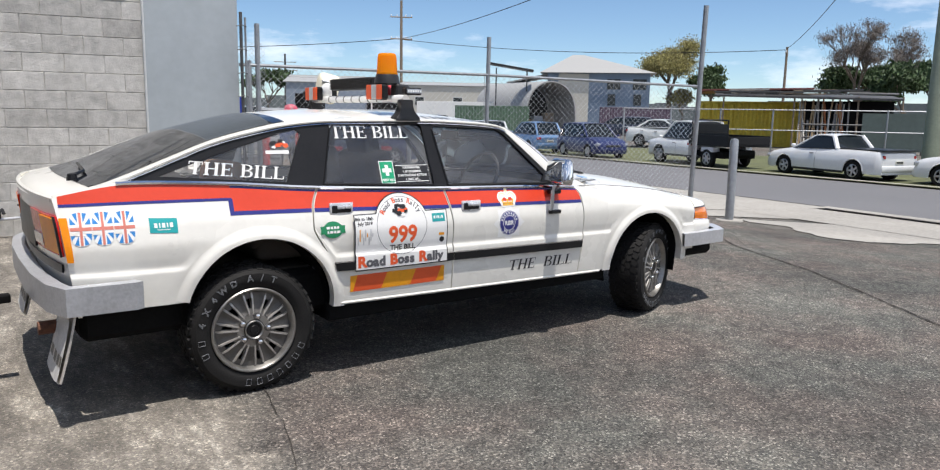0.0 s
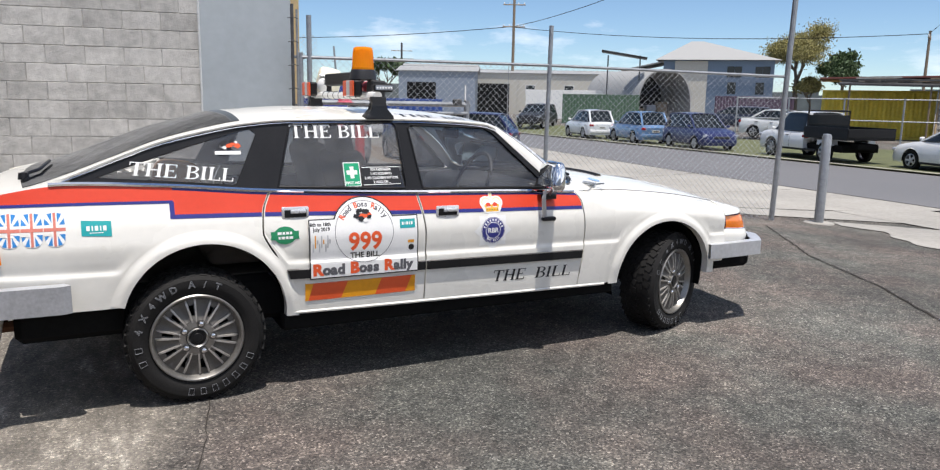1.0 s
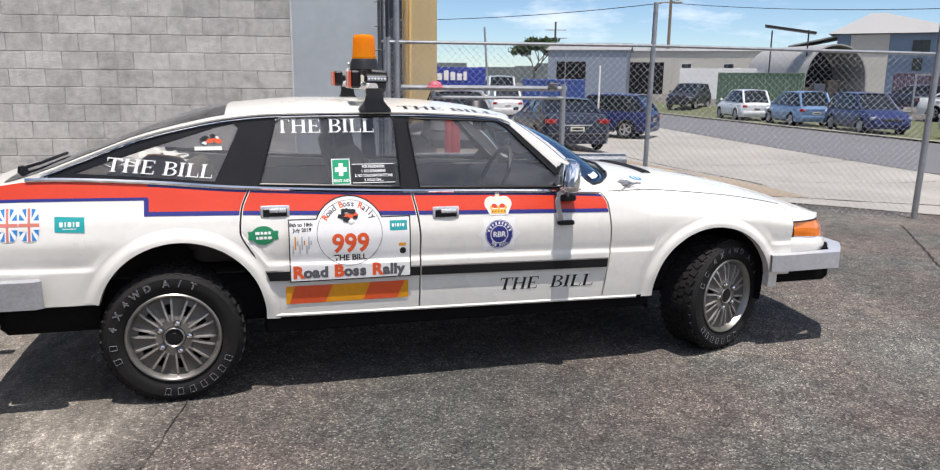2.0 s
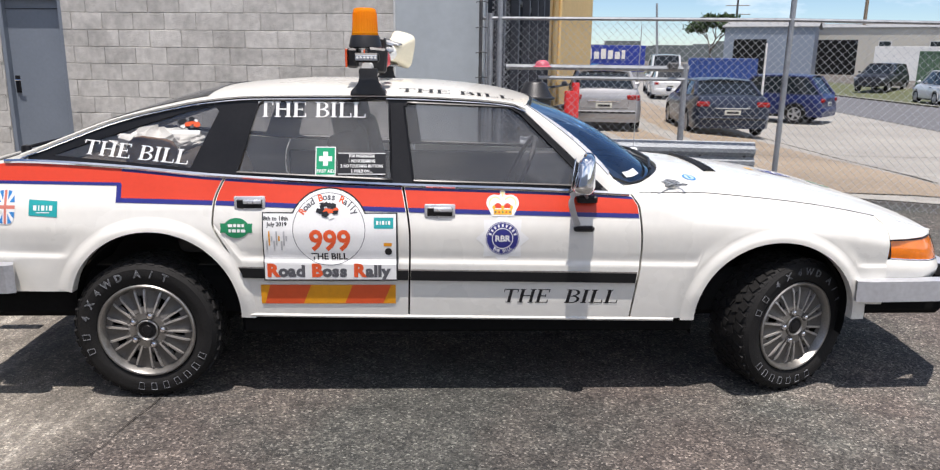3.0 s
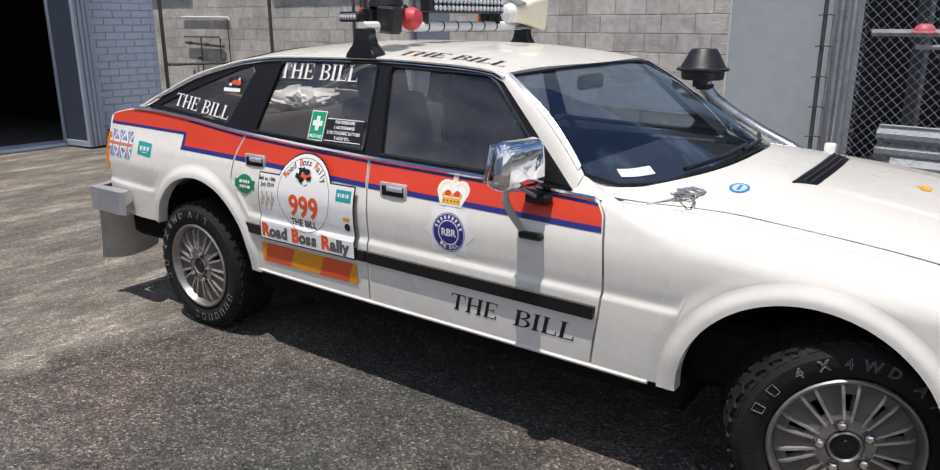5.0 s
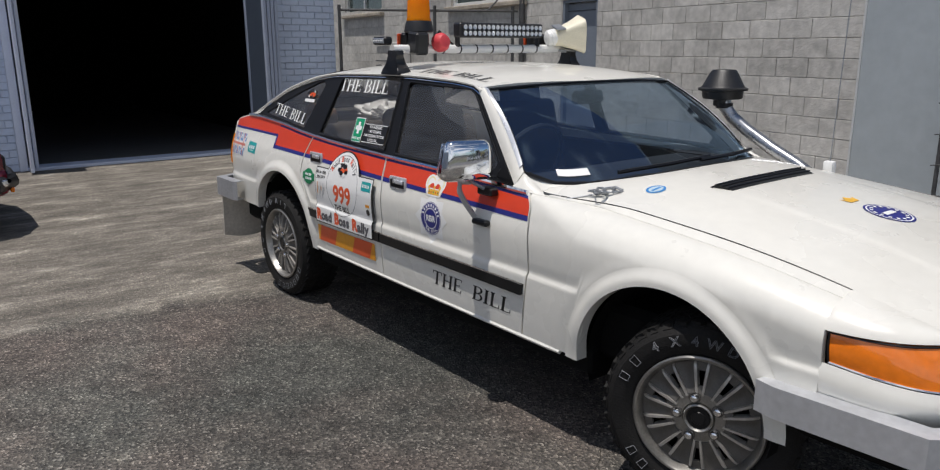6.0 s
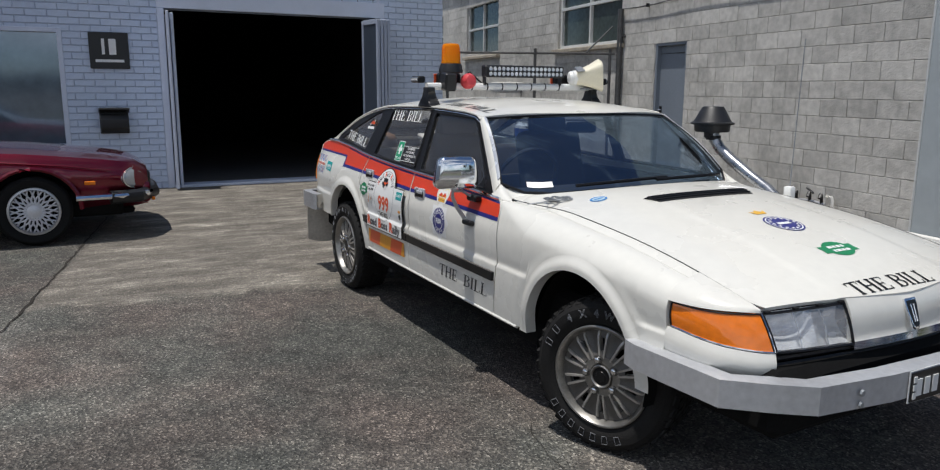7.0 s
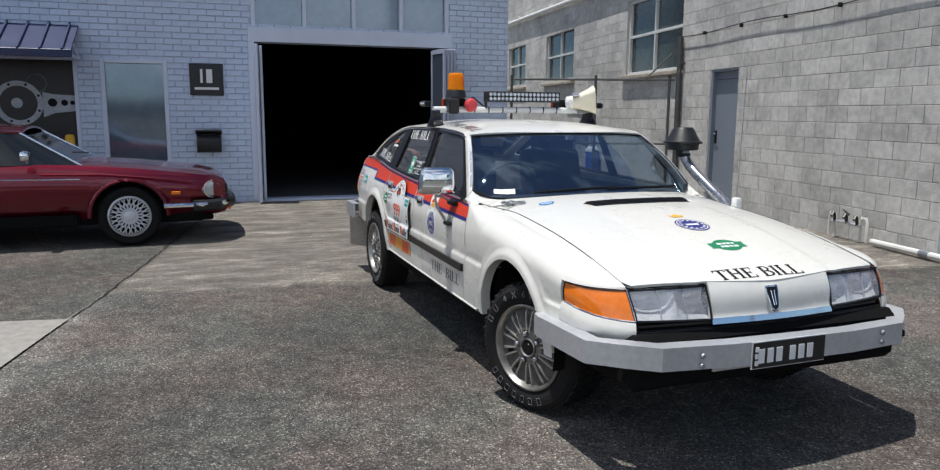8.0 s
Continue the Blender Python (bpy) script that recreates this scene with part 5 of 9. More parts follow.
hole = [f for f in bm.faces if lo_v.x < f.calc_center_median().x < hi_v.x and abs(f.calc_center_median().y) < GK * 0.97 * (glass_v(f.calc_center_median().x, gut(f.calc_center_median().x)))]
bmesh.ops.delete(bm, geom=hole, context="FACES")
part("hatch", thick(bm, 0.02), PAINT, rover, "cream-white sloping hatch with spoiler lip")
part("hatch_seal", thick(sheet(lambda s, r: hatch_fn(s, r, -GK, -GK + 0.07, 0.255, -0.64, 0.0065), 24, 2), 0.002), TRIM, rover, "black glass surround")
part("hatch_seal", thick(sheet(lambda s, r: hatch_fn(s, r, GK - 0.07, GK, 0.255, -0.64, 0.0065), 24, 2), 0.002), TRIM, rover)
part("hatch_seal", thick(sheet(lambda s, r: hatch_fn(lerp(0.90, 1.0, s), r, -GK, GK, 0.255, -0.64, 0.0068), 3, 20), 0.002), TRIM, rover)
part("hatch_seal", thick(sheet(lambda s, r: hatch_fn(lerp(0.0, 0.07, s), r, -GK, GK, 0.255, -0.64, 0.0068), 3, 20), 0.002), TRIM, rover)
part("hatch_glass", thick(sheet(lambda s, r: hatch_fn(s, r, -GK, GK, 0.255, -0.64, 0.008), 24, 20), 0.003), glass("dark_hatch_glass", (0.42, 0.43, 0.44), 0.8, 0.02, 2.2), rover, "dark glossy hatch glass").visible_shadow = False
wip = part("rear_wiper", tube([(u, v, hatch_w(u, v / 0.68) + 0.022) for u, v in ((-0.66, -0.30), (-0.60, -0.22), (-0.57, 0.15))], 0.008, 6), TRIM, rover, "black rear wiper")
part("wiper_pivot", lathe([(0, 0.035), (0.02, 0.03), (0.025, 0)], 10, None, pose(-0.66, -0.30, hatch_w(-0.66, -0.44))), TRIM, wip)


def ws(s, r, k=1.0, off=0.0):
    a = lerp(-1, 1, r) * k
    base = Vector((cowl_u(a * 0.705) - 0.005, -a * 0.736, bonnet_w(cowl_u(a * 0.7), a * 0.66) - 0.014))
    top = Vector((1.612 + 0.062 * (1 - a * a), -a * 0.592, 1.222 + 0.018 * (1 - a * a)))
    s = lerp(0.15 * (max(0.0, abs(a) - 0.78) / 0.22) ** 2.2, 1.0, s)
    p = base.lerp(top, s)
    bow = 0.025 * math.sin(math.pi * s)
    return p + Vector((bow * 0.7 + off, 0, bow + off))


for sgn in (-1, 1):

    def apillar(s, r):
        u = lerp(1.568, 1.945, s)
        a = gpt(u, lerp(1.234, 0.888, s), sgn, 0.005)
        b = ws(1 - s, 1.0 if sgn < 0 else 0.0, 1.0, 0.004)
        return a.lerp(b, r) + Vector((0.004, sgn * 0.006, 0.005)) * math.sin(math.pi * r)

    def cowl_side(s, r):
        a, b = gpt(1.945, 0.888, sgn, 0.005), ws(0, 1.0 if sgn < 0 else 0.0, 1.0, 0.002)
        u = cowl_u(0.70) + 0.034
        c = Vector((u, sgn * 0.70, bonnet_w(u, 0.70) + 0.003))
        t = a.lerp(b, 2 * s) if s < 0.5 else b.lerp(c, 2 * s - 1)
        u = lerp(1.935, 2.10, s)
        d = Vector((u, sgn * side_v(u, belt(u)), belt(u) + 0.001))
        return d.lerp(t, r) + Vector((0, sgn * 0.004, 0.004)) * math.sin(math.pi * r)

    part("cowl_side", thick(sheet(cowl_side, 12, 6), 0.006), PAINT, rover)
    part("windscreen_pillar", thick(sheet(apillar, 24, 6), 0.012), PAINT, rover)

    part("pillar_strip", thick(sheet(lambda s, r: apillar(lerp(0.0, 0.94, s), lerp(0.70, 1.0, r)) + Vector((0.003, sgn * 0.002, 0.004)), 24, 3), 0.006), BRIGHT, rover, "bright strip beside the windscreen")

    def cowl_corner(s, r):
        a = lerp(0.70, 1.0, s)
        p = ws(0, 0.5 + a / 2)
        q = Vector((cowl_u(a * 0.70) + 0.034, 0, 0))
        q = Vector((q.x, a * 0.70, bonnet_w(q.x, a * 0.70) + 0.0025))
        p = Vector((p.x, sgn * abs(p.y), p.z - 0.003))
        q.y *= sgn
        return p.lerp(q, r)

    part("cowl_corner", thick(sheet(cowl_corner, 12, 5), 0.006), PAINT, rover)
ob = part("windscreen", sheet(lambda s, r: ws(s, r), 14, 24), SCREEN, rover, "bluish tinted windscreen")
ob.visible_shadow = False
bm = bmesh.new()
for r in (0.0, 1.0):
    tube([ws(s / 12, r, 0.997, 0.004) for s in range(13)], 0.004, 6, bm)
for s in (0.0, 1.0):
    tube([ws(s, r / 16, 1.0, 0.003) for r in range(17)], 0.006, 6, bm)
part("windscreen_rim", bm, TRIM, rover, "black windscreen seal")
for a, b in ((0.30, 0.52), (-0.28, -0.05)):
    bm = tube([ws(0.03, 0.5 + a / 2 + 0.16, 1, 0.02), ws(0.035, 0.5 + a / 2, 1, 0.022), ws(0.05, 0.5 + a / 2 - 0.18, 1, 0.02)], 0.008, 6)
    part("wiper", bm, TRIM, rover, "black windscreen wiper")
bm = sheet(lambda s, r: ws(lerp(0.06, 0.115, s), lerp(0.862, 0.928, r), 1, 0.004), 2, 4)
part("paper_label", bm, WHITE, rover, "white paper label on the windscreen")

# cabin
cab = part("cabin_floor", box((2.6, 1.25, 0.03), (0.85, 0, 0.52), 0.01), SEAT, rover, "dark carpet")
part("dashboard", box((0.46, 1.20, 0.22), (1.92, 0, 0.77), 0.05, seg=3), DASH, rover, "dark vinyl dashboard")
part("steering_wheel", lathe([(0.185 + 0.012 * math.cos(a), 0.012 * math.sin(a)) for a in [i * math.pi / 3 for i in range(7)]], 24, None, pose(1.60, -0.34, 0.90, 0, -65, 0)), DASH, rover)
for y in (-0.34, 0.34):
    st = part("front_seat", box((0.5, 0.48, 0.16), (1.12, y, 0.64), 0.05, seg=3), SEAT, rover, "dark cloth seat")
    part("seat_back", box((0.14, 0.46, 0.50), (0.86, y, 0.86), 0.05, None, (0, -14, 0), 3), SEAT, st)
    part("headrest", box((0.09, 0.27, 0.16), (0.80, y, 1.14), 0.035, None, (0, -10, 0), 3), SEAT, st)
st = part("rear_bench", box((0.48, 1.2, 0.18), (0.32, 0, 0.66), 0.05, seg=3), SEAT, rover, "dark cloth rear bench")
part("seat_back", box((0.14, 1.2, 0.34), (0.08, 0, 0.80), 0.05, None, (0, -18, 0), 3), SEAT, st)
part("parcel_shelf", box((0.6, 1.15, 0.02), (-0.30, 0, 0.90), 0.005), SEAT, rover)
part("door_card", box((1.6, 0.03, 0.36), (1.15, 0.66, 0.70), 0.01), DASH, rover)
part("door_card", box((1.6, 0.03, 0.36), (1.15, -0.66, 0.70), 0.01), DASH, rover)
part("rear_mirror", box((0.03, 0.2, 0.06), (1.62, 0.0, 1.17), 0.012), DASH, rover)
def cloth(s, r):
    a, q = 2 * math.pi * s, math.sin(math.pi * min(1.0, r))
    n_ = noise.noise(Vector((3.1 * math.cos(a), 3.1 * math.sin(a), 4.0 * r)))
    n2 = noise.noise(Vector((9 * math.cos(a), 9 * math.sin(a), 11.0 * r + 5)))
    k = q ** 0.6 * (1 + 0.45 * n_ + 0.35 * n2)
    return Vector((-0.20 + 0.19 * math.cos(a) * k, 0.10 + 0.17 * math.sin(a) * k, lerp(0.915, 1.05, r) + 0.04 * n_ + 0.02 * n2))


bm = sheet(cloth, 40, 16, None, True)
part("crumpled_cloth", bm, WHITE, rover, "white crumpled cloth on the parcel shelf")
part("luggage_bag", box((0.20, 0.15, 0.16), (-0.03, -0.48, 0.99), 0.05, None, (0, 8, 6), 3), mat("tan_bag_cloth", (0.20, 0.105, 0.05), 0.85, var=0.25, scale=14), rover, "tan cloth bag behind the rear seat")


# ---- wheels ----
def ring_text(ch, size, ang, rad, z, bm):
    """One hollow letter, its outline a thin raised bead, its top outwards."""
    cu = bpy.data.curves.new("txt", "FONT")
    cu.body, cu.size, cu.align_x, cu.align_y = ch, size, "CENTER", "CENTER"
    cu.fill_mode, cu.bevel_depth, cu.bevel_resolution, cu.resolution_u = "NONE", 0.0011, 0, 2
    ob = bpy.data.objects.new("txt", cu)
    scene.collection.objects.link(ob)
    bpy.context.view_layer.update()
    me = bpy.data.meshes.new_from_object(ob.evaluated_get(bpy.context.evaluated_depsgraph_get()))
    bpy.data.objects.remove(ob)
    me.transform(Matrix.Rotation(radians(ang), 4, "Z") @ Matrix.Translation((rad, 0, z)) @ Matrix.Rotation(radians(-90), 4, "Z"))
    bm.from_mesh(me)
    bpy.data.meshes.remove(me)
    return bm


def make_wheel(parent_name):
    """A wheel that turns about local z, its face up +z at zero."""
    w = new(parent_name)
    prof = [(0.198, -0.014), (0.204, -0.002), (0.216, 0.006), (0.226, 0.0075), (0.228, 0.009), (0.250, 0.011), (0.272, 0.009), (0.2735, 0.007), (0.286, 0.000), (0.294, -0.010), (0.299, -0.024), (0.299, -0.186), (0.292, -0.204), (0.24, -0.215), (0.198, -0.18)]
    part("tyre", lathe(prof, 96), RUBBER, w, "all-terrain tyre with raised sidewall lettering")
    bm = bmesh.new()
    rng = random.Random(31)
    for k in range(40):
        a = 2 * math.pi * k / 40
        for j, (zz, da, ww, ln) in enumerate(((-0.030, 0.0, 0.040, 0.036), (-0.072, 0.5, 0.030, 0.034), (-0.106, 0.0, 0.026, 0.030), (-0.140, 0.5, 0.030, 0.034), (-0.182, 0.0, 0.040, 0.036))):
            b = a + da * 2 * math.pi / 40
            m = Matrix.Rotation(b, 4, "Z") @ Matrix.Translation((0.301, 0, zz)) @ Matrix.Rotation(radians((22 if j % 2 else -22) + rng.uniform(-5, 5)), 4, "X")
            bmesh.ops.create_cube(bm, size=1, matrix=m @ Matrix.Diagonal((0.009, ln, ww, 1)))
        m = Matrix.Rotation(a, 4, "Z") @ Matrix.Translation((0.2925, 0, -0.0105)) @ Matrix.Rotation(radians(52), 4, "Y")
        bmesh.ops.create_cube(bm, size=1, matrix=m @ Matrix.Diagonal((0.018, 0.032 if k % 2 else 0.024, 0.008, 1)))
    part("tread", bm, RUBBER, w, "", 0)
    MARK = mat("worn_white_rubber", (0.20, 0.21, 0.225), 0.7, var=0.5, scale=60)
    for ch, a in (("4", 147), ("X", 132), ("4", 118), ("W", 105), ("D", 92), ("A", 74), ("/", 61), ("T", 48)):
        part("sidewall_letter", ring_text(ch, 0.043, a, 0.250, 0.0122, bmesh.new()), MARK, w, "worn white outlined letter", 0)
    for a in (181, 166, -46, -59, -71, -83, -95, -107, -119):
        bm = bmesh.new()
        m = Matrix.Rotation(radians(a), 4, "Z") @ Matrix.Translation((0.250, 0, 0.0122))
        tube([m @ Vector(q) for q in ((-0.015, -0.010, 0), (0.015, -0.012, 0), (0.015, 0.012, 0), (-0.015, 0.010, 0), (-0.015, -0.010, 0))], 0.0012, 4, bm)
        part("sidewall_mark", bm, MARK, w, "worn white outlined bar", 0)
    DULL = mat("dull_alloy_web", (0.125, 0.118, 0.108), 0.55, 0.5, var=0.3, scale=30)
    SPOKE = mat("bright_cast_spoke", (0.50, 0.48, 0.45), 0.36, 0.6, var=0.2, scale=40)
    part("rim", lathe([(0.199, -0.17), (0.196, -0.02), (0.203, -0.002), (0.2035, 0.006), (0.199, 0.0105), (0.193, 0.0095), (0.188, 0.002), (0.182, -0.016), (0.176, -0.030)], 72), ALLOY, w, "silver multi-spoke alloy rim")
    # web with ten open slots
    bm, N = bmesh.new(), 120
    rad_z = ((0.078, -0.014), (0.102, -0.021), (0.150, -0.026), (0.162, -0.028), (0.179, -0.031))
    grid = []
    for k in range(N):
        a = 2 * math.pi * k / N
        ph = (k % 12) / 12.0
        sag = 0.006 * math.sin(math.pi * max(0.0, min(1.0, (ph - 0.40) / 0.55)))
        grid.append([bm.verts.new((r * math.cos(a), r * math.sin(a), z - (sag if 0 < j < 4 else 0))) for j, (r, z) in enumerate(rad_z)])
    for k in range(N):
        a, b = grid[k], grid[(k + 1) % N]
        for j in range(4):
            if j == 1 and k % 12 < 4:
                continue
            bm.faces.new((a[j], b[j], b[j + 1], a[j + 1]))
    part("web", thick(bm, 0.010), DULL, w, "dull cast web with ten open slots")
    # Near-black disc: the shade behind the slots is put into its colour.
    part("brake_disc", lathe([(0.19, -0.085), (0.06, -0.080), (0.0, -0.080)], 32), mat("brake_shadow", (0.012, 0.012, 0.012), 0.8, var=0.3), w, "near-black disc that puts shade behind the slots")
    for k in range(20):
        a = 2 * math.pi * (k // 2) / 10 + radians(12.6 if k % 2 else -0.6)
        bm, rows = bmesh.new(), []
        for r, z, hw in ((0.074, -0.004, 0.0036), (0.088, -0.004, 0.0044), (0.13, -0.006, 0.0050), (0.160, -0.009, 0.0052), (0.172, -0.014, 0.0050), (0.183, -0.026, 0.0042)):
            rows.append([bm.verts.new(Matrix.Rotation(a, 4, "Z") @ Vector(q)) for q in ((r, -hw - 0.0015, z - 0.024), (r, -hw * 0.8, z), (r, hw * 0.8, z), (r, hw + 0.0015, z - 0.024))])
        for q, q2 in zip(rows, rows[1:]):
            for j in range(3):
                bm.faces.new((q[j], q2[j], q2[j + 1], q[j + 1]))
        part("spoke", bm, SPOKE, w)
    part("hub", lathe([(0.086, -0.03), (0.085, -0.014), (0.080, -0.008), (0.050, -0.006), (0.047, -0.012), (0.040, -0.014), (0.0, -0.014)], 48), ALLOY, w)
    part("cap_ring", lathe([(0.046, -0.012), (0.046, 0.000), (0.042, 0.003), (0.037, -0.002), (0.036, -0.012)], 32), ALLOY, w)
    part("centre_cap", lathe([(0.037, -0.012), (0.035, -0.003), (0.022, -0.002), (0.020, 0.001), (0.0, 0.002)], 24), TRIM, w, "dark centre cap")
    for k in range(5):
        m = Matrix.Rotation(radians(72 * k + 55), 4, "Z") @ Matrix.Translation((0.066, 0, -0.006))
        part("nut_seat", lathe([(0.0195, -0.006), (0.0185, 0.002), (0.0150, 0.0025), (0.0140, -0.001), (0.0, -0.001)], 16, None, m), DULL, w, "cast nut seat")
        part("wheel_nut", lathe([(0.0125, -0.004), (0.0125, 0.008), (0.0105, 0.013), (0.006, 0.0155), (0, 0.016)], 12, None, m), CHROME, w)
    return w


whl = make_wheel("wheel")
whl.parent = rover
whl.matrix_basis = pose(0, -0.785, 0.290, 90, 0, 0) @ pose(0, 0, 0, 0, 0, 20)
for m in (pose(2.775, -0.685, 0.290, 0, 0, 21) @ pose(0, -0.085, 0, 90, 0, 0) @ pose(0, 0, 0, 0, 0, -23), pose(0, 0.785, 0.290, -90, 0, 0), pose(2.775, 0.685, 0.290, 0, 0, 21) @ pose(0, 0.085, 0, -90, 0, 0)):
    c = copy_thing(whl, m)
    c.parent = rover
# ---- stripes, stickers and lettering of the rally car ----
TEAL = mat("teal_vinyl", (0.01, 0.33, 0.34), 0.4, var=0.05)
GREEN = mat("green_vinyl", (0.01, 0.22, 0.09), 0.4, var=0.08)
ORANGE = mat("orange_red_vinyl", (0.75, 0.10, 0.025), 0.4, var=0.06)
AMBERV = mat("amber_reflective_vinyl", (0.80, 0.33, 0.01), 0.35, var=0.1)
GREYV = mat("dark_grey_vinyl", (0.10, 0.10, 0.11), 0.4, var=0.1)
GOLD = mat("gold_vinyl", (0.75, 0.42, 0.04), 0.4, var=0.1)
SKYB = mat("sky_blue_vinyl", (0.03, 0.22, 0.55), 0.4, var=0.1)
red_low = curve([(-0.84, 0.903), (-0.52, 0.906), (-0.08, 0.902)])
blue_low = curve([(-0.05, 0.836), (0.305, 0.829), (1.105, 0.804), (2.06, 0.783)])
for sgn in (-1, 1):
    spans = (
        (lambda w: -0.772, lambda w: -0.072, red_low, 0.012, 20),
        (lambda w: -0.072, lambda w: seam_rear(w) - 0.007, blue_low, 0.018, 12),
        (lambda w: seam_rear(w) + 0.007, lambda w: seam_mid(w) - 0.007, blue_low, 0.018, 20),
        (lambda w: seam_mid(w) + 0.007, lambda w: seam_front(w) - 0.007, blue_low, 0.018, 22),
    )
    for k, (a, b, lo_, bt, n) in enumerate(spans):
        hem = 0.006 if k == 0 else 0.017
        part("red_stripe", panel(a, b, lambda u: lo_(u) + bt, lambda u: belt(u) - hem, n, 6, sgn, 0.0015), RED, rover, "red vinyl stripe")
        part("navy_line", panel(a, b, lo_, lambda u: lo_(u) + bt, n, 2, sgn, 0.0018), BLUE, rover, "navy blue pinstripe")
        if k:
            part("navy_line", panel(a, b, lambda u: belt(u) - hem, lambda u: belt(u) - 0.007, n, 2, sgn, 0.0018), BLUE, rover)
    part("navy_line", panel(lambda w: -0.088, lambda w: -0.068, lambda u: 0.836, lambda u: 0.908, 1, 3, sgn, 0.002), BLUE, rover)
    rub = curve([(0.41, 0.530), (2.07, 0.507)])
    for a, b in ((lambda w: seam_rear(w) + 0.006, lambda w: seam_mid(w) - 0.005), (lambda w: seam_mid(w) + 0.005, lambda w: seam_front(w) - 0.012)):
        part("rubbing_strip", thick(panel(a, b, rub, lambda u: rub(u) + 0.042, 24, 4, sgn, 0.014), 0.014), TRIM, rover, "black rubbing strip")
        # The strip's bright top-edge highlight is put in as a chrome line.
        part("strip_highlight", panel(a, b, lambda u: rub(u) + 0.043, lambda u: rub(u) + 0.048, 24, 1, sgn, 0.012), CHROME, rover)


def on_side(u, w, off=0.002):
    return Vector((u, -(side_v(u, w) + off), w))


def on_glass(u, w, off=0.004):
    return Vector((u, -(glass_v(u, w) + off), w))


def decal(name, poly, material, place, off, label="", step_=0.04):
    """A flat sticker laid on a surface."""
    return part(name, flatfill(resample(poly, step_), [], lambda a, b: place(a, b, off), (0.15, 0.01) if place is on_side else 0.03), material, rover, label, 0)


def rect(x0, y0, x1, y1):
    return [(x0, y0), (x1, y0), (x1, y1), (x0, y1)]


def disc(cx, cy, rx, ry=None, n=36, a0=0.0, a1=360.0):
    ry = ry or rx
    return [(cx + rx * math.cos(radians(a0 + (a1 - a0) * i / n)), cy + ry * math.sin(radians(a0 + (a1 - a0) * i / n))) for i in range(n)]


def arc(cx, cy, rx, ry, a0, a1, n=12):
    return [(cx + rx * math.cos(radians(lerp(a0, a1, k / n))), cy + ry * math.sin(radians(lerp(a0, a1, k / n)))) for k in range(n + 1)]


def badge(cx, cy, rx, ry, tab, place):
    """An oval green badge with notched side tabs and two rows of pale bars."""
    t, e = ry * 0.46, rx * 0.89
    poly = [(cx - tab, cy - t), (cx - tab + 0.06 * rx, cy), (cx - tab, cy + t), (cx - e, cy + t)] + arc(cx, cy, rx, ry, 152, 28) + [(cx + e, cy + t), (cx + tab, cy + t), (cx + tab - 0.06 * rx, cy), (cx + tab, cy - t), (cx + e, cy - t)] + arc(cx, cy, rx, ry, -28, -152) + [(cx - e, cy - t)]
    decal("green_sticker", poly, GREEN, place, 0.002, "green oval badge with side tabs")
    for y0, cells in ((0.10, ((-0.66, -0.30), (-0.22, 0.0), (0.08, 0.34), (0.42, 0.62))), (-0.42, ((-0.60, -0.42), (-0.34, -0.02), (0.06, 0.28), (0.36, 0.70)))):
        for a, b in cells:
            decal("green_bar", rect(cx + a * rx, cy + y0 * ry, cx + b * rx, cy + (y0 + 0.30) * ry), WHITE, place, 0.0026)


def ringband(r0, r1, cx, cy, n=40):
    return [(cx + r1 * math.cos(2 * math.pi * i / n), cy + r1 * math.sin(2 * math.pi * i / n)) for i in range(n)], [(cx + r0 * math.cos(2 * math.pi * i / n), cy + r0 * math.sin(2 * math.pi * i / n)) for i in range(n)]


# serif capitals on a unit em: lists of outlines
def serif_letter(c):
    t, h, s = 0.16, 1.0, 0.06
    stem = lambda x: [rect(x, 0, x + t, h), rect(x - 0.07, 0, x + t + 0.07, s), rect(x - 0.07, h - s, x + t + 0.07, h)]
    if c == "T":
        return stem(0.30)[:2] + [rect(0.30, 0, 0.46, h), rect(0.0, h - 0.07, 0.76, h), rect(0.0, h - 0.24, 0.05, h), rect(0.71, h - 0.24, 0.76, h)], 0.84
    if c == "H":
        return stem(0.07) + stem(0.60) + [rect(0.2, 0.48, 0.62, 0.55)], 0.92
    if c == "E":
        return stem(0.07) + [rect(0.2, 0, 0.66, s), rect(0.2, h - s, 0.64, h), rect(0.2, 0.48, 0.48, 0.54), rect(0.61, 0, 0.66, 0.24), rect(0.59, h - 0.22, 0.64, h), rect(0.45, 0.40, 0.49, 0.62)], 0.76
    if c == "I":
        return stem(0.07), 0.40
    if c == "L":
        return stem(0.07) + [rect(0.2, 0, 0.64, s), rect(0.59, 0, 0.64, 0.26)], 0.72
    if c == "B":
        def bowl(cy, ry, rx):
            o = [(0.34 + rx * math.cos(radians(a)), cy + ry * math.sin(radians(a))) for a in range(-90, 91, 15)]
            i_ = [(0.34 + (rx - 0.14) * math.cos(radians(a)), cy + (ry - s) * math.sin(radians(a))) for a in range(90, -91, -15)]
            return o + i_
        return stem(0.07) + [rect(0.2, 0, 0.34, s), rect(0.2, h - s, 0.34, h), rect(0.2, 0.48, 0.34, 0.54), bowl(0.27, 0.27, 0.36), bowl(0.755, 0.245, 0.31)], 0.78
    return [], 0.36


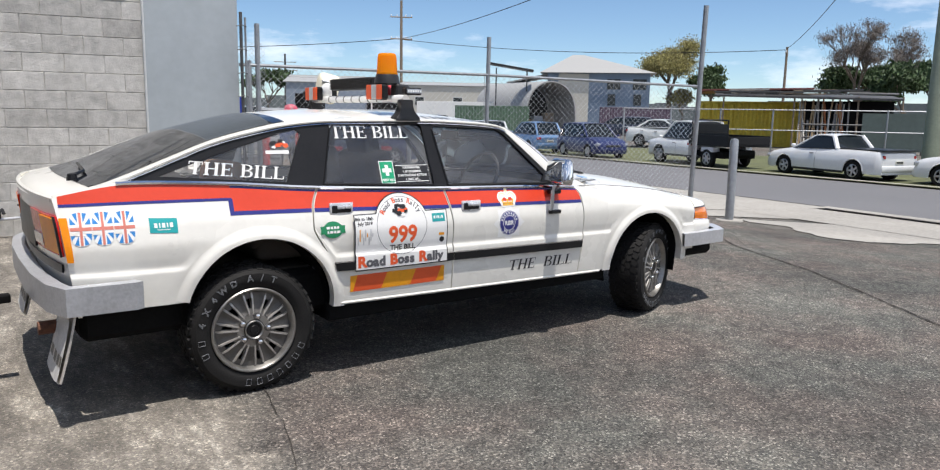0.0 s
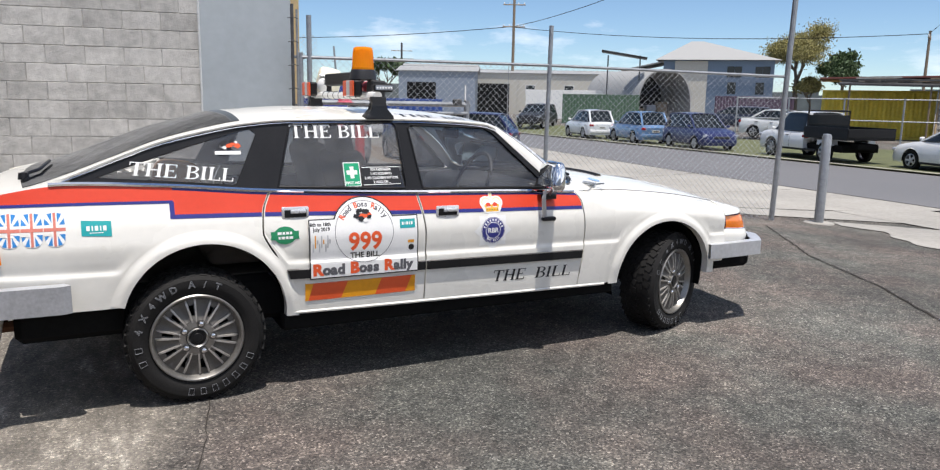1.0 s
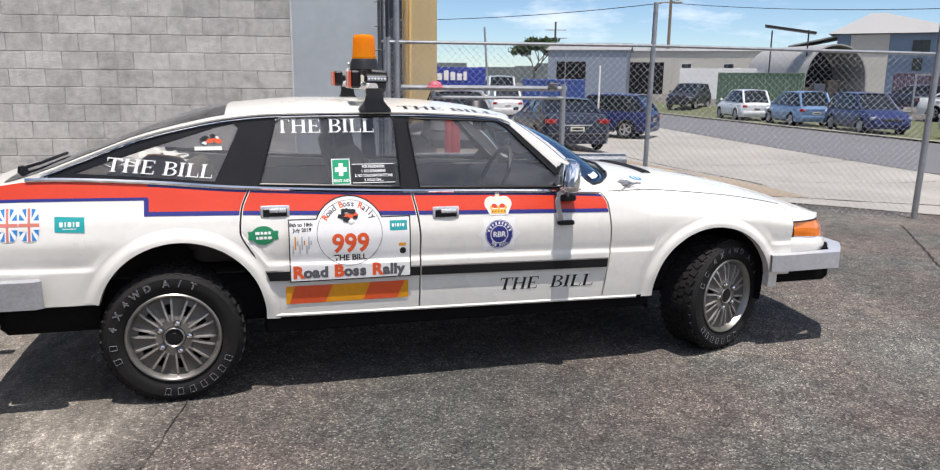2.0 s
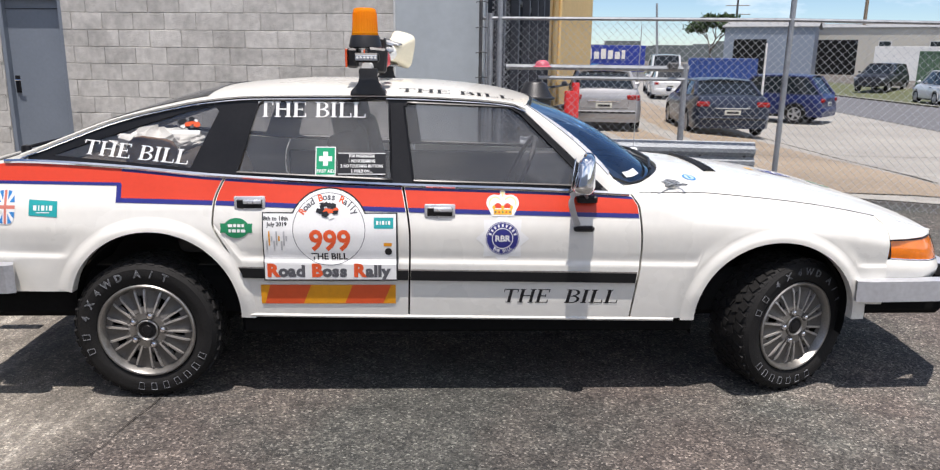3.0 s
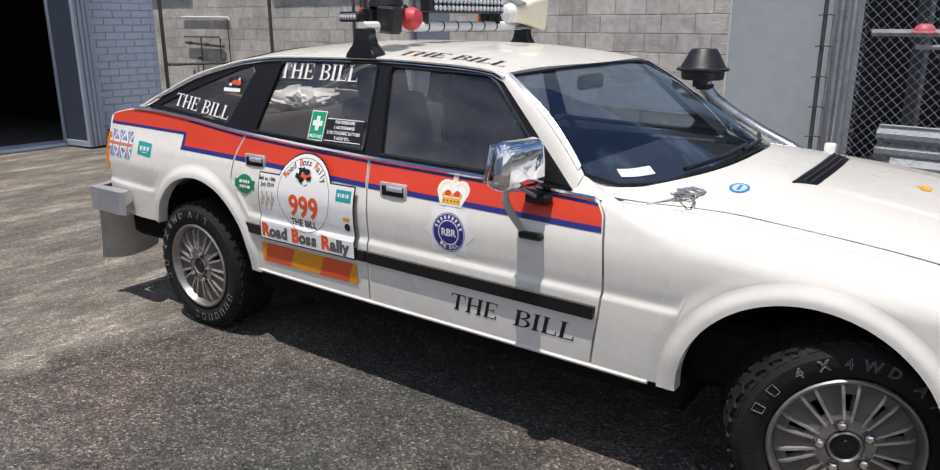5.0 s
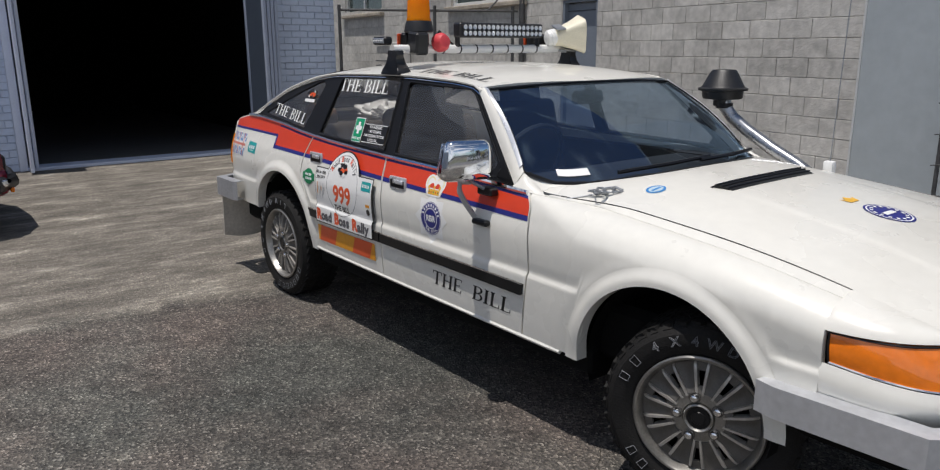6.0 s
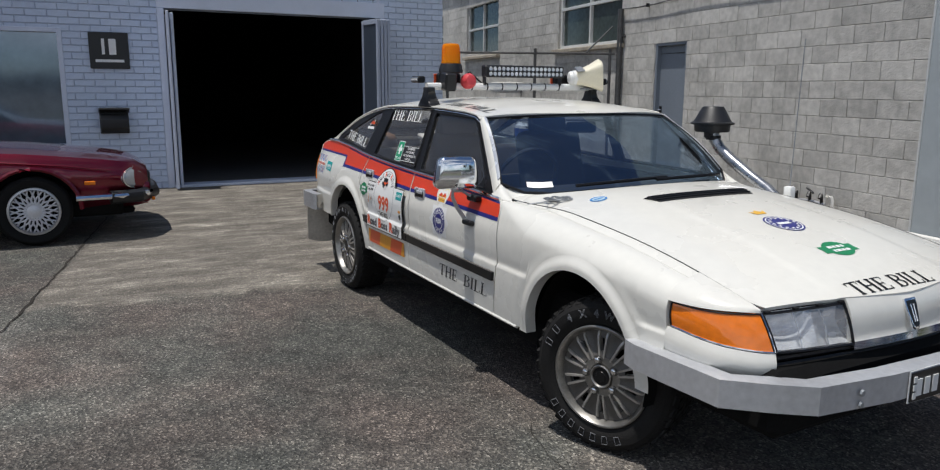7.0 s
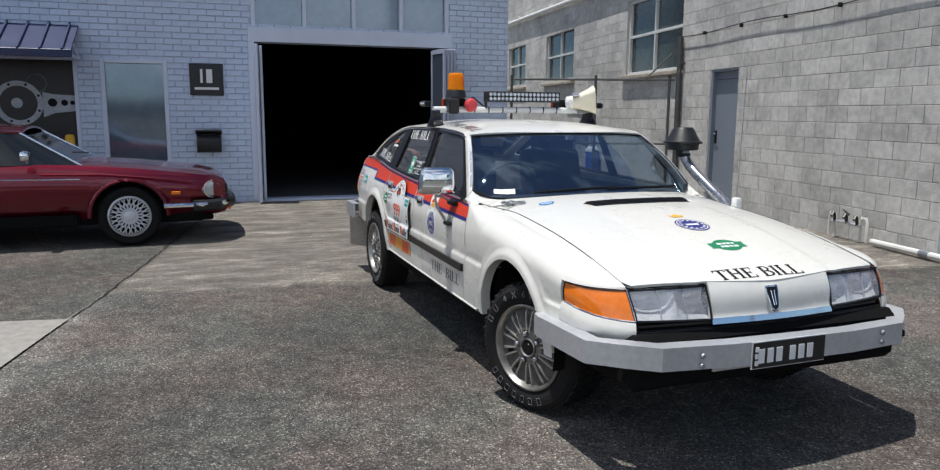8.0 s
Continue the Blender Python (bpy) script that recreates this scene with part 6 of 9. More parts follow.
def serif(text, x0, y0, width, height, tilt=0.0, slant=0.0, gap=0.36):
    """Outlines of a text, word by word."""
    adv = sum((serif_letter(c)[1] if c != " " else gap) for c in text)
    k, x, out = width / adv, 0.0, [[]]
    ct, st = math.cos(radians(tilt)), math.sin(radians(tilt))
    for c in text:
        if c == " ":
            out.append([])
            x += gap
            continue
        outl, a = serif_letter(c)
        for o in outl:
            pts = [((x + px) * k + slant * py * height, py * height) for px, py in o]
            out[-1].append([(x0 + ct * a_ - st * b_, y0 + st * a_ + ct * b_) for a_, b_ in pts])
        x += a
    return out


def lettering(name, words, material, place, off, label):
    """Each word one mesh: every stroke a hair above the last so that none share a plane."""
    for outlines in words:
        bm = bmesh.new()
        for i, o in enumerate(outlines):
            b2 = flatfill(o, [], lambda a, b: place(a, b, off + 0.00006 * (i % 7)), 0.03)
            me = bpy.data.meshes.new("stroke")
            b2.to_mesh(me)
            b2.free()
            bm.from_mesh(me)
            bpy.data.meshes.remove(me)
        part(name, bm, material, rover, label, 0)


def plain_text(text, size, bold=0.03):
    """Outline mesh of built-in letters: vertices and faces in the plane."""
    cu = bpy.data.curves.new("txt", "FONT")
    cu.body, cu.size, cu.align_x = text, size, "CENTER"
    cu.offset = bold * size
    cu.resolution_u = 3
    ob = bpy.data.objects.new("txt", cu)
    scene.collection.objects.link(ob)
    bpy.context.view_layer.update()
    me = bpy.data.meshes.new_from_object(ob.evaluated_get(bpy.context.evaluated_depsgraph_get()))
    bpy.data.objects.remove(ob)
    return me


def text_on(name, text, size, cx, cy, material, place, off, label, parent=None, rot=0.0, sx=1.0, bold=0.03):
    me = plain_text(text, size, bold)
    c, s = math.cos(radians(rot)), math.sin(radians(rot))
    for v in me.vertices:
        x, y = v.co.x * sx, v.co.y
        v.co = place(cx + c * x - s * y, cy + s * x + c * y, off)
    me.name = name
    return link(name, me, material, parent or rover, label)


# rally plate on the rear door
decal("plate_edge", rect(0.510, 0.520, 1.062, 0.806), BLACKV, on_side, 0.0175, "black edge")
decal("plate_edge", disc(0.782, 0.740, 0.164), BLACKV, on_side, 0.0177)
decal("rally_plate", rect(0.515, 0.526, 1.056, 0.801), WHITE, on_side, 0.0185, "white rally plate")
decal("plate_disc", disc(0.782, 0.740, 0.158), WHITE, on_side, 0.0190, "white round plate top")
ro, ri = ringband(0.146, 0.1485, 0.782, 0.735)
part("plate_ring", flatfill(ro, [ri], lambda a, b: on_side(a, b, 0.0193), 0.03), GREYV, rover, "", 0)
text_on("number", "999", 0.118, 0.785, 0.652, ORANGE, on_side, 0.0196, "orange-red 999", None, 0, 0.96)
text_on("small_lettering", "THE BILL", 0.038, 0.782, 0.612, BLACKV, on_side, 0.0235, "small black THE BILL")
arcw = "Road Boss Rally"
for i, ch in enumerate(arcw):
    if ch == " ":
        continue
    a = radians(146 - i * 112 / (len(arcw) - 1))
    text_on("arched_letter", ch, 0.036, 0.782 + 0.118 * math.cos(a), 0.737 + 0.118 * math.sin(a), ORANGE if ch in "RB" else GREYV, on_side, 0.0196, "", None, math.degrees(a) - 90)
x = 0.522
for word in ("Road", "Boss", "Rally"):
    for j, ch in enumerate(word):
        wch = {"R": 0.050, "B": 0.047, "o": 0.036, "a": 0.034, "d": 0.037, "s": 0.032, "l": 0.016, "y": 0.034}[ch]
        text_on("plate_letter", ch, 0.074 if j == 0 else 0.066, x + wch / 2, 0.540, ORANGE if j == 0 else GREYV, on_side, 0.0196, "", None, 0, 1.06, 0.055)
        x += wch + 0.0005
    x += 0.024
def emblem(name, cx, cy, w, h, place, off, seed):
    """A small busy picture: dark, white and red shards in a rough oval."""
    rng = random.Random(seed)
    for k in range(22):
        a, q = rng.uniform(0, 6.28), math.sqrt(rng.random())
        x, y = cx + w * q * math.cos(a) * 0.8, cy + h * q * math.sin(a) * 0.8
        m = (BLACKV, WHITE, BLACKV, GREYV)[k % 4] if k < 14 else (ORANGE if x > cx - 0.2 * w and y < cy + 0.3 * h else BLACKV)
        n_ = rng.choice((3, 4, 5))
        ph, e = rng.uniform(0, 6.28), rng.uniform(0.55, 1.0)
        poly = [(x + w * 0.36 * e * math.cos(ph + 6.283 * i / n_), y + h * 0.42 * e * math.sin(ph + 6.283 * i / n_)) for i in range(n_)]
        decal(name, poly, m, place, off + 0.00022 * k, "busy dark, white and red emblem" if k == 0 else "")


emblem("plate_emblem", 0.780, 0.818, 0.056, 0.038, on_side, 0.0194, 7)
decal("plate_patch", rect(0.965, 0.742, 1.045, 0.786), TEAL, on_side, 0.0194, "teal patch")
for k, wd in enumerate((0.009, 0.004, 0.009, 0.004, 0.009)):
    x = (0.975, 0.9895, 0.999, 1.0135, 1.023)[k]
    decal("plate_bar", rect(x, 0.758, x + wd, 0.773), WHITE, on_side, 0.0198)
decal("plate_patch", rect(1.005, 0.668, 1.038, 0.682), AMBERV, on_side, 0.0194)
decal("plate_patch", disc(1.024, 0.645, 0.015), BLACKV, on_side, 0.0194)
text_on("date_lettering", "8th to 18th", 0.022, 0.566, 0.774, BLACKV, on_side, 0.0194, "small black date")
text_on("date_lettering", "July 2019", 0.022, 0.570, 0.751, BLACKV, on_side, 0.0194, "small black date")
for k in range(9):
    decal("map_line", rect(0.525 + 0.010 * k, 0.650 + 0.02 * (k % 3), 0.531 + 0.010 * k, 0.690 + 0.02 * ((k * 2) % 3)), AMBERV if k % 4 == 1 else ALU, on_side, 0.0194)
# reflective chevron strip
seq = [(0.490, 0.505, 0.490, 0.530, AMBERV), (0.505, 0.665, 0.530, 0.700, ORANGE), (0.665, 0.838, 0.700, 0.873, AMBERV), (0.838, 0.998, 0.873, 1.033, ORANGE), (0.998, 1.051, 1.033, 1.051, AMBERV)]
for b0, b1, t0, t1, m in seq:
    decal("chevron", [(b0, 0.414), (b1, 0.414), (t1, 0.498), (t0, 0.498)], m, on_side, 0.003, "red and amber reflective strip")
lettering("side_lettering", serif("THE", 1.497, 0.417, 0.205, 0.061, -0.6, 0.22) + serif("BILL", 1.765, 0.414, 0.235, 0.061, -0.6, 0.22), BLACKV, on_side, 0.0011, "black serif THE BILL")
lettering("window_lettering", serif("THE BILL", 0.475, 1.178, 0.455, 0.062), WHITE, on_glass, 0.0005, "white serif THE BILL")
lettering("window_lettering", serif("THE BILL", -0.245, 1.024, 0.445, 0.058, -5.0, 0.15), WHITE, on_glass, 0.0005, "white serif THE BILL")
decal("window_sticker", rect(0.125, 1.106, 0.240, 1.122), WHITE, on_glass, 0.0, "white strip sticker with emblem")
emblem("sticker_emblem", 0.190, 1.148, 0.046, 0.030, on_glass, 0.0, 12)
decal("first_aid_sign", rect(0.718, 0.945, 0.802, 1.060), WHITE, on_glass, 0.0, "green and white first aid sign")
decal("first_aid_field", rect(0.722, 0.949, 0.798, 1.056), mat("first_aid_green", (0.0, 0.30, 0.14), 0.4), on_glass, 0.0006)
for q in (rect(0.733, 1.002, 0.787, 1.022), rect(0.750, 0.984, 0.770, 1.040)):
    decal("cross", q, WHITE, on_glass, 0.0010 if q[0][0] < 0.74 else 0.0013)
text_on("sign_lettering", "FIRST AID", 0.017, 0.760, 0.957, WHITE, on_glass, 0.0012, "white FIRST AID")
decal("notice", rect(0.810, 0.948, 1.010, 1.038), BLACKV, on_glass, 0.0, "black notice with white lettering")
for k, line in enumerate(("FOR PASSENGERS", "1. NO SCREAMING", "2. NO TOUCHING BUTTONS", "3. HOLD ON ...")):
    text_on("notice_lettering", line, 0.0165, 0.910, 1.018 - k * 0.020, WHITE, on_glass, 0.001, "", None, 0, 0.82)
for q in (rect(0.812, 0.950, 1.008, 0.953), rect(0.812, 1.033, 1.008, 1.036)):
    decal("notice_rule", q, WHITE, on_glass, 0.001)
# tail flags, teal patch, green badge
for cx in (-0.700, -0.618, -0.535):
    oval = [(cx + 0.0405 * math.copysign(abs(math.cos(a)) ** 0.7, math.cos(a)), 0.815 + 0.070 * math.copysign(abs(math.sin(a)) ** 0.7, math.sin(a))) for a in [2 * math.pi * i / 36 for i in range(36)]]
    decal("flag_oval", oval, WHITE, on_side, 0.002, "rounded flag sticker in red, white and blue")
    for sx in (-1, 1):
        for sy in (-1, 1):
            decal("flag_field", [(cx + sx * 0.010, 0.815 + sy * 0.026), (cx + sx * 0.010, 0.815 + sy * 0.066), (cx + sx * 0.027, 0.815 + sy * 0.062)], SKYB, on_side, 0.0026)
            decal("flag_field", [(cx + sx * 0.016, 0.815 + sy * 0.019), (cx + sx * 0.0385, 0.815 + sy * 0.019), (cx + sx * 0.036, 0.815 + sy * 0.046)], SKYB, on_side, 0.0026)
    decal("flag_cross", rect(cx - 0.040, 0.808, cx + 0.040, 0.822), mat("pale_red_vinyl", (0.62, 0.20, 0.15), 0.4, var=0.1), on_side, 0.0028)
    decal("flag_cross", rect(cx - 0.005, 0.748, cx + 0.005, 0.882), mat("pale_red_vinyl", (0.62, 0.20, 0.15), 0.4, var=0.1), on_side, 0.0032)
    decal("flag_notch", rect(cx - 0.041, 0.790, cx - 0.012, 0.802), PAINT, on_side, 0.0036)
decal("teal_sticker", [(-0.438, 0.783), (-0.323, 0.777), (-0.323, 0.840), (-0.438, 0.846)], TEAL, on_side, 0.002, "teal rectangular sticker")
for k, wd in enumerate((0.013, 0.005, 0.013, 0.005, 0.013)):
    x = (-0.419, -0.399, -0.387, -0.367, -0.355)[k]
    decal("teal_bar", rect(x, 0.803, x + wd, 0.823), WHITE, on_side, 0.0026)
decal("teal_bar", rect(-0.408, 0.793, -0.354, 0.796), WHITE, on_side, 0.0026)
badge(0.402, 0.738, 0.052, 0.041, 0.066, on_side)
# crest on the front door
star = []
for k in range(16):
    r = 0.112 if k % 2 == 0 else 0.082
    star.append((1.497 + r * math.sin(2 * math.pi * k / 16), 0.697 + r * math.cos(2 * math.pi * k / 16)))
decal("crest_star", star, WHITE, on_side, 0.0009, "white eight-pointed star sticker")
decal("crest_disc", disc(1.497, 0.697, 0.070), BLUE, on_side, 0.0015, "navy round crest")
ro, ri = ringband(0.041, 0.0445, 1.497, 0.697)
part("crest_ring", flatfill(ro, [ri], lambda a, b: on_side(a, b, 0.0020), 0.03), WHITE, rover, "", 0)
ro, ri = ringband(0.0655, 0.0675, 1.497, 0.697)
part("crest_ring", flatfill(ro, [ri], lambda a, b: on_side(a, b, 0.0020), 0.03), WHITE, rover, "", 0)
text_on("crest_lettering", "RBR", 0.036, 1.497, 0.685, WHITE, on_side, 0.0021, "white RBR")
for k in range(9):
    a = radians(160 - 17.5 * k)
    decal("crest_bar", [(1.497 + rr * math.cos(a + d), 0.697 + rr * math.sin(a + d)) for rr, d in ((0.049, -0.07), (0.061, -0.07), (0.061, 0.07), (0.049, 0.07))], WHITE, on_side, 0.0021)
for i, ch in enumerate("THE BILL"):
    if ch != " ":
        a = radians(232 + i * 11)
        text_on("crest_letter", ch, 0.018, 1.497 + 0.060 * math.cos(a), 0.697 + 0.060 * math.sin(a), WHITE, on_side, 0.0021, "", None, math.degrees(a) + 90)
PALEG = mat("pale_gold_vinyl", (0.80, 0.70, 0.36), 0.4, var=0.1)
crown = [(1.452, 0.789)] + arc(1.464, 0.842, 0.035, 0.033, 222, 66) + [(1.489, 0.876), (1.485, 0.884), (1.490, 0.893), (1.504, 0.893), (1.509, 0.884), (1.505, 0.876)] + arc(1.530, 0.842, 0.035, 0.033, 114, -42) + [(1.542, 0.789)]
decal("crown", crown, WHITE, on_side, 0.0024, "white and gold crown sticker")
for cx, a0, a1 in ((1.466, 205, 30), (1.528, -25, 150)):
    decal("crown_arch", arc(cx, 0.842, 0.027, 0.026, a0, a1) + arc(cx, 0.842, 0.021, 0.020, a1, a0), PALEG, on_side, 0.003, "pale gold arch")
decal("crown_cross", rect(1.493, 0.866, 1.501, 0.890), PALEG, on_side, 0.003)
decal("crown_cross", rect(1.4885, 0.879, 1.5055, 0.885), PALEG, on_side, 0.0034)
for cx in (1.477, 1.517):
    decal("crown_cap", arc(cx, 0.822, 0.017, 0.020, 0, 180), RED, on_side, 0.003, "red cap")
for cx in (1.460, 1.497, 1.534):
    decal("crown_fleuron", disc(cx, 0.825, 0.0065, 0.0085, 10), GOLD, on_side, 0.0036)
decal("crown_band", rect(1.459, 0.796, 1.535, 0.817), GOLD, on_side, 0.003)
for k in range(5):
    decal("crown_jewel", disc(1.467 + k * 0.015, 0.8065, 0.0038, 0.0038, 8), (GREYV, RED, GREEN, RED, GREYV)[k], on_side, 0.0036)


def on_roof(u, v, off=0.003):
    ue = min(u, 1.585)
    e = glass_v(ue, gut(ue)) + 0.004
    k = v / e
    return Vector((u, -v, gut(ue) + (rc(u) - gut(ue)) * (1 - abs(k) ** 2.6) + 0.004 + off))


lettering("roof_lettering", [[[(a, 1.04 - b) for a, b in o] for o in wd] for wd in serif("THE BILL", 1.06, 0.485, 0.50, 0.075, 0, 0)], BLACKV, on_roof, 0.002, "black serif THE BILL on the roof edge")


def on_bonnet(a, b, off=0.003):
    # read from the front: a runs to the car's left-hand side, b back from the nose
    u = 3.480 - b
    return Vector((u, a, bonnet_w(u, -a) + 0.002 + off))


lettering("bonnet_lettering", serif("THE BILL", -0.245, 0.0, 0.437, 0.066), BLACKV, on_bonnet, 0.002, "black serif THE BILL on the bonnet")
decal("bonnet_crest", disc(-0.010, 0.502, 0.080, 0.080), BLUE, on_bonnet, 0.002, "navy round crest")
ro, ri = ringband(0.068, 0.073, -0.010, 0.502)
part("crest_ring", flatfill(ro, [ri], lambda a, b: on_bonnet(a, b, 0.0026), 0.03), WHITE, rover, "", 0)
decal("crest_bar", rect(-0.045, 0.492, 0.025, 0.512), WHITE, on_bonnet, 0.0030)
for k in range(14):
    a = 2 * math.pi * k / 14
    decal("crest_bar", [(-0.010 + rr * math.cos(a + d), 0.502 + rr * math.sin(a + d)) for rr, d in ((0.050, -0.10), (0.061, -0.10), (0.061, 0.10), (0.050, 0.10))], WHITE, on_bonnet, 0.0030)
decal("bonnet_crown", [(-0.032, 0.618), (0.026, 0.618), (0.040, 0.655), (0.018, 0.642), (-0.003, 0.665), (-0.024, 0.642), (-0.046, 0.655)], GOLD, on_bonnet, 0.002, "small gold crown sticker")
badge(-0.005, 0.26, 0.070, 0.052, 0.092, on_bonnet)
decal("blue_oval_sticker", disc(-0.465, 1.102, 0.042, 0.030), SKYB, on_bonnet, 0.002, "small blue oval sticker with pale centre")
decal("oval_centre", disc(-0.465, 1.102, 0.033, 0.021), mat("pale_blue_vinyl", (0.45, 0.58, 0.66), 0.4, var=0.2, scale=40), on_bonnet, 0.0026)
decal("oval_bar", rect(-0.488, 1.097, -0.442, 1.107), SKYB, on_bonnet, 0.0030)
bm = bmesh.new()
rng = random.Random(4)
pts = [Vector((2.17, -0.70, 0.868))]
for k in range(40):
    a = k * 0.9
    pts.append(Vector((2.265 + 0.05 * math.cos(a) * (0.4 + 0.6 * rng.random()), -0.60 + 0.085 * math.sin(a * 0.7) * (0.4 + 0.6 * rng.random()), 0.895 + 0.012 * rng.random())))
tube(pts, 0.003, 5, bm)
box((0.055, 0.02, 0.012), (2.25, -0.61, 0.893), 0.003, bm, (0, 0, 30))
part("bonnet_tie", bm, GALV, rover, "knotted wire bonnet tie")

# ---- door handles, mirrors ----
for sgn in (-1, 1):
    for cu, cw in ((0.457, 0.838), (1.236, 0.810)):
        y = sgn * (side_v(cu, cw) + 0.004)
        hd = part("door_handle", box((0.128, 0.014, 0.058), (cu, y, cw), 0.006, seg=2), BRIGHT, rover, "chrome-rimmed flush door handle")
        part("handle_recess", box((0.104, 0.008, 0.037), (cu, y + sgn * 0.006, cw - 0.002), 0.003), TRIM, hd, "black recess")
        part("handle_bar", box((0.074, 0.012, 0.018), (cu + 0.012, y + sgn * 0.010, cw + 0.007), 0.004, seg=2), BRIGHT, hd)
    part("mirror_sail", thick(flatfill([(1.79, 0.914), (1.925, 0.902), (1.838, 0.978)], [], lambda a, b: Vector((a, sgn * (glass_v(a, b) + 0.006), b))), 0.008), TRIM, rover, "black corner sail panel", 0)
    if sgn > 0:
        continue
    mir = box((0.086, 0.230, 0.150), (0, 0, 0), 0.035, None, None, 4)
    for v in mir.verts:
        k = (v.co.z + 0.075) / 0.150
        v.co.x = v.co.x * lerp(1.0, 0.55, k) + (0.020 * (1 - (v.co.y / 0.117) ** 2) if v.co.x > 0 else 0.0)
        v.co.y *= lerp(1.0, 0.80, k)
    ob = part("door_mirror", mir, CHROME, rover, "large chrome towing mirror")
    ob.matrix_basis = pose(1.815, sgn * 0.872, 0.985, 0, 6, 12 * sgn)
    bm = prism([(-0.100, -0.060), (0.100, -0.060), (0.082, 0.056), (-0.082, 0.056)], -0.0435, -0.0395, None, 0.001, "yz")
    part("mirror_glass", bm, mat("mirror_silver", (0.80, 0.82, 0.83), 0.02, 1.0, var=0.02), ob, "silvered mirror glass")
    ax, ay, az = (curve([(k / 4, q) for k, q in enumerate(c)]) for c in ((1.805, 1.768, 1.756, 1.768, 1.795), (0.842, 0.862, 0.862, 0.848, 0.816), (0.886, 0.884, 0.860, 0.815, 0.752)))
    part("mirror_arm", thick(sheet(lambda s, r: Vector((ax(s) + 0.022 * r, sgn * ay(s), az(s) + 0.012 * r)), 16, 1), 0.007), ALU, rover, "bent aluminium mirror arm")
    part("mirror_foot", box((0.085, 0.03, 0.022), (1.835, sgn * 0.815, 0.742), 0.006), TRIM, rover, "black mirror foot")
    part("mirror_foot", box((0.085, 0.04, 0.03), (1.846, sgn * 0.79, 0.862), 0.006), TRIM, rover)
    part("mirror_strut", tube([(1.846, sgn * 0.80, 0.868), (1.82, sgn * 0.86, 0.905)], 0.007, 6), GALV, rover)

# ---- roof rack with its lamps ----
part("roof_bar", tube([(0.93, -0.60, 1.385), (0.93, 0.60, 1.385)], 0.022, 10), WHITE, rover, "white roof rack bar")
for k in range(7):
    part("bar_band", tube([(0.93, -0.31 + k * 0.105, 1.385), (0.93, -0.302 + k * 0.105, 1.385)], 0.0235, 10), TRIM, rover)
for sgn in (-1, 1):
    ft = prism([(-0.076, 0), (0.076, 0), (0.072, 0.020), (0.056, 0.034), (0.036, 0.050), (0.032, 0.075), (0.040, 0.088), (0.038, 0.112), (-0.038, 0.112), (-0.040, 0.088), (-0.032, 0.075), (-0.036, 0.050), (-0.056, 0.034), (-0.072, 0.020)], -0.040, 0.040, None, 0.006)
    for v in ft.verts:
        v.co.y *= lerp(1.0, 0.52, min(1.0, max(0.0, v.co.z) / 0.085))
    ob = part("rack_foot", ft, PLASTIC, rover, "black plastic roof rack foot")
    ob.matrix_basis = pose(0.935, sgn * 0.585, 1.268)
    bl = part("rear_lamp_box", box((0.05, 0.15, 0.085), (0.86, sgn * 0.42, 1.42), 0.01), TRIM, rover, "rear-facing red work lamp")
    for yy, m in ((-0.058, ORANGE), (0.0, ALU), (0.058, ORANGE)):
        part("lamp_lens", box((0.008, 0.055, 0.078), (0.833, sgn * 0.42 + yy, 1.42), 0.003), m, bl)
    sl = part("side_lamp", box((0.105, 0.045, 0.038), (0.935, sgn * 0.655, 1.423), 0.008), TRIM, rover, "small side-facing LED lamp")
    part("lamp_lens", box((0.09, 0.006, 0.022), (0.935, sgn * 0.679, 1.423), 0.002), LAMPGLASS, sl)
    for k in range(6):
        part("led_cell", lathe([(0, 0.002), (0.004, 0.001), (0.0055, 0)], 8, None, pose(0.899 + 0.0145 * k, sgn * 0.6825, 1.423, -90 * sgn, 0, 0)), WHITE, sl)
bmt = box((0.085, 0.075, 0.105), (0.965, -0.475, 1.412), 0.010, None, (0, 5, 0))
part("beacon_mount", bmt, PLASTIC, rover, "black beacon bracket")
DOME = lens_mat("amber_beacon_plastic", (0.95, 0.36, 0.010), (1.0, 0.40, 0.012), 0.55)
bc = part("beacon_base", lathe([(0, 0.055), (0.060, 0.055), (0.064, 0.046), (0.072, 0.006), (0.064, 0), (0, 0)], 28, None, pose(0.91, -0.43, 1.462)), PLASTIC, rover, "black beacon base")
part("beacon_dome", lathe([(0.058, 0.0), (0.058, 0.010), (0.055, 0.014), (0.051, 0.094), (0.0485, 0.106), (0.043, 0.112), (0.034, 0.1145), (0, 0.116)], 40, None, pose(0.91, -0.43, 1.517)), DOME, bc, "amber rotating beacon dome")
part("beacon_bulb", lathe([(0.0, 0.10), (0.020, 0.095), (0.030, 0.06), (0.018, 0.02), (0.018, 0.0)], 16, None, pose(0.91, -0.43, 1.522)), CHROME, bc, "bright reflector inside the dome")
bm = bmesh.new()
for k in range(30):
    a = 2 * math.pi * k / 30
    tube([(0.91 + 0.0550 * math.cos(a), -0.43 + 0.0550 * math.sin(a), 1.533), (0.91 + 0.0512 * math.cos(a), -0.43 + 0.0512 * math.sin(a), 1.609)], 0.0011, 4, bm)
tagged(part("dome_ribs", bm, DOME, bc), kind="stuff")
rbm = lathe([(0, 0.05), (0.03, 0.043), (0.045, 0.02), (0.045, -0.01), (0.03, -0.03), (0, -0.035)], 20, None, pose(0.965, -0.345, 1.415, 0, 80, 0))
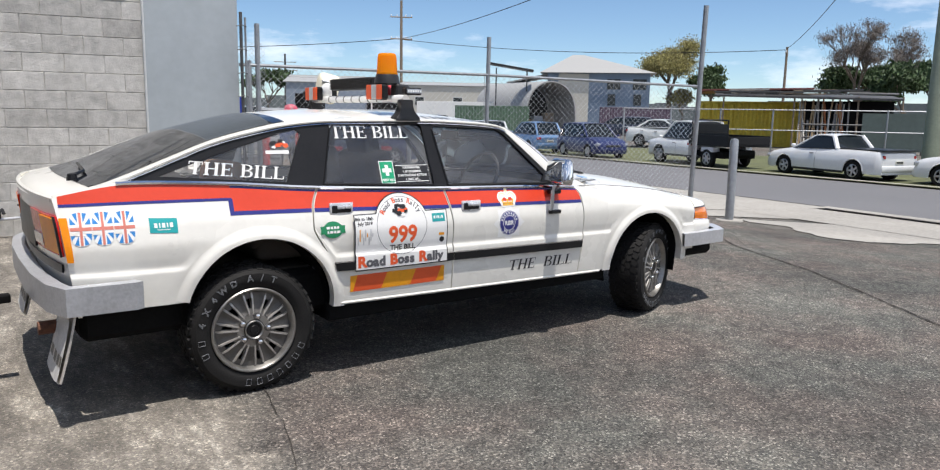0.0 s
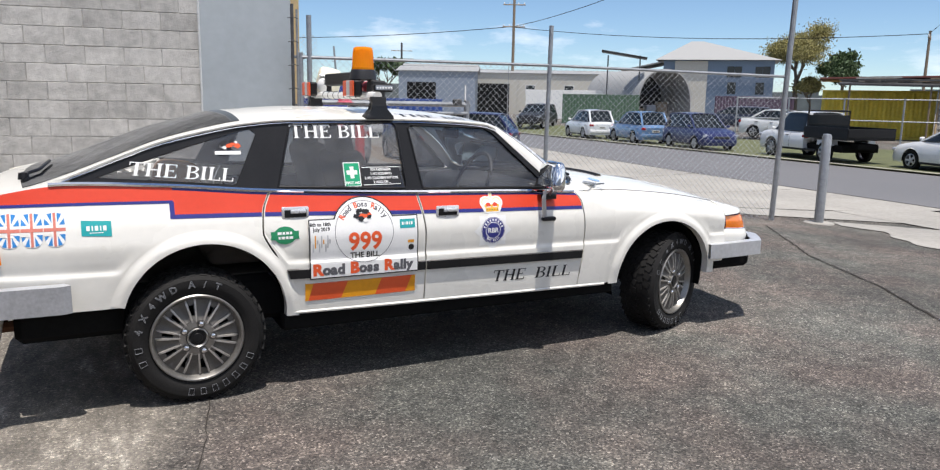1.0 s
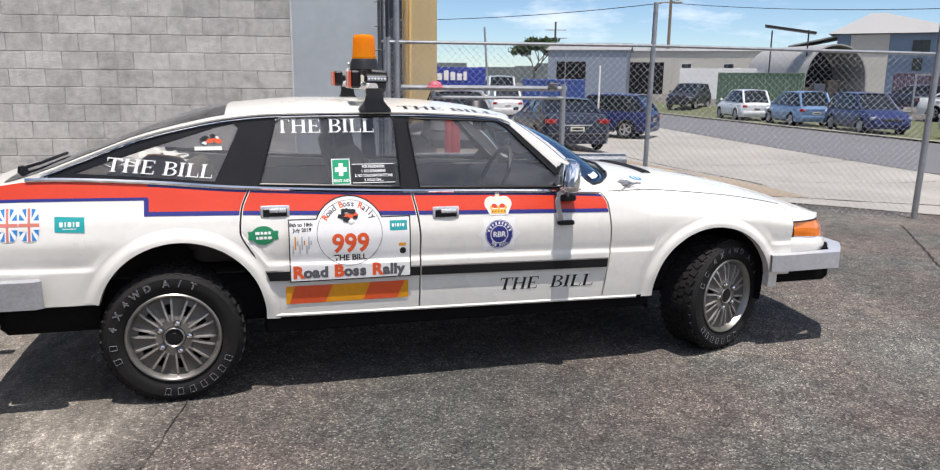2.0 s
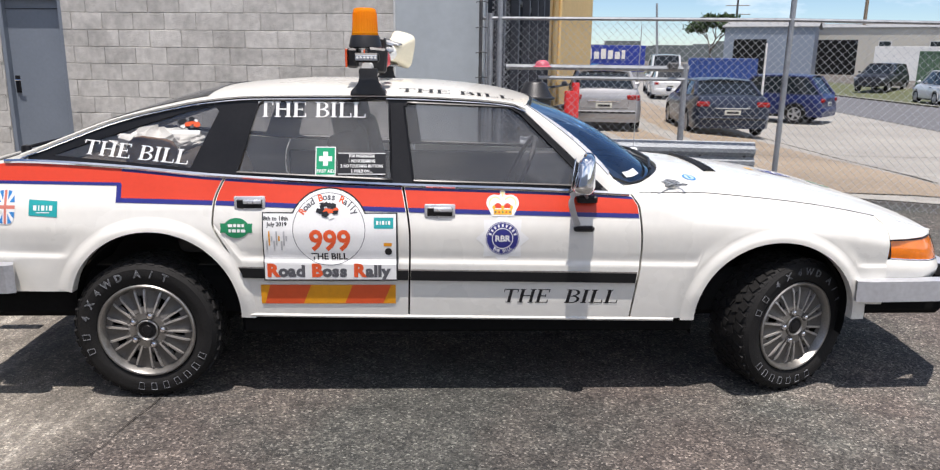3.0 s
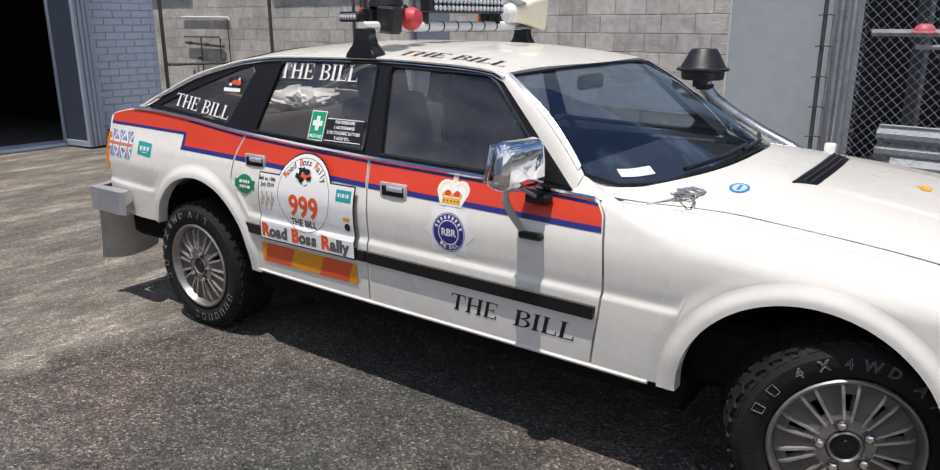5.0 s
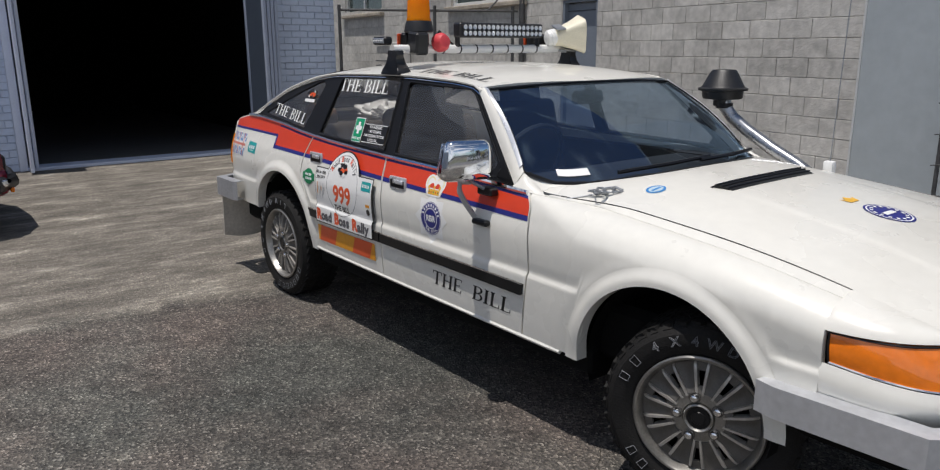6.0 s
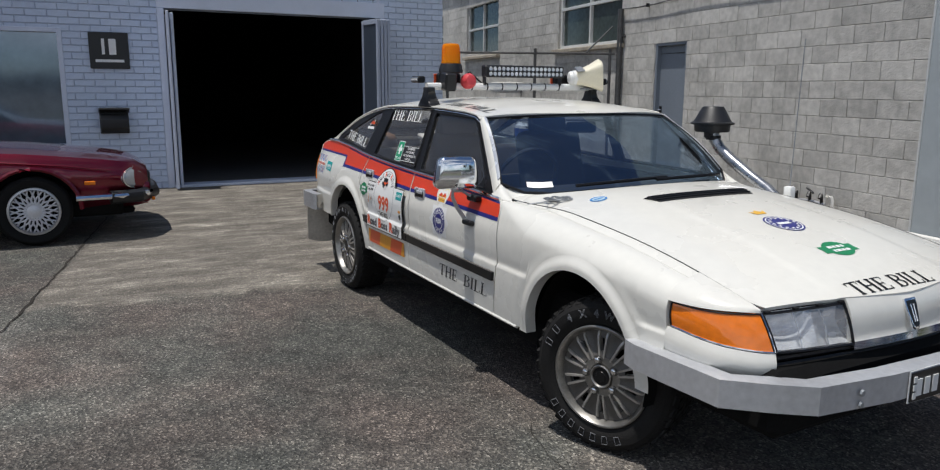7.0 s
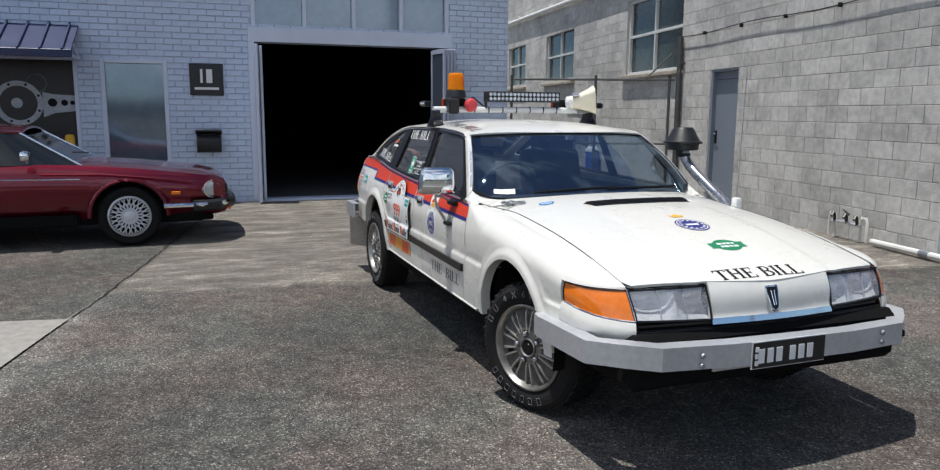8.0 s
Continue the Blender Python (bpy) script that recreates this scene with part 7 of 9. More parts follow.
part("red_siren", rbm, mat("faded_red_plastic", (0.62, 0.06, 0.07), 0.45, var=0.1), rover, "faded red round siren")
led = part("light_bar", box((0.06, 0.57, 0.072), (0.955, 0.05, 1.476), 0.008), PLASTIC, rover, "long LED light bar in a black housing")
for row in range(2):
    for k in range(18):
        part("led_cell", lathe([(0.0, 0.001), (0.009, 0.003), (0.0125, 0.008)], 8, None, pose(0.984, -0.205 + k * 0.030, 1.461 + row * 0.030, 0, 90, 0)), LAMPBOWL, led)
for y in (-0.225, 0.325):
    part("bar_bracket", box((0.03, 0.012, 0.08), (0.95, y, 1.435), 0.003), PLASTIC, led)
for k in range(8):
    part("cooling_fin", box((0.012, 0.54, 0.004), (0.92, 0.05, 1.448 + k * 0.008), 0), PLASTIC, led)
CREAM = mat("yellowed_plastic", (0.76, 0.71, 0.55), 0.45, var=0.10, scale=14)


def horn_fn(s, r, inner=0.0):
    """A flaring horn: round at the throat, an upright rounded rectangle at the mouth."""
    a = 2 * math.pi * s
    hx = curve([(0, 0.044), (0.25, 0.049), (0.55, 0.054), (1, 0.076)])(r) - inner
    hy = curve([(0, 0.044), (0.25, 0.050), (0.55, 0.064), (1, 0.096)])(r) - inner
    k = lerp(1.0, 0.42, min(1.0, r * 2.0))
    c, d = math.cos(a), math.sin(a)
    return Vector((hx * math.copysign(abs(c) ** k, c), hy * math.copysign(abs(d) ** k, d), lerp(-0.075, 0.090, r)))


bm = sheet(lambda s, r: horn_fn(s, r), 40, 12, None, True)
sheet(lambda s, r: horn_fn(s, lerp(1.0, 0.35, r), 0.005), 40, 8, bm, True)
bmesh.ops.remove_doubles(bm, verts=bm.verts, dist=0.0002)
rim_ = [horn_fn(k / 40, 1.0, 0.0025) for k in range(41)]
tube(rim_, 0.0042, 6, bm, False)
ob = part("loudhailer", bm, CREAM, rover, "yellowed plastic loudhailer with a rectangular mouth")
ob.matrix_basis = pose(0.985, 0.505, 1.452, 0, 0, -24) @ pose(0, 0, 0, -84, 0, 0) @ pose(0, 0, 0, 0, 0, 14)
part("horn_throat", lathe([(0, 0.0), (0.03, 0.004), (0.042, -0.03)], 20, None, pose(0, 0, -0.05)), CREAM, ob)
part("horn_driver", lathe([(0, -0.118), (0.026, -0.117), (0.040, -0.108), (0.044, -0.094), (0.041, -0.088), (0.046, -0.082), (0.046, -0.06)], 24, None, None), WHITE, ob, "white horn driver")
part("horn_yoke", box((0.10, 0.012, 0.05), (0, -0.052, -0.04), 0.004), GALV, ob)
part("horn_bracket", box((0.10, 0.10, 0.012), (0.95, 0.54, 1.375), 0.003), GALV, rover)
part("horn_knob", lathe([(0, 0.03), (0.018, 0.028), (0.02, 0)], 10, None, pose(0.96, 0.66, 1.42, -90, 0, 0)), PLASTIC, rover)
bm = tube([(0.93, -0.36, 1.43), (0.90, -0.30, 1.47), (0.90, -0.26, 1.44), (0.91, -0.22, 1.405)], 0.006, 6)
part("lamp_cable", bm, TRIM, rover, "black cable")

# ---- snorkel on the far wing ----
sn = part("snorkel_pipe", tube([(2.36, 0.74, 0.80), (2.24, 0.775, 0.855), (2.10, 0.79, 0.915), (1.96, 0.785, 0.995), (1.88, 0.782, 1.05), (1.835, 0.78, 1.10), (1.83, 0.78, 1.14)], 0.031, 14), mat("bare_pipe_metal", (0.42, 0.43, 0.45), 0.28, 0.9, var=0.3, scale=25), rover, "bare aluminium snorkel pipe")
part("snorkel_head", lathe([(0.042, -0.06), (0.044, -0.028), (0.092, -0.026), (0.098, -0.018), (0.100, 0.012), (0.120, 0.016), (0.122, 0.026), (0.106, 0.032), (0.098, 0.044), (0.066, 0.104), (0.056, 0.116), (0.0, 0.119)], 28, None, pose(1.815, 0.78, 1.165)), PLASTIC, rover, "black mushroom snorkel head")
part("snorkel_clamp", tube([(1.83, 0.78, 1.095), (1.83, 0.78, 1.12)], 0.042, 14), TRIM, rover, "dark hose clamp")
part("aerial", tube([(2.42, 0.715, 0.88), (2.43, 0.725, 1.62)], 0.0025, 5), GALV, rover, "thin whip aerial")
part("aerial_base", box((0.045, 0.040, 0.060), (2.42, 0.715, 0.868), 0.008, seg=2), WHITE, rover, "white aerial base")
# ---- boundary fence towards the neighbour ----
def chain_link(p0, p1, z0, z1, pitch, r=0.0016, sag=0.0):
    """Woven diamond wire between two posts."""
    p0, p1 = Vector(p0), Vector(p1)
    L = (p1 - p0).length
    d = (p1 - p0) / L
    side = Vector((-d.y, d.x, 0))
    H = z1 - z0
    bm = bmesh.new()
    n = int((L + H) / pitch) + 1
    for fam in (1, -1):
        for k in range(n):
            s0 = k * pitch - (H if fam > 0 else 0.0)
            a, b = (s0, 0.0), (s0 + H, H)
            if fam < 0:
                a, b = (s0, 0.0), (s0 - H, H)
            ts = []
            for t in (0.0, 1.0):
                ts.append(lerp(a[0], b[0], t))
            lo_t, hi_t = 0.0, 1.0
            dx = b[0] - a[0]
            for lim, up in ((0.0, False), (L, True)):
                t = (lim - a[0]) / dx
                if (dx > 0) != up:
                    lo_t = max(lo_t, t)
                else:
                    hi_t = min(hi_t, t)
            if hi_t - lo_t < 0.02:
                continue
            pts = []
            for i in range(4):
                t = lerp(lo_t, hi_t, i / 3)
                s, z = lerp(a[0], b[0], t), lerp(a[1], b[1], t)
                pts.append(p0 + d * s + side * (0.003 * fam + sag * math.sin(math.pi * s / L) * z / H) + Vector((0, 0, z0 + z)))
            tube(pts, r, 3, bm, False)
    return bm


CHAINM = mat("galvanised_wire", (0.46, 0.48, 0.50), 0.55, 0.3, var=0.2)
FA, FB, FC = Vector((2.66, 8.52, 0)), Vector((5.60, 8.14, 0)), Vector((8.72, 7.40, -0.16))
fence = tagged(new("boundary_fence"), "galvanised chain-link fence with leaning end post", "fence")
part("post", tube([FA, FA + Vector((0, 0, 1.85))], 0.035, 10), GALV, fence)
part("post", tube([FA + Vector((0.10, -0.02, 0)), FA + Vector((0.10, -0.02, 2.25))], 0.028, 10), GALV, fence)
part("post", tube([FB, FB + Vector((0.03, 0, 2.27))], 0.027, 10), GALV, fence)
part("post", tube([FC, FC + Vector((-0.02, -0.10, 3.0))], 0.035, 10), GALV, fence, "leaning galvanised end post")
part("top_rail", tube([FA + Vector((-0.1, 0, 1.80)), FA.lerp(FB, 0.5) + Vector((0, 0, 1.80)), FB + Vector((0, 0, 1.80)), FC + Vector((-0.01, -0.05, 1.90))], 0.018, 8), GALV, fence)
ob = part("wire_mesh", chain_link(FA, FB, 0.02, 1.80, 0.078), CHAINM, fence, "woven diamond wire")
tagged(ob, kind="stuff")
ob = part("wire_mesh", chain_link(FB, FC + Vector((-0.01, -0.02, 0.10)), -0.10, 1.82, 0.078, 0.0016, 0.05), CHAINM, fence, "woven diamond wire")
tagged(ob, kind="stuff")
ob = part("mesh_roll", chain_link(FA + Vector((0.02, 0.05, 0)), FA + Vector((0.20, 0.02, 0)), 0.02, 2.05, 0.05), CHAINM, fence, "bunched end of the wire")
tagged(ob, kind="stuff")
lad = tagged(new("gate_frame"), "narrow galvanised gate frame against the wall end", "gate")
part("stile", tube([FA + Vector((-0.10, -0.10, 0.05)), FA + Vector((-0.10, -0.10, 2.35))], 0.018, 8), RUST, lad)
part("stile", tube([FA + Vector((-0.04, -0.06, 0.05)), FA + Vector((-0.04, -0.06, 2.30))], 0.012, 8), GALV, lad)
for k in range(9):
    z = 0.2 + 0.25 * k
    part("tie_wire", tube([FA + Vector((-0.15, -0.11, z)), FA + Vector((-0.09, -0.125, z + 0.012)), FA + Vector((-0.03, -0.07, z))], 0.005, 5), RUST, lad)
bar = tagged(new("barrier_gate"), "galvanised pipe barrier on a steel post", "gate")
part("post", tube([(4.74, 8.62, 0), (4.74, 8.62, 1.36)], 0.032, 10), GALV, bar)
part("rail", tube([(2.85, 8.85, 1.31), (4.78, 8.62, 1.31)], 0.03, 8), GALV, bar)
part("rail", tube([(3.2, 8.78, 1.20), (4.74, 8.60, 1.20)], 0.02, 8), GALV, bar)
part("latch", box((0.10, 0.08, 0.07), (4.60, 8.60, 1.34), 0.01), RUST, bar)


def guard_beam(m, L, label):
    """A length of pressed road guard rail."""
    g_ = thing("guard_rail", m, label, "guard rail", "stacked guard rails")
    prof = [(0.0, 0.0), (0.03, 0.02), (0.08, 0.07), (0.08, 0.11), (0.02, 0.155), (0.08, 0.20), (0.08, 0.24), (0.03, 0.29), (0.0, 0.31)]
    bm = bmesh.new()
    rows = [[bm.verts.new((x, -y, z)) for y, z in prof] for x in (0, L / 3, 2 * L / 3, L)]
    for a, b in zip(rows, rows[1:]):
        for j in range(len(prof) - 1):
            bm.faces.new((a[j], b[j], b[j + 1], a[j + 1]))
    part("beam", thick(bm, 0.006), mat("weathered_galvanising", (0.30, 0.32, 0.34), 0.55, 0.3, var=0.25, scale=8), g_)
    for k in range(6):
        part("bolt", lathe([(0, 0.012), (0.014, 0.010), (0.016, 0)], 8, None, pose(0.1 + k * (L - 0.2) / 5, -0.022, 0.155, 90, 0, 0)), RUST, g_)
    return g_


guard_beam(pose(3.02, 8.78, 0.25, 0, 0, -7), 2.5, "galvanised road guard rail stacked behind the fence")
guard_beam(pose(3.15, 8.72, 0.0, 0, 0, -7), 2.35, "galvanised road guard rail lying on the concrete")
for x in (3.3, 5.2):
    b_ = thing("timber_block", pose(x, 8.95, 0, 0, 0, -7), "dark weathered timber block under the rails", "block")
    part("block", box((0.15, 0.2, 0.32), (0, 0, 0.16), 0.01), RUST, b_)
REDP = mat("red_paint", (0.62, 0.03, 0.03), 0.45, var=0.12)
for x, y, h in ((3.66, 9.62, 1.02), (4.13, 12.4, 1.02)):
    b_ = thing("bollard", pose(x, y, 0), "red painted steel bollard on concrete", "bollard", "red bollards")
    part("post", lathe([(0, h), (0.055, h), (0.062, h - 0.02), (0.062, 0)], 16), REDP, b_)
b_ = thing("bollard", pose(9.42, 7.23, ground_z(9.42, 7.23)), "galvanised steel bollard on a round base plate", "bollard")
part("post", lathe([(0, 1.22), (0.05, 1.21), (0.062, 1.17), (0.062, 0)], 18), GALV, b_)
part("base_plate", lathe([(0, 0.02), (0.19, 0.018), (0.20, 0.0)], 20), CONC, b_)

cap = thing("hard_hat", pose(3.24, 8.80, 1.315, 0, 0, 30), "faded pinkish-red plastic hard hat on the barrier rail", "hat")
part("shell", lathe([(0.085, 0.0), (0.082, 0.02), (0.066, 0.05), (0.04, 0.066), (0.0, 0.07)], 24), mat("faded_pink_plastic", (0.50, 0.10, 0.14), 0.5, var=0.15), cap)
part("brim", lathe([(0.08, 0.010), (0.105, 0.0), (0.105, -0.006), (0.08, 0.0)], 24), mat("faded_pink_brim", (0.50, 0.10, 0.14), 0.5, var=0.15), cap)

# ---- side of the neighbour's building, seen through the fence ----
ED = pose(2.72, 8.95, 0, 0, 0, -9.7)  # local y runs away along the building side, local x out of it
# Flat near-black wall: the recess's shade is put into the doors' colour.
nb = tagged(part("wall_east_dark", box((0.2, 13.2, 6.5), (-0.55, 6.6, 3.2), 0), mat("shade_black_roller_door", (0.009, 0.011, 0.016), 0.8, var=0.2, scale=3, spec=0.1), None, "", 0), "metal shop doors, near-black with recess shade in the colour", "wall", kind="structure")
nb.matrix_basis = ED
for k in range(7):
    # posts past the first are a darker grey, shade in the colour
    part("steel_post", box((0.14, 0.14, 6.4), (-0.25, 0.5 + k * 2.0, 3.2), 0.01), mat("shade_dark_post_steel", (0.07, 0.08, 0.10), 0.5, var=0.2) if k else GREYP, nb)
for z in (2.4,):
    part("steel_rail", box((0.06, 12.8, 0.08), (-0.40, 6.5, z), 0.006), RUST, nb)
# canopy out of view, added to keep light off the doors
roofm = tagged(part("canopy_roof", box((1.4, 13.0, 0.15), (0.05, 6.6, 6.45), 0), DOORM, None, "", 0), "unseen canopy added to shade the shop doors", "roof", kind="structure")
roofm.matrix_basis = ED
cw_ = tagged(part("wall_cream", box((8.0, 6.25, 7.5), (-4.0, 3.12, 3.7), 0.02), CREAMW, None, "", 0), "tall cream rendered building wall", "wall", kind="structure")
cw_.matrix_basis = ED @ pose(-0.37, 12.94, 0, 0, 0, -11.6)
for y in (0.9, 1.6):
    part("downpipe", tube([(0.06, y, 0), (0.06, y, 7.4)], 0.05, 8), CREAMW, cw_)
part("hand_rail", tube([(0.5, -2.0, 1.1), (0.5, 6.0, 1.1)], 0.03, 8), RUST, cw_)
part("hand_rail", tube([(0.5, -2.0, 0.6), (0.5, 6.0, 0.6)], 0.03, 8), RUST, cw_)
bb = tagged(new("block_building"), "rear mass of the block building", "building", kind="structure")
bb.matrix_basis = WALL
part("roof_slab", box((22.6, 9.0, 0.25), (-10.6, 4.6, 6.4), 0), MORTAR, bb)
part("back_wall", box((22.4, 0.2, 6.6), (-10.6, 9.0, 3.2), 0), MORTAR, bb)

# ---- vehicles ----
TYRE2 = mat("car_tyre", (0.010, 0.010, 0.010), 0.8, var=0.2, spec=0.2)
CARGLASS = mat("car_window", (0.014, 0.018, 0.022), 0.06, var=0.2, spec=0.4)
CARRED = mat("dark_red_car_lens", (0.30, 0.010, 0.010), 0.15, var=0.15, scale=12)
SILVERW = mat("silver_wheel", (0.5, 0.5, 0.51), 0.35, 0.7, var=0.2)
PLATEW = mat("pale_number_plate", (0.7, 0.7, 0.62), 0.5, var=0.05)


def road_wheel(parent, x, y, r, sgn, rim_m=None, spokes=5, rw=None):
    rw = rw or r * (0.64 if spokes else 0.70)
    w = new("wheel")
    w.parent = parent
    w.matrix_basis = pose(x, y, r, 90 * (1 if sgn < 0 else -1), 0, 0)
    part("tyre", lathe([(rw, -0.01), (rw + 0.03, 0.004), (r * 0.9, 0.006), (r * 0.97, -0.012), (r, -0.035), (r, -0.17), (r * 0.93, -0.19), (rw, -0.18)], 36), TYRE2, w)
    part("rim", lathe([(rw, -0.16), (rw - 0.004, 0.0), (rw - 0.022, 0.004), (rw - 0.03, -0.03)], 36), rim_m or SILVERW, w)
    part("rim_back", lathe([(rw - 0.02, -0.07), (0, -0.07)], 24), UNDER, w)
    bm = bmesh.new()
    for k in range(spokes):
        m = Matrix.Rotation(2 * math.pi * k / spokes, 4, "Z") @ Matrix.Translation((rw * 0.5, 0, -0.022))
        bmesh.ops.create_cube(bm, size=1, matrix=m @ Matrix.Diagonal((rw * 0.96, rw * (0.30 if spokes < 8 else 0.14), 0.025, 1)))
    lathe([(0, 0.0), (rw * 0.22, -0.004), (rw * 0.26, -0.04)], 16, bm)
    part("wheel_centre", bm, rim_m or SILVERW, w)
    return w


def motor_car(nm, m, L, W, H, paint, kind, label, cat="car", group="", wb=None, r=0.315, deck=None, spokes=5, dark_bumper=False):
    """A parked car: lofted body with arches, glazed cabin, lamps, wheels and plates. Front towards +x."""
    c = thing(nm, m, label, cat, group)
    h = L / 2
    fx_, rx_ = h - 0.20 * L, -h + 0.20 * L
    shapes = {
        "hatch": ([(-h, 0.78), (-h + 0.12, 0.92), (0, 0.95), (h - 1.05, 0.93), (h - 0.5, 0.85), (h - 0.12, 0.72), (h, 0.58)], (-h + 0.08, -h + 0.50, h - 1.75, h - 0.98)),
        "sedan": ([(-h, 0.80), (-h + 0.10, 0.98), (-h + 0.6, 0.99), (0, 0.94), (h - 1.25, 0.93), (h - 0.5, 0.84), (h - 0.1, 0.72), (h, 0.56)], (-h + 0.62, -h + 1.25, h - 2.05, h - 1.20)),
        "suv": ([(-h, 0.85), (-h + 0.10, 1.05), (0, 1.06), (h - 1.05, 1.04), (h - 0.5, 0.98), (h - 0.1, 0.85), (h, 0.62)], (-h + 0.08, -h + 0.45, h - 1.75, h - 1.0)),
        "utility": ([(-h, 0.88), (-h + 0.06, 0.95), (-0.6, 0.97), (h - 1.25, 0.93), (h - 0.5, 0.83), (h - 0.1, 0.70), (h, 0.55)], (-0.72, -0.42, h - 2.05, h - 1.20)),
        "cab": ([(-0.45, 1.02), (0, 1.04), (h - 1.0, 1.06), (h - 0.5, 1.0), (h - 0.1, 0.90), (h, 0.62)], (-0.44, -0.40, h - 1.7, h - 1.05)),
        "coupe": ([(-h, 0.70), (-h + 0.15, 0.84), (-h + 0.9, 0.86), (-0.2, 0.84), (h - 1.9, 0.85), (h - 1.2, 0.825), (h - 0.5, 0.755), (h - 0.10, 0.695), (h - 0.02, 0.665), (h, 0.63)], (-h + 0.75, -h + 1.55, h - 1.92, h - 1.36)),
    }
    pts, (rb_, rt_, ft_, fb_) = shapes[kind]
    top = curve(pts)
    x0 = pts[0][0]
    wid = curve([(-h, W * 0.42), (-h + 0.15, W * 0.475), (-h * 0.5, W * 0.5), (h * 0.5, W * 0.5), (h - 0.35, W * 0.475), (h - 0.1, W * 0.43), (h, W * 0.36)])
    ar = r + 0.055
    zs = {"suv": 0.38, "cab": 0.38, "coupe": 0.27}.get(kind, 0.24)

    def bot(x):
        z = zs
        for cx in (fx_, rx_):
            if abs(x - cx) < ar:
                z = max(z, r + math.sqrt(ar * ar - (x - cx) ** 2))
        return z

    cols = sorted({x0 + (h - x0) * i / 44 for i in range(45)} | {cx + ar * math.cos(math.pi * k / 12) for cx in (fx_, rx_) for k in range(13) if cx - ar > x0})
    bm = bmesh.new()
    rows = []
    for x in cols:
        t, b, w = top(x), bot(x), wid(x)
        ring = []
        for k in range(9):
            f = k / 8
            z = lerp(b, t - 0.05, f)
            q = (z - zs) / (t - zs)
            vv = w * (0.94 + 0.06 * math.sin(math.pi * min(1.0, 0.15 + q * 0.9))) - 0.03 * max(0, q - 0.8) / 0.2 * 1.0
            if kind == "coupe":
                vv -= 0.14 * max(0.0, 1 - q / 0.62) ** 1.3
            ring.append((x, vv, z))
        ring += [(x, w * 0.90, t - 0.015), (x, w * 0.80, t + 0.002), (x, w * 0.45, t + 0.018), (x, 0.0, t + 0.024)]
        full = ring + [(a, -b_, z_) for a, b_, z_ in reversed(ring[:-1])]
        rows.append([bm.verts.new(p) for p in full])
    for a, b in zip(rows, rows[1:]):
        for j in range(len(a) - 1):
            bm.faces.new((a[j], b[j], b[j + 1], a[j + 1]))
    bm.faces.new(rows[0])
    bm.faces.new(rows[-1])
    part("body", bm, paint, c)
    part("underbody", box((L - 0.5, W - 0.36, 0.25), (0.02, 0, zs + 0.14 if kind != "coupe" else 0.33), 0.02), UNDER, c)
    if kind == "coupe":
        for cx in (fx_, rx_):
            part("wheel_well", box((2 * ar + 0.06, W - 0.46, 0.36), (cx, 0, 0.47), 0.02), UNDER, c, "dark wheel well")
    # cabin
    zt = H - 0.015

    def cab(s, k):
        """s along the car from tail to nose, k: 0 waist, 1 roof edge."""
        x = lerp(lerp(rb_, fb_, s), lerp(rt_, ft_, s), k)
        zb = top(lerp(rb_, fb_, s)) - 0.02
        y = lerp(wid(x) * 0.915, W * 0.5 * 0.74, k) * (1 - 0.06 * (2 * s - 1) ** 4)
        return x, y, lerp(zb, zt - 0.05 - 0.03 * (2 * s - 1) ** 2, k)

    bm = bmesh.new()
    N = 16
    ring = []
    for i in range(N + 1):
        x, y, z = cab(i / N, 0)
        X, Y, Z = cab(i / N, 1)
        ring.append([bm.verts.new(p) for p in ((x, y, z), (X, Y, Z), (X, -Y, Z), (x, -y, z))])
    for a, b in zip(ring, ring[1:]):
        bm.faces.new((a[0], b[0], b[1], a[1]))
        bm.faces.new((a[3], b[3], b[2], a[2]))
    bm.faces.new(ring[0])
    bm.faces.new(ring[-1])
    part("glasshouse", bm, CARGLASS, c, "dark car glass", 20)

    def roof(s, r_):
        x, y, z = cab(s, 1)
        k = 2 * r_ - 1
        return Vector((x + 0.03 * (2 * s - 1), k * (y + 0.012), z + 0.004 + 0.05 * (1 - abs(k) ** 2.4)))

    part("roof", thick(sheet(roof, 12, 10), 0.02), paint, c)
    for sg in (-1, 1):
        for s in ((0.0, 0.42, 1.0) if kind in ("hatch", "suv", "sedan") else (0.0, 1.0)):
            a, b = cab(s, 0), cab(s, 1)
            part("pillar", tube([(a[0], sg * (a[1] - 0.005), a[2]), (b[0], sg * (b[1] - 0.002), b[2])], 0.016 if kind == "coupe" else 0.075 if kind in ("cab", "utility") and s == 0.0 else 0.05 if s == 0.0 else 0.036 if s != 0.42 else 0.024, 8), CHROME if kind == "coupe" else paint if s != 0.42 else TRIM, c)
        if kind != "coupe":
            part("roof_rail", tube([(cab(k / 8, 1)[0], sg * (cab(k / 8, 1)[1] + 0.004), cab(k / 8, 1)[2]) for k in range(9)], 0.026, 6), paint, c)
            part("waist_strip", tube([(cab(k / 8, 0)[0], sg * (cab(k / 8, 0)[1] + 0.012), cab(k / 8, 0)[2] + 0.016) for k in range(9)], 0.010, 5), TRIM, c)
            xs2 = [cab(0.42, 0)[0], cab(0.97, 0)[0] + 0.10] + ([cab(0.04, 0)[0] + 0.12] if kind in ("hatch", "suv", "sedan") else [])
            for x_ in xs2:
                if bot(x_) < zs + 0.02:
                    zz_ = [lerp(zs + 0.05, top(x_) - 0.06, k / 6) for k in range(7)]
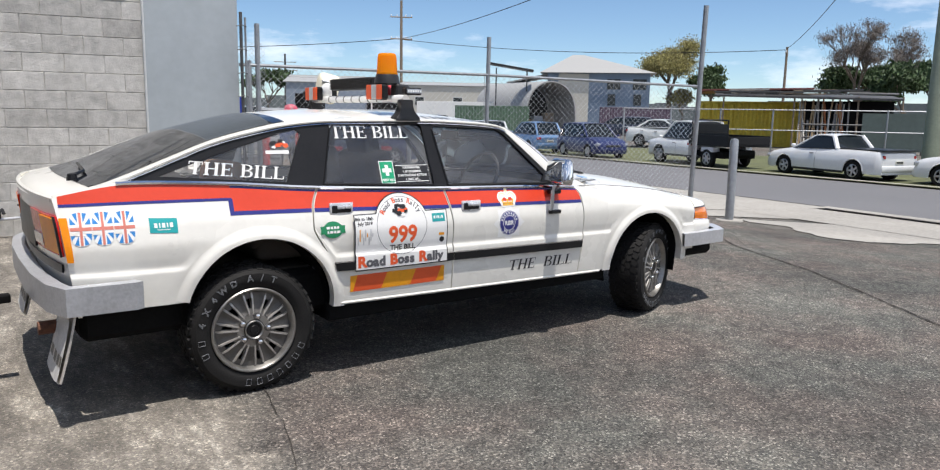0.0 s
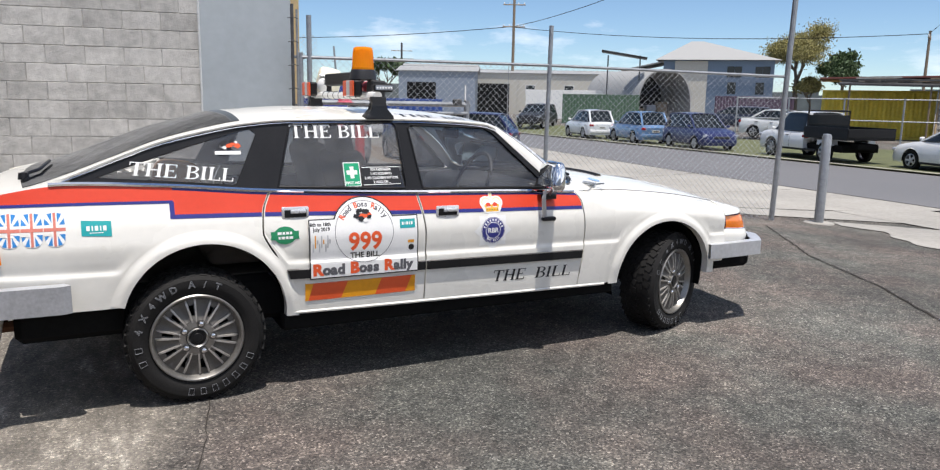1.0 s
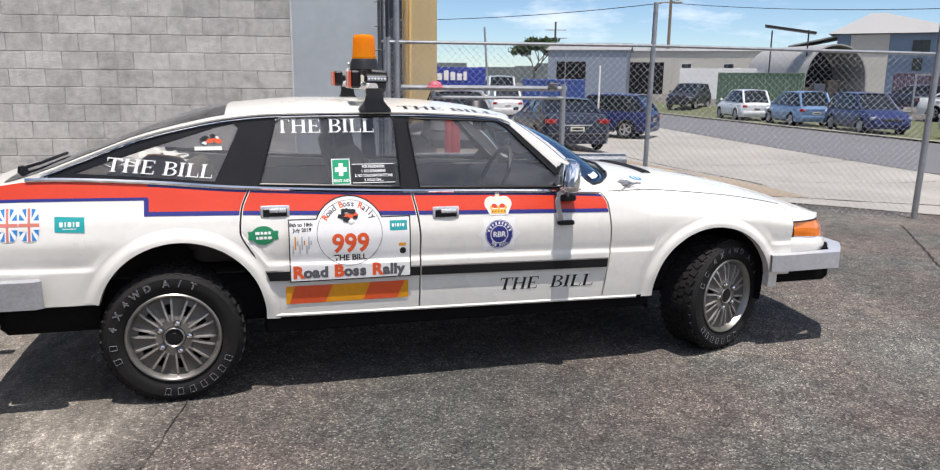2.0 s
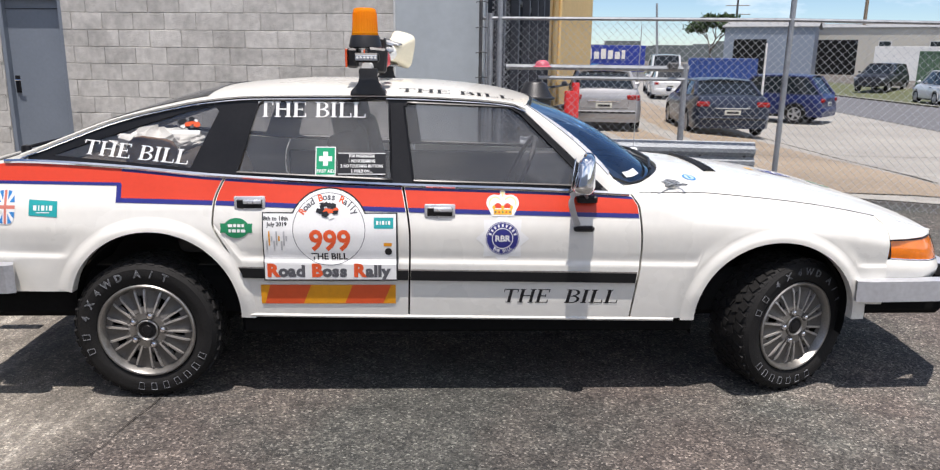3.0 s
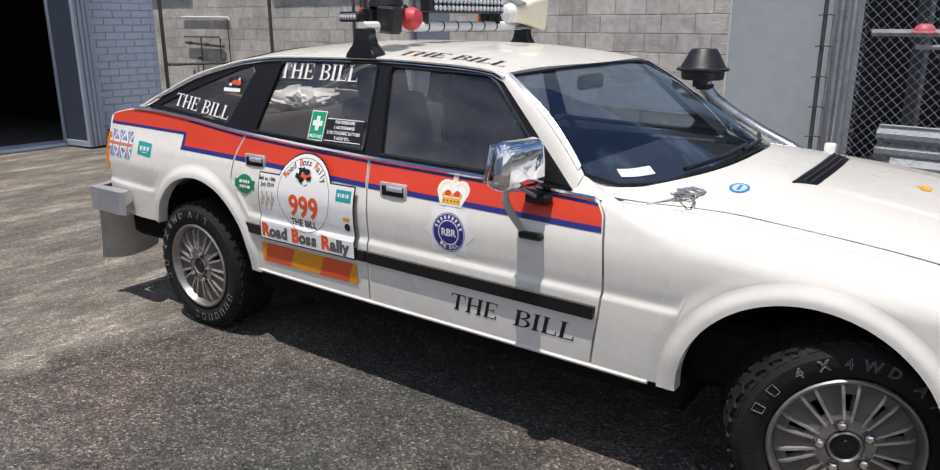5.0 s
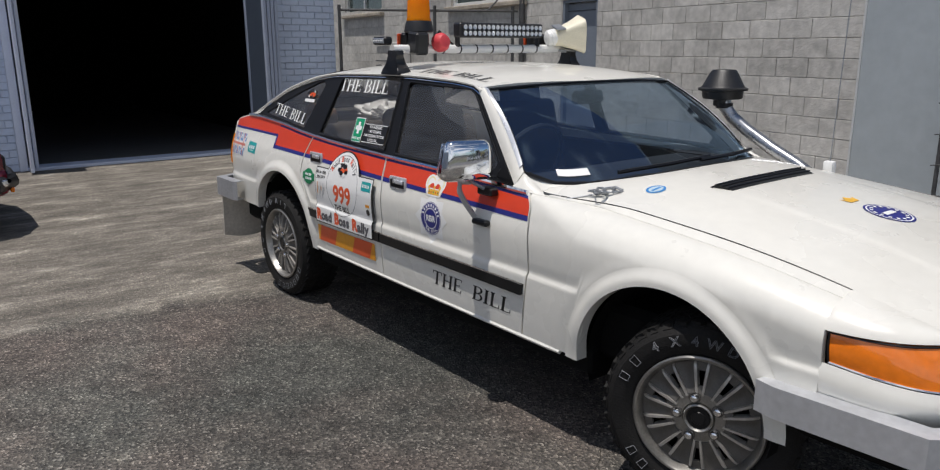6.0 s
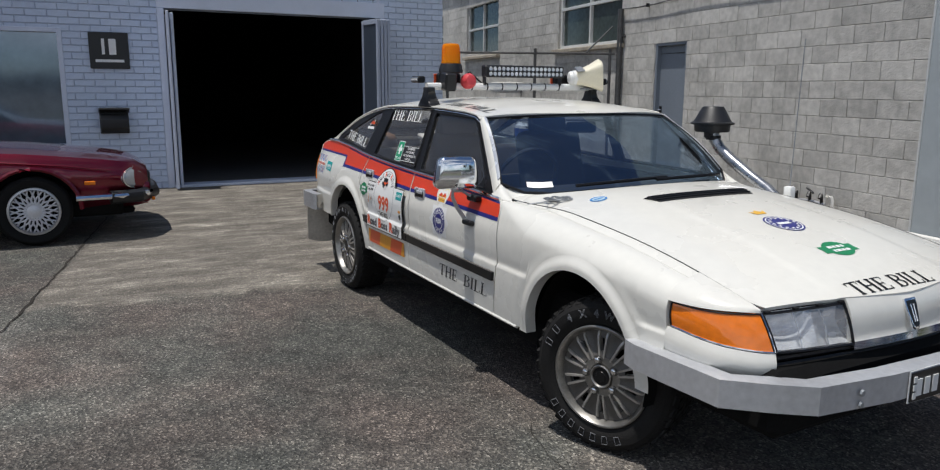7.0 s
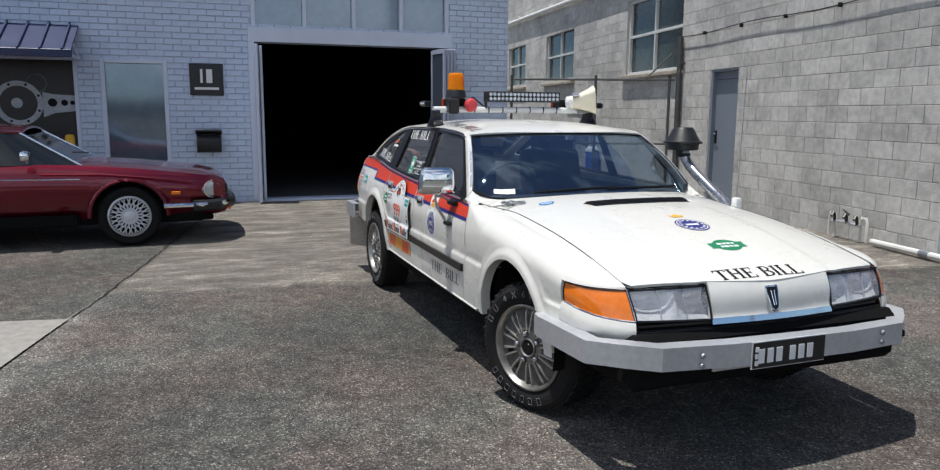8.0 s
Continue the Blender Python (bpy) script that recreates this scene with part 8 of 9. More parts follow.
                    part("door_seam", tube([(x_, sg * (wid(x_) * (0.94 + 0.06 * math.sin(math.pi * min(1.0, 0.15 + (z_ - zs) / (top(x_) - zs) * 0.9))) - 0.15 * max(0, (z_ - zs) / (top(x_) - zs) - 0.8)), z_) for z_ in zz_], 0.005, 4), TRIM, c)
            for x_ in xs2[:1] + xs2[2:]:
                part("door_handle", box((0.16, 0.03, 0.028), (x_ + 0.16, sg * (wid(x_) * 0.985), top(x_) - 0.17), 0.008), TRIM if max(paint.node_tree.nodes["Mix"].inputs[7].default_value[:3]) > 0.4 else paint, c)
            part("sill", box((fx_ - rx_ - 2 * ar, 0.05, 0.09), ((fx_ + rx_) / 2, sg * (W / 2 - 0.045), zs + 0.02), 0.012), TRIM, c)
            for cx in (fx_, rx_):
                if cx - ar > x0:
                    part("arch_lip", tube([(cx + ar * math.cos(math.pi * k / 14), sg * (wid(cx) * 0.975), r + ar * math.sin(math.pi * k / 14)) for k in range(15)], 0.018, 6), paint, c)
        part("tail_lamp", box((0.14, 0.30 if kind == "sedan" else 0.22 if kind != "utility" else 0.12, 0.12), (x0 + 0.058, sg * (wid(x0 + 0.05) - 0.13), top(x0 + 0.1) - 0.17), 0.02), CARRED, c)
        if kind != "coupe":
            part("headlamp", box((0.16, 0.26, 0.13), (h - 0.15, sg * (wid(h - 0.15) - 0.11), top(h - 0.15) - 0.10), 0.03), LAMPGLASS, c)
        if kind != "coupe":
            part("door_mirror", box((0.10, 0.16, 0.11), (fb_ - 0.22, sg * (W / 2 + 0.06), top(0) + 0.06), 0.03), paint, c)
        for x, rr in ((fx_, r), (rx_, r)):
            road_wheel(c, x, sg * (W / 2 - 0.02), r, sg, None, spokes)
    part("number_plate", box((0.012, 0.37, 0.11), (x0 - 0.006, 0, 0.62), 0.003), PLATEW, c, "pale plate with dark bars")
    part("plate_bar", box((0.004, 0.28, 0.05), (x0 - 0.014, 0, 0.62), 0), TRIM, c)
    if kind == "sedan":
        part("boot_seam", tube([(x0 - 0.004 + 0.02, -W * 0.33, top(x0 + 0.1) - 0.06), (x0 - 0.01, -W * 0.30, 0.56), (x0 - 0.01, W * 0.30, 0.56), (x0 + 0.016, W * 0.33, top(x0 + 0.1) - 0.06)], 0.006, 4), TRIM, c)
        part("bumper_strip", box((0.03, W * 0.80, 0.05), (x0 - 0.035, 0, 0.47), 0.01), TRIM, c, "dark bumper insert")
        part("boot_trim", box((0.02, W * 0.42, 0.03), (x0 - 0.008, 0, 0.72), 0.006), CHROME, c)
        part("bumper_base", box((0.08, W * 0.74, 0.10), (x0 + 0.05, 0, 0.29), 0.02), UNDER, c)
    part("bumper", box((0.10, W * 0.84, 0.20), (x0 + 0.02, 0, 0.42), 0.04, seg=2), TRIM if dark_bumper else paint, c)
    part("bumper", box((0.10, W * 0.76, 0.20), (h - 0.03, 0, 0.40), 0.04, seg=2), TRIM if dark_bumper else paint, c)
    if kind not in ("coupe", "cab"):
        part("grille", box((0.06, W * 0.42, 0.10), (h - 0.015, 0, 0.58), 0.02), PLASTIC, c)
    return c


def paint_mat(nm, col, metal=0.0):
    return mat(nm, col, 0.35, metal, var=0.08, scale=3, coat=0.45 if max(col) < 0.1 else 1.0, spec=0.35)


P_WHITE = paint_mat("white_car_paint", (0.72, 0.73, 0.73))
P_NAVY = paint_mat("navy_car_paint", (0.005, 0.014, 0.085))
P_LBLUE = paint_mat("light_blue_car_paint", (0.13, 0.24, 0.42), 0.3)
P_SILVER = paint_mat("silver_car_paint", (0.42, 0.42, 0.43), 0.5)
P_GREY = paint_mat("dark_blue_grey_car_paint", (0.018, 0.028, 0.055), 0.4)
P_BLACK = paint_mat("black_car_paint", (0.01, 0.01, 0.011))
P_MAROON = paint_mat("maroon_car_paint", (0.17, 0.006, 0.020), 0.85)
GZ = -0.25


def park(nm, x, y, yaw, *a, **k):
    return motor_car(nm, pose(x, y, ground_z(x, y) + 0.02, 0, 0, yaw), *a, **k)


park("parked_sedan", 5.95, 20.4, 82, 4.5, 1.80, 1.45, P_SILVER, "sedan", "silver sedan parked nose-away on the concrete driveway", group="cars on the driveway")
park("parked_sedan", 9.02, 20.9, 84, 4.8, 1.86, 1.40, P_GREY, "sedan", "dark grey-blue sedan parked nose-away on the driveway", group="cars on the driveway")
park("parked_hatchback", 12.25, 25.4, 140, 3.9, 1.76, 1.52, P_NAVY, "hatch", "navy blue hatchback parked askew on the driveway", group="cars on the driveway")
park("parked_hatchback", 12.4, 38.5, 80, 3.9, 1.7, 1.5, P_WHITE, "hatch", "small white hatchback parked far up the driveway", group="cars on the driveway")
park("parked_wagon", 27.2, 46.2, 222, 4.2, 1.85, 1.68, P_BLACK, "suv", "black four-wheel-drive wagon parked across the street")
park("parked_hatchback", 24.2, 26.5, -103, 4.0, 1.75, 1.60, P_NAVY, "hatch", "dark blue hatchback parked by the far kerb", group="cars at the far kerb")
park("parked_hatchback", 24.3, 31.0, 79, 3.75, 1.70, 1.58, P_LBLUE, "hatch", "light blue hatchback parked by the far kerb", group="cars at the far kerb")
park("parked_hatchback", 24.3, 35.4, 79, 3.7, 1.66, 1.58, P_WHITE, "hatch", "small white hatchback parked by the far kerb", group="cars at the far kerb")
park("parked_sedan", 30.6, 27.6, -75, 4.2, 1.74, 1.45, P_WHITE, "sedan", "white sedan parked on the grass verge behind")
park("parked_wagon", 34.5, 35.0, 130, 4.3, 1.75, 1.5, P_GREY, "suv", "dark wagon parked in the far yard")
ut = park("parked_utility", 24.4, 14.6, 79, 4.75, 1.80, 1.46, P_WHITE, "utility", "white car-based utility parked at the far kerb", "utility", r=0.32)
bm = box((1.95, 1.5, 0.03), (-1.45, 0, 0.985), 0)
part("tray_cover", bm, TRIM, ut, "black tonneau cover")
tu = park("tray_utility", 24.55, 20.45, 77, 5.2, 1.84, 1.80, P_WHITE, "cab", "white cab utility with black steel tray at the kerb", "utility", r=0.37, spokes=6)
TRAYB = mat("black_tray_steel", (0.006, 0.006, 0.007), 0.55, var=0.3, spec=0.3)
part("tray_floor", box((2.35, 1.86, 0.08), (-1.65, 0, 0.88), 0.01), TRAYB, tu)
for sg in (-1, 1):
    part("tray_side", box((2.35, 0.04, 0.36), (-1.65, sg * 0.92, 1.07), 0.008), TRAYB, tu, "black tray side")
part("tail_gate", box((0.04, 1.84, 0.30), (-2.82, 0, 1.07), 0.008), TRAYB, tu)
for sg in (-1, 1):
    part("head_board", tube([(-0.55, sg * 0.85, 0.9), (-0.55, sg * 0.85, 1.80)], 0.03, 8), TRAYB, tu)
part("head_board", tube([(-0.55, -0.85, 1.80), (-0.55, 0.85, 1.80)], 0.03, 8), TRAYB, tu)
part("head_mesh", box((0.02, 1.66, 0.5), (-0.56, 0, 1.40), 0), CARGLASS, tu)
part("head_board", tube([(-0.55, -0.85, 1.32), (-0.55, 0.85, 1.32)], 0.025, 8), TRAYB, tu)
part("cab_back", box((0.05, 1.5, 0.46), (-0.47, 0, 1.22), 0.01), P_WHITE, tu)
part("chassis", box((2.6, 0.8, 0.2), (-1.4, 0, 0.62), 0.02), UNDER, tu)
for sg in (-1, 1):
    part("mud_guard", prism([(-1.95, 0.62), (-1.92, 0.80), (-1.25, 0.80), (-1.2, 0.62)], sg * 0.60, sg * 0.90, None, 0.0), ALU, tu)
park("parked_sedan", 24.5, 9.5, 90, 4.6, 1.8, 1.42, P_WHITE, "sedan", "white sedan parked behind the utility", group="cars at the far kerb")

park("parked_van", 13.4, 43.3, 80, 4.6, 1.9, 2.1, P_WHITE, "suv", "small white van parked far up the driveway", "van")

# ---- maroon coupe before the workshop ----
JG = pose(-2.22, -0.03, 0, 0, 0, 91.5)
jag = motor_car("maroon_coupe", JG, 4.75, 1.76, 1.24, P_MAROON, "coupe", "low maroon grand-touring coupe with chrome bumper blades on asphalt", "car", r=0.302, spokes=0)
for ch in list(jag.children):
    if ch.name.startswith("wheel"):
        for g2 in list(ch.children):
            if g2.name.startswith("wheel_centre"):
                bpy.data.objects.remove(g2)
        bm = bmesh.new()
        for k in range(20):
            for tw in (1, -1):
                a = 2 * math.pi * k / 20
                b = a + tw * 0.42
                tube([(0.06 * math.cos(a), 0.06 * math.sin(a), -0.012), (0.116 * math.cos((a + b) / 2), 0.116 * math.sin((a + b) / 2), -0.010), (0.195 * math.cos(b), 0.195 * math.sin(b), -0.022)], 0.0075, 4, bm)
        lathe([(0, 0.0), (0.045, -0.004), (0.07, -0.02), (0.06, -0.05)], 20, bm)
        part("lattice", bm, mat("bright_silver_wheel", (0.72, 0.72, 0.74), 0.4, 0.3, var=0.1), ch, "silver lattice wheel centre")
JH = 2.375
for sg in (-1, 1):
    hl = part("headlamp", lathe([(0, 0.03), (0.08, 0.022), (0.112, 0.0), (0.112, -0.06)], 24, None, pose(JH - 0.125, sg * 0.722, 0.548, 0, 86, sg * 44) @ Matrix.Diagonal((0.80, 1.22, 0.8, 1))), LAMPGLASS, jag, "clear oval headlamp")
    part("lamp_rim", lathe([(0.112, -0.03), (0.122, -0.01), (0.122, 0.004), (0.112, 0.006)], 24, None, pose(JH - 0.125, sg * 0.722, 0.548, 0, 86, sg * 44) @ Matrix.Diagonal((0.80, 1.22, 0.8, 1))), CHROME, hl)
    part("bumper_blade", tube([(JH - 0.62, sg * 0.885, 0.400), (JH - 0.25, sg * 0.86, 0.400), (JH - 0.02, sg * 0.74, 0.400), (JH + 0.07, sg * 0.45, 0.400)], 0.028, 8), CHROME, jag, "chrome bumper blade")
    part("side_marker", box((0.09, 0.02, 0.035), (JH - 0.50, sg * 0.868, 0.53), 0.006), AMBER, jag, "amber side marker")
    part("wing_crease", tube([(x, sg * 0.872, 0.70 - 0.01 * abs(x)) for x in (-1.9, -1.0, 0.0, 0.8, 1.0)], 0.006, 5), CHROME, jag, "thin bright side line")
    part("arch_lip", tube([(1.425 + 0.372 * math.cos(math.pi * k / 14), sg * 0.868, 0.302 + 0.372 * math.sin(math.pi * k / 14)) for k in range(15)], 0.020, 6), P_MAROON, jag, "flared maroon arch lip")
    part("swage_line", tube([(x, sg * (0.865 - 0.03 * max(0, x - 1.7)), z) for x, z in ((0.65, 0.745), (1.2, 0.735), (1.7, 0.685), (2.05, 0.635))], 0.008, 5), P_MAROON, jag)
part("bumper_rubber", tube([(JH - 0.34, -0.84, 0.385), (JH - 0.10, -0.78, 0.385), (JH + 0.05, -0.50, 0.385), (JH + 0.075, 0.0, 0.385), (JH + 0.05, 0.50, 0.385), (JH - 0.10, 0.78, 0.385), (JH - 0.34, 0.84, 0.385)], 0.062, 10), PLASTIC, jag, "black rubber bumper")
part("grille", box((0.12, 1.12, 0.15), (JH - 0.03, 0, 0.52), 0.03, seg=2), PLASTIC, jag, "black nose grille")
for sg in (-1, 1):
    part("sill", box((1.95, 0.06, 0.12), (-0.02, sg * 0.775, 0.265), 0.02), UNDER, jag, "dark sill")
    part("turn_lamp", box((0.03, 0.10, 0.035), (JH + 0.035, sg * 0.62, 0.335), 0.006), AMBER, jag, "amber turn lamp below the bumper")
# Near-black block added for the dark under the nose, shade in its colour.
part("front_spoiler", box((0.34, 1.30, 0.07), (JH - 0.30, 0, 0.24), 0.03, seg=2), UNDER, jag, "near-black block added for the shade under the nose")
part("bonnet_bulge", thick(sheet(lambda s, r: Vector((lerp(1.0, 2.05, s), lerp(-0.42, 0.42, r), 0.832 - 0.085 * s + 0.036 * math.sin(math.pi * r) ** 0.9 * (1 - s ** 4))), 14, 14), 0.02), P_MAROON, jag)
part("screen_wiper", tube([(1.0, 0.0, 0.915), (0.90, -0.45, 0.94)], 0.008, 5), TRIM, jag)
for sg in (-1, 1):
    ob = part("chrome_mirror", box((0.09, 0.15, 0.10), (0.55, sg * 0.93, 0.93), 0.03, seg=2), CHROME, jag)

# ---- distance across the street ----
def shed(nm, x, y, yaw, L, W, H, rise, wall_m, roof_m, label, windows=0, door=0):
    """A gabled shed: walls, pitched roof, windows and a door on its front. Front faces local -y."""
    s = thing(nm, pose(x, y, GZ, 0, 0, yaw), label, "building")
    part("wall_shell", prism([(-W / 2, 0), (W / 2, 0), (W / 2, H), (0, H + rise), (-W / 2, H)], -L / 2, L / 2, None, 0, "yz"), wall_m, s, "", 0)
    bm = bmesh.new()
    for sg in (-1, 1):
        a = math.degrees(math.atan2(rise, W / 2))
        box((L + 0.6, math.hypot(W / 2, rise) + 0.3, 0.08), (0, sg * W / 4, H + rise / 2 + 0.06), 0, bm, (-sg * a, 0, 0))
    part("roof", bm, roof_m, s, "", 0)
    for k in range(windows):
        w_ = part("window", box((1.0, 0.06, 0.9), (-L / 2 + L * (k + 0.5) / windows, -W / 2 - 0.02, H * 0.62), 0), CARGLASS, s)
        part("frame", box((1.15, 0.04, 1.05), (-L / 2 + L * (k + 0.5) / windows, -W / 2 - 0.005, H * 0.62), 0), WFRAME, w_)
    if door:
        # near-black box puts the open doorway's shade into colour
        part("door_opening", box((door, 0.08, H * 0.75), (-L * 0.2, -W / 2 - 0.02, H * 0.375), 0), DARK, s)
    return s


GREYS = mat("grey_blue_sheeting", (0.22, 0.26, 0.32), 0.6, var=0.1)
BEIGES = mat("pale_beige_sheeting", (0.50, 0.48, 0.42), 0.6, var=0.1)
ROOFG = mat("pale_grey_roof", (0.31, 0.31, 0.30), 0.5, var=0.1)
WHITEB = mat("white_boarding", (0.72, 0.72, 0.70), 0.6, var=0.1)
BOARD = mat("blue_grey_weatherboard", (0.20, 0.27, 0.36), 0.6, var=0.1)
GREENC = mat("green_container_steel", (0.07, 0.13, 0.08), 0.6, var=0.2)
MAROONC = mat("dull_purple_container_steel", (0.09, 0.06, 0.09), 0.6, var=0.2)
YELLOWC = mat("yellow_container_steel", (0.66, 0.50, 0.06), 0.6, var=0.25, scale=1.2, fine=9)
TIMBER = mat("weathered_timber", (0.22, 0.17, 0.12), 0.8, var=0.3)
shed("far_shed", 38.5, 91.0, -21, 9.0, 14, 4.6, 1.2, GREYS, ROOFG, "grey-blue metal shed with low gable", 2)
shed("far_warehouse", 46.5, 82.0, -29, 22, 10, 4.6, 0.5, BEIGES, ROOFG, "long pale beige warehouse with small windows", 5, 4)
shed("far_warehouse", 33.0, 78.0, -27, 8, 8, 4.4, 0.6, GREYS, ROOFG, "grey warehouse with open roller door", 0, 3)
for i, (x, y, yaw, L) in enumerate(((37.8, 60.0, -32, 7.0),)):
    wl_ = thing("boundary_wall", pose(x, y, GZ, 0, 0, yaw), "low white painted boundary wall", "wall")
    part("boarding", box((L, 0.15, 2.6), (0, 0, 1.3), 0.01), WHITEB, wl_)


def container(nm, x, y, yaw, L, H, m, label, ribs=26, deep=0.035):
    c = thing(nm, pose(x, y, ground_z(x, y), 0, 0, yaw), label, "container")
    bm = bmesh.new()
    n = ribs * 4
    for side in (-1, 1):
        pts = []
        for i in range(n + 1):
            ph = i % 4
            pts.append((-L / 2 + L * i / n, side * (1.2 + (deep if ph in (1, 2) else 0.0))))
        rows = [[bm.verts.new((a, b, z)) for z in (0.15, H - 0.12)] for a, b in pts]
        for a, b in zip(rows, rows[1:]):
            bm.faces.new((a[0], b[0], b[1], a[1]))
    part("side_sheet", bm, m, c, "", 0)
    bm = box((L, 2.46, 0.15), (0, 0, 0.075), 0.01)
    box((L, 2.46, 0.12), (0, 0, H - 0.06), 0.01, bm)
    part("rail_frame", bm, m, c)
    for x_ in (-L / 2 + 0.06, L / 2 - 0.06):
        part("end_wall", box((0.10, 2.44, H - 0.2), (x_, 0, H / 2), 0.01), m, c)
    return c


container("shipping_container", 33.9, 48.4, -36, 5.6, 2.15, GREENC, "dull green shipping container across the street")
container("shipping_container", 43.6, 42.9, -44, 5.4, 2.2, MAROONC, "dull purple shipping container across the street")
container("shipping_container", 37.2, 27.8, -53, 5.2, 2.45, YELLOWC, "faded yellow shipping container with cluttered roof", 13, 0.12)
container("skip_bin", 15.2, 39.0, -16, 3.2, 1.9, mat("skip_blue", (0.02, 0.06, 0.24), 0.5, var=0.2), "blue steel skip bin up the driveway", 12)
hd_ = thing("hire_hoarding", pose(8.6, 32.2, ground_z(8.6, 32.2), 0, 0, -10), "blue hoarding with a plain white bar", "hoarding")
part("board", box((2.9, 0.12, 1.05), (-0.3, 0, 1.78), 0.01), mat("hoarding_blue", (0.01, 0.035, 0.30), 0.5, var=0.1), hd_)
for x, wd, ht in ((-1.10, 0.22, 0.40), (-0.80, 0.20, 0.28), (-0.52, 0.20, 0.40), (-0.24, 0.20, 0.34), (0.04, 0.20, 0.28), (0.28, 0.14, 0.36)):
    part("white_bar", box((wd, 0.02, ht), (x, -0.075, 1.76 + ht / 2), 0.004), WHITE, hd_, "plain white bar")
part("blue_bar", box((0.3, 0.02, 0.3), (-0.85, -0.075, 1.42), 0), SKYB, hd_)
for x in (-1.5, 0.9):
    part("post", tube([(x, 0.08, 0), (x, 0.08, 2.25)], 0.04, 8), GALV, hd_)
# arched hut
hut = thing("arched_hut", pose(45.6, 59.4, GZ, 0, 0, -6), "arched corrugated hut with dark open end", "building")
bm = sheet(lambda s, r: Vector((lerp(-2.8, 2.8, 0.5 - 0.5 * math.cos(math.pi * s)), lerp(-4.5, 5.5, r), 0.3 + 4.3 * math.sin(math.pi * s) ** 0.62)), 24, 1)
part("shell", thick(bm, 0.12), ROOFG, hut, "pale corrugated arch roof")
# near-black plug carries the hut's inner shade in its colour
part("inside", prism([(2.65 * math.cos(math.pi * k / 20), 0.2 + 4.1 * math.sin(math.pi * k / 20) ** 0.62) for k in range(21)], 0.0, 0.2), DARK, hut)
for k in range(4):
    part("stack", box((1.0, 0.6, 0.8 + 0.3 * k), (-2.0 + 1.25 * k, -1.2, 0.4 + 0.15 * k), 0.02), TIMBER if k % 2 else GREYS, hut)
ob = thing("solar_panel_frame", pose(42.0, 57.0, GZ, 0, 0, -35), "dark slanted panel on steel posts", "panel")
part("panel", box((4.0, 1.6, 0.18), (0, 0, 5.75), 0.01, None, (0, 9, 0)), PLASTIC, ob)
for x in (-1.4, 1.4):
    part("post", tube([(x, 0, 0), (x, 0, 5.7)], 0.06, 8), RUST, ob)
# weatherboard house with a pyramid roof
hs = thing("timber_house", pose(66.0, 71.5, GZ, 0, 0, -42), "two-storey blue-grey weatherboard house with pale hip roof", "house")
part("wall", box((12.0, 9.0, 6.5), (0, 0, 3.25), 0), BOARD, hs, "", 0)
bm = bmesh.new()
for k in range(34):
    box((12.06, 0.05, 0.03), (0, -4.52, 0.3 + k * 0.185), 0, bm)
tagged(part("weatherboarding", bm, BOARD, hs, "", 0), kind="stuff")
part("cream_bay", box((3.6, 0.3, 6.4), (-2.9, -4.6, 3.2), 0), BEIGES, hs, "", 0)
bm = bmesh.new()
base = [bm.verts.new(p) for p in ((-6.9, -5.2, 6.5), (6.7, -5.2, 6.5), (6.7, 5.2, 6.5), (-6.9, 5.2, 6.5))]
apx = [bm.verts.new((-3.2, 0, 8.9)), bm.verts.new((-1.8, 0, 8.9))]
for f in ((0, 1, 5, 4), (1, 2, 5), (2, 3, 4, 5), (3, 0, 4), (0, 3, 2, 1)):
    bm.faces.new([(base + apx)[i] for i in f])
part("roof", bm, ROOFG, hs, "pale grey hip roof", 0)
bm = bmesh.new()
b1 = [bm.verts.new(p) for p in ((-11.0, -3.5, 5.4), (-5.5, -4.5, 6.5), (-5.5, 3.0, 6.5), (-11.0, 3.0, 5.4))]
bm.faces.new(b1)
part("lean_to_roof", thick(bm, 0.15), ROOFG, hs, "", 0)
part("lean_to", box((5.0, 6.0, 5.3), (-8.3, 0, 2.65), 0), BOARD, hs, "", 0)
for x in (1.2, 2.0, 4.2, 5.0):
    w_ = part("window", box((0.75, 0.12, 1.2), (x + 0.2, -4.55, 5.2), 0), CARGLASS, hs)
for x in (1.4, 4.4):
    part("window", box((0.9, 0.12, 1.3), (x + 0.2, -4.55, 3.4), 0), CARGLASS, hs)
# junk roof and timbers at the yellow container
jk = thing("lean_to_shelter", pose(37.6, 25.3, GZ, 0, 0, -53), "ramshackle timber shelter roof over stored steel", "shelter")
part("roof", box((9.0, 3.4, 0.10), (0.5, -0.4, 2.75), 0, None, (4, 1, 0)), RUST, jk)
part("roof", box((6.0, 2.0, 0.08), (-2.0, 0.4, 3.05), 0, None, (-3, -1, 0)), mat("red_oxide_sheet", (0.16, 0.05, 0.04), 0.7, var=0.3), jk)
rng = random.Random(11)
TIMB = [mat("sawn_pine", (0.42, 0.30, 0.17), 0.8, var=0.3), mat("grey_batten", (0.36, 0.34, 0.31), 0.8, var=0.3), mat("orange_batten", (0.40, 0.14, 0.05), 0.7, var=0.3), mat("white_batten", (0.6, 0.58, 0.54), 0.8, var=0.2)]
for k in range(24):
    x = 0.35 + 0.098 * k
    part("leaning_timber", tube([(x, -1.9 - 0.25 * rng.random(), 0), (x + 0.7 * (rng.random() - 0.5), -1.35, 2.2 + 0.5 * rng.random())], 0.04, 4), TIMB[(0, 1, 0, 3, 0, 2, 2, 1)[k % 8 if k > 10 else k % 4]], jk)
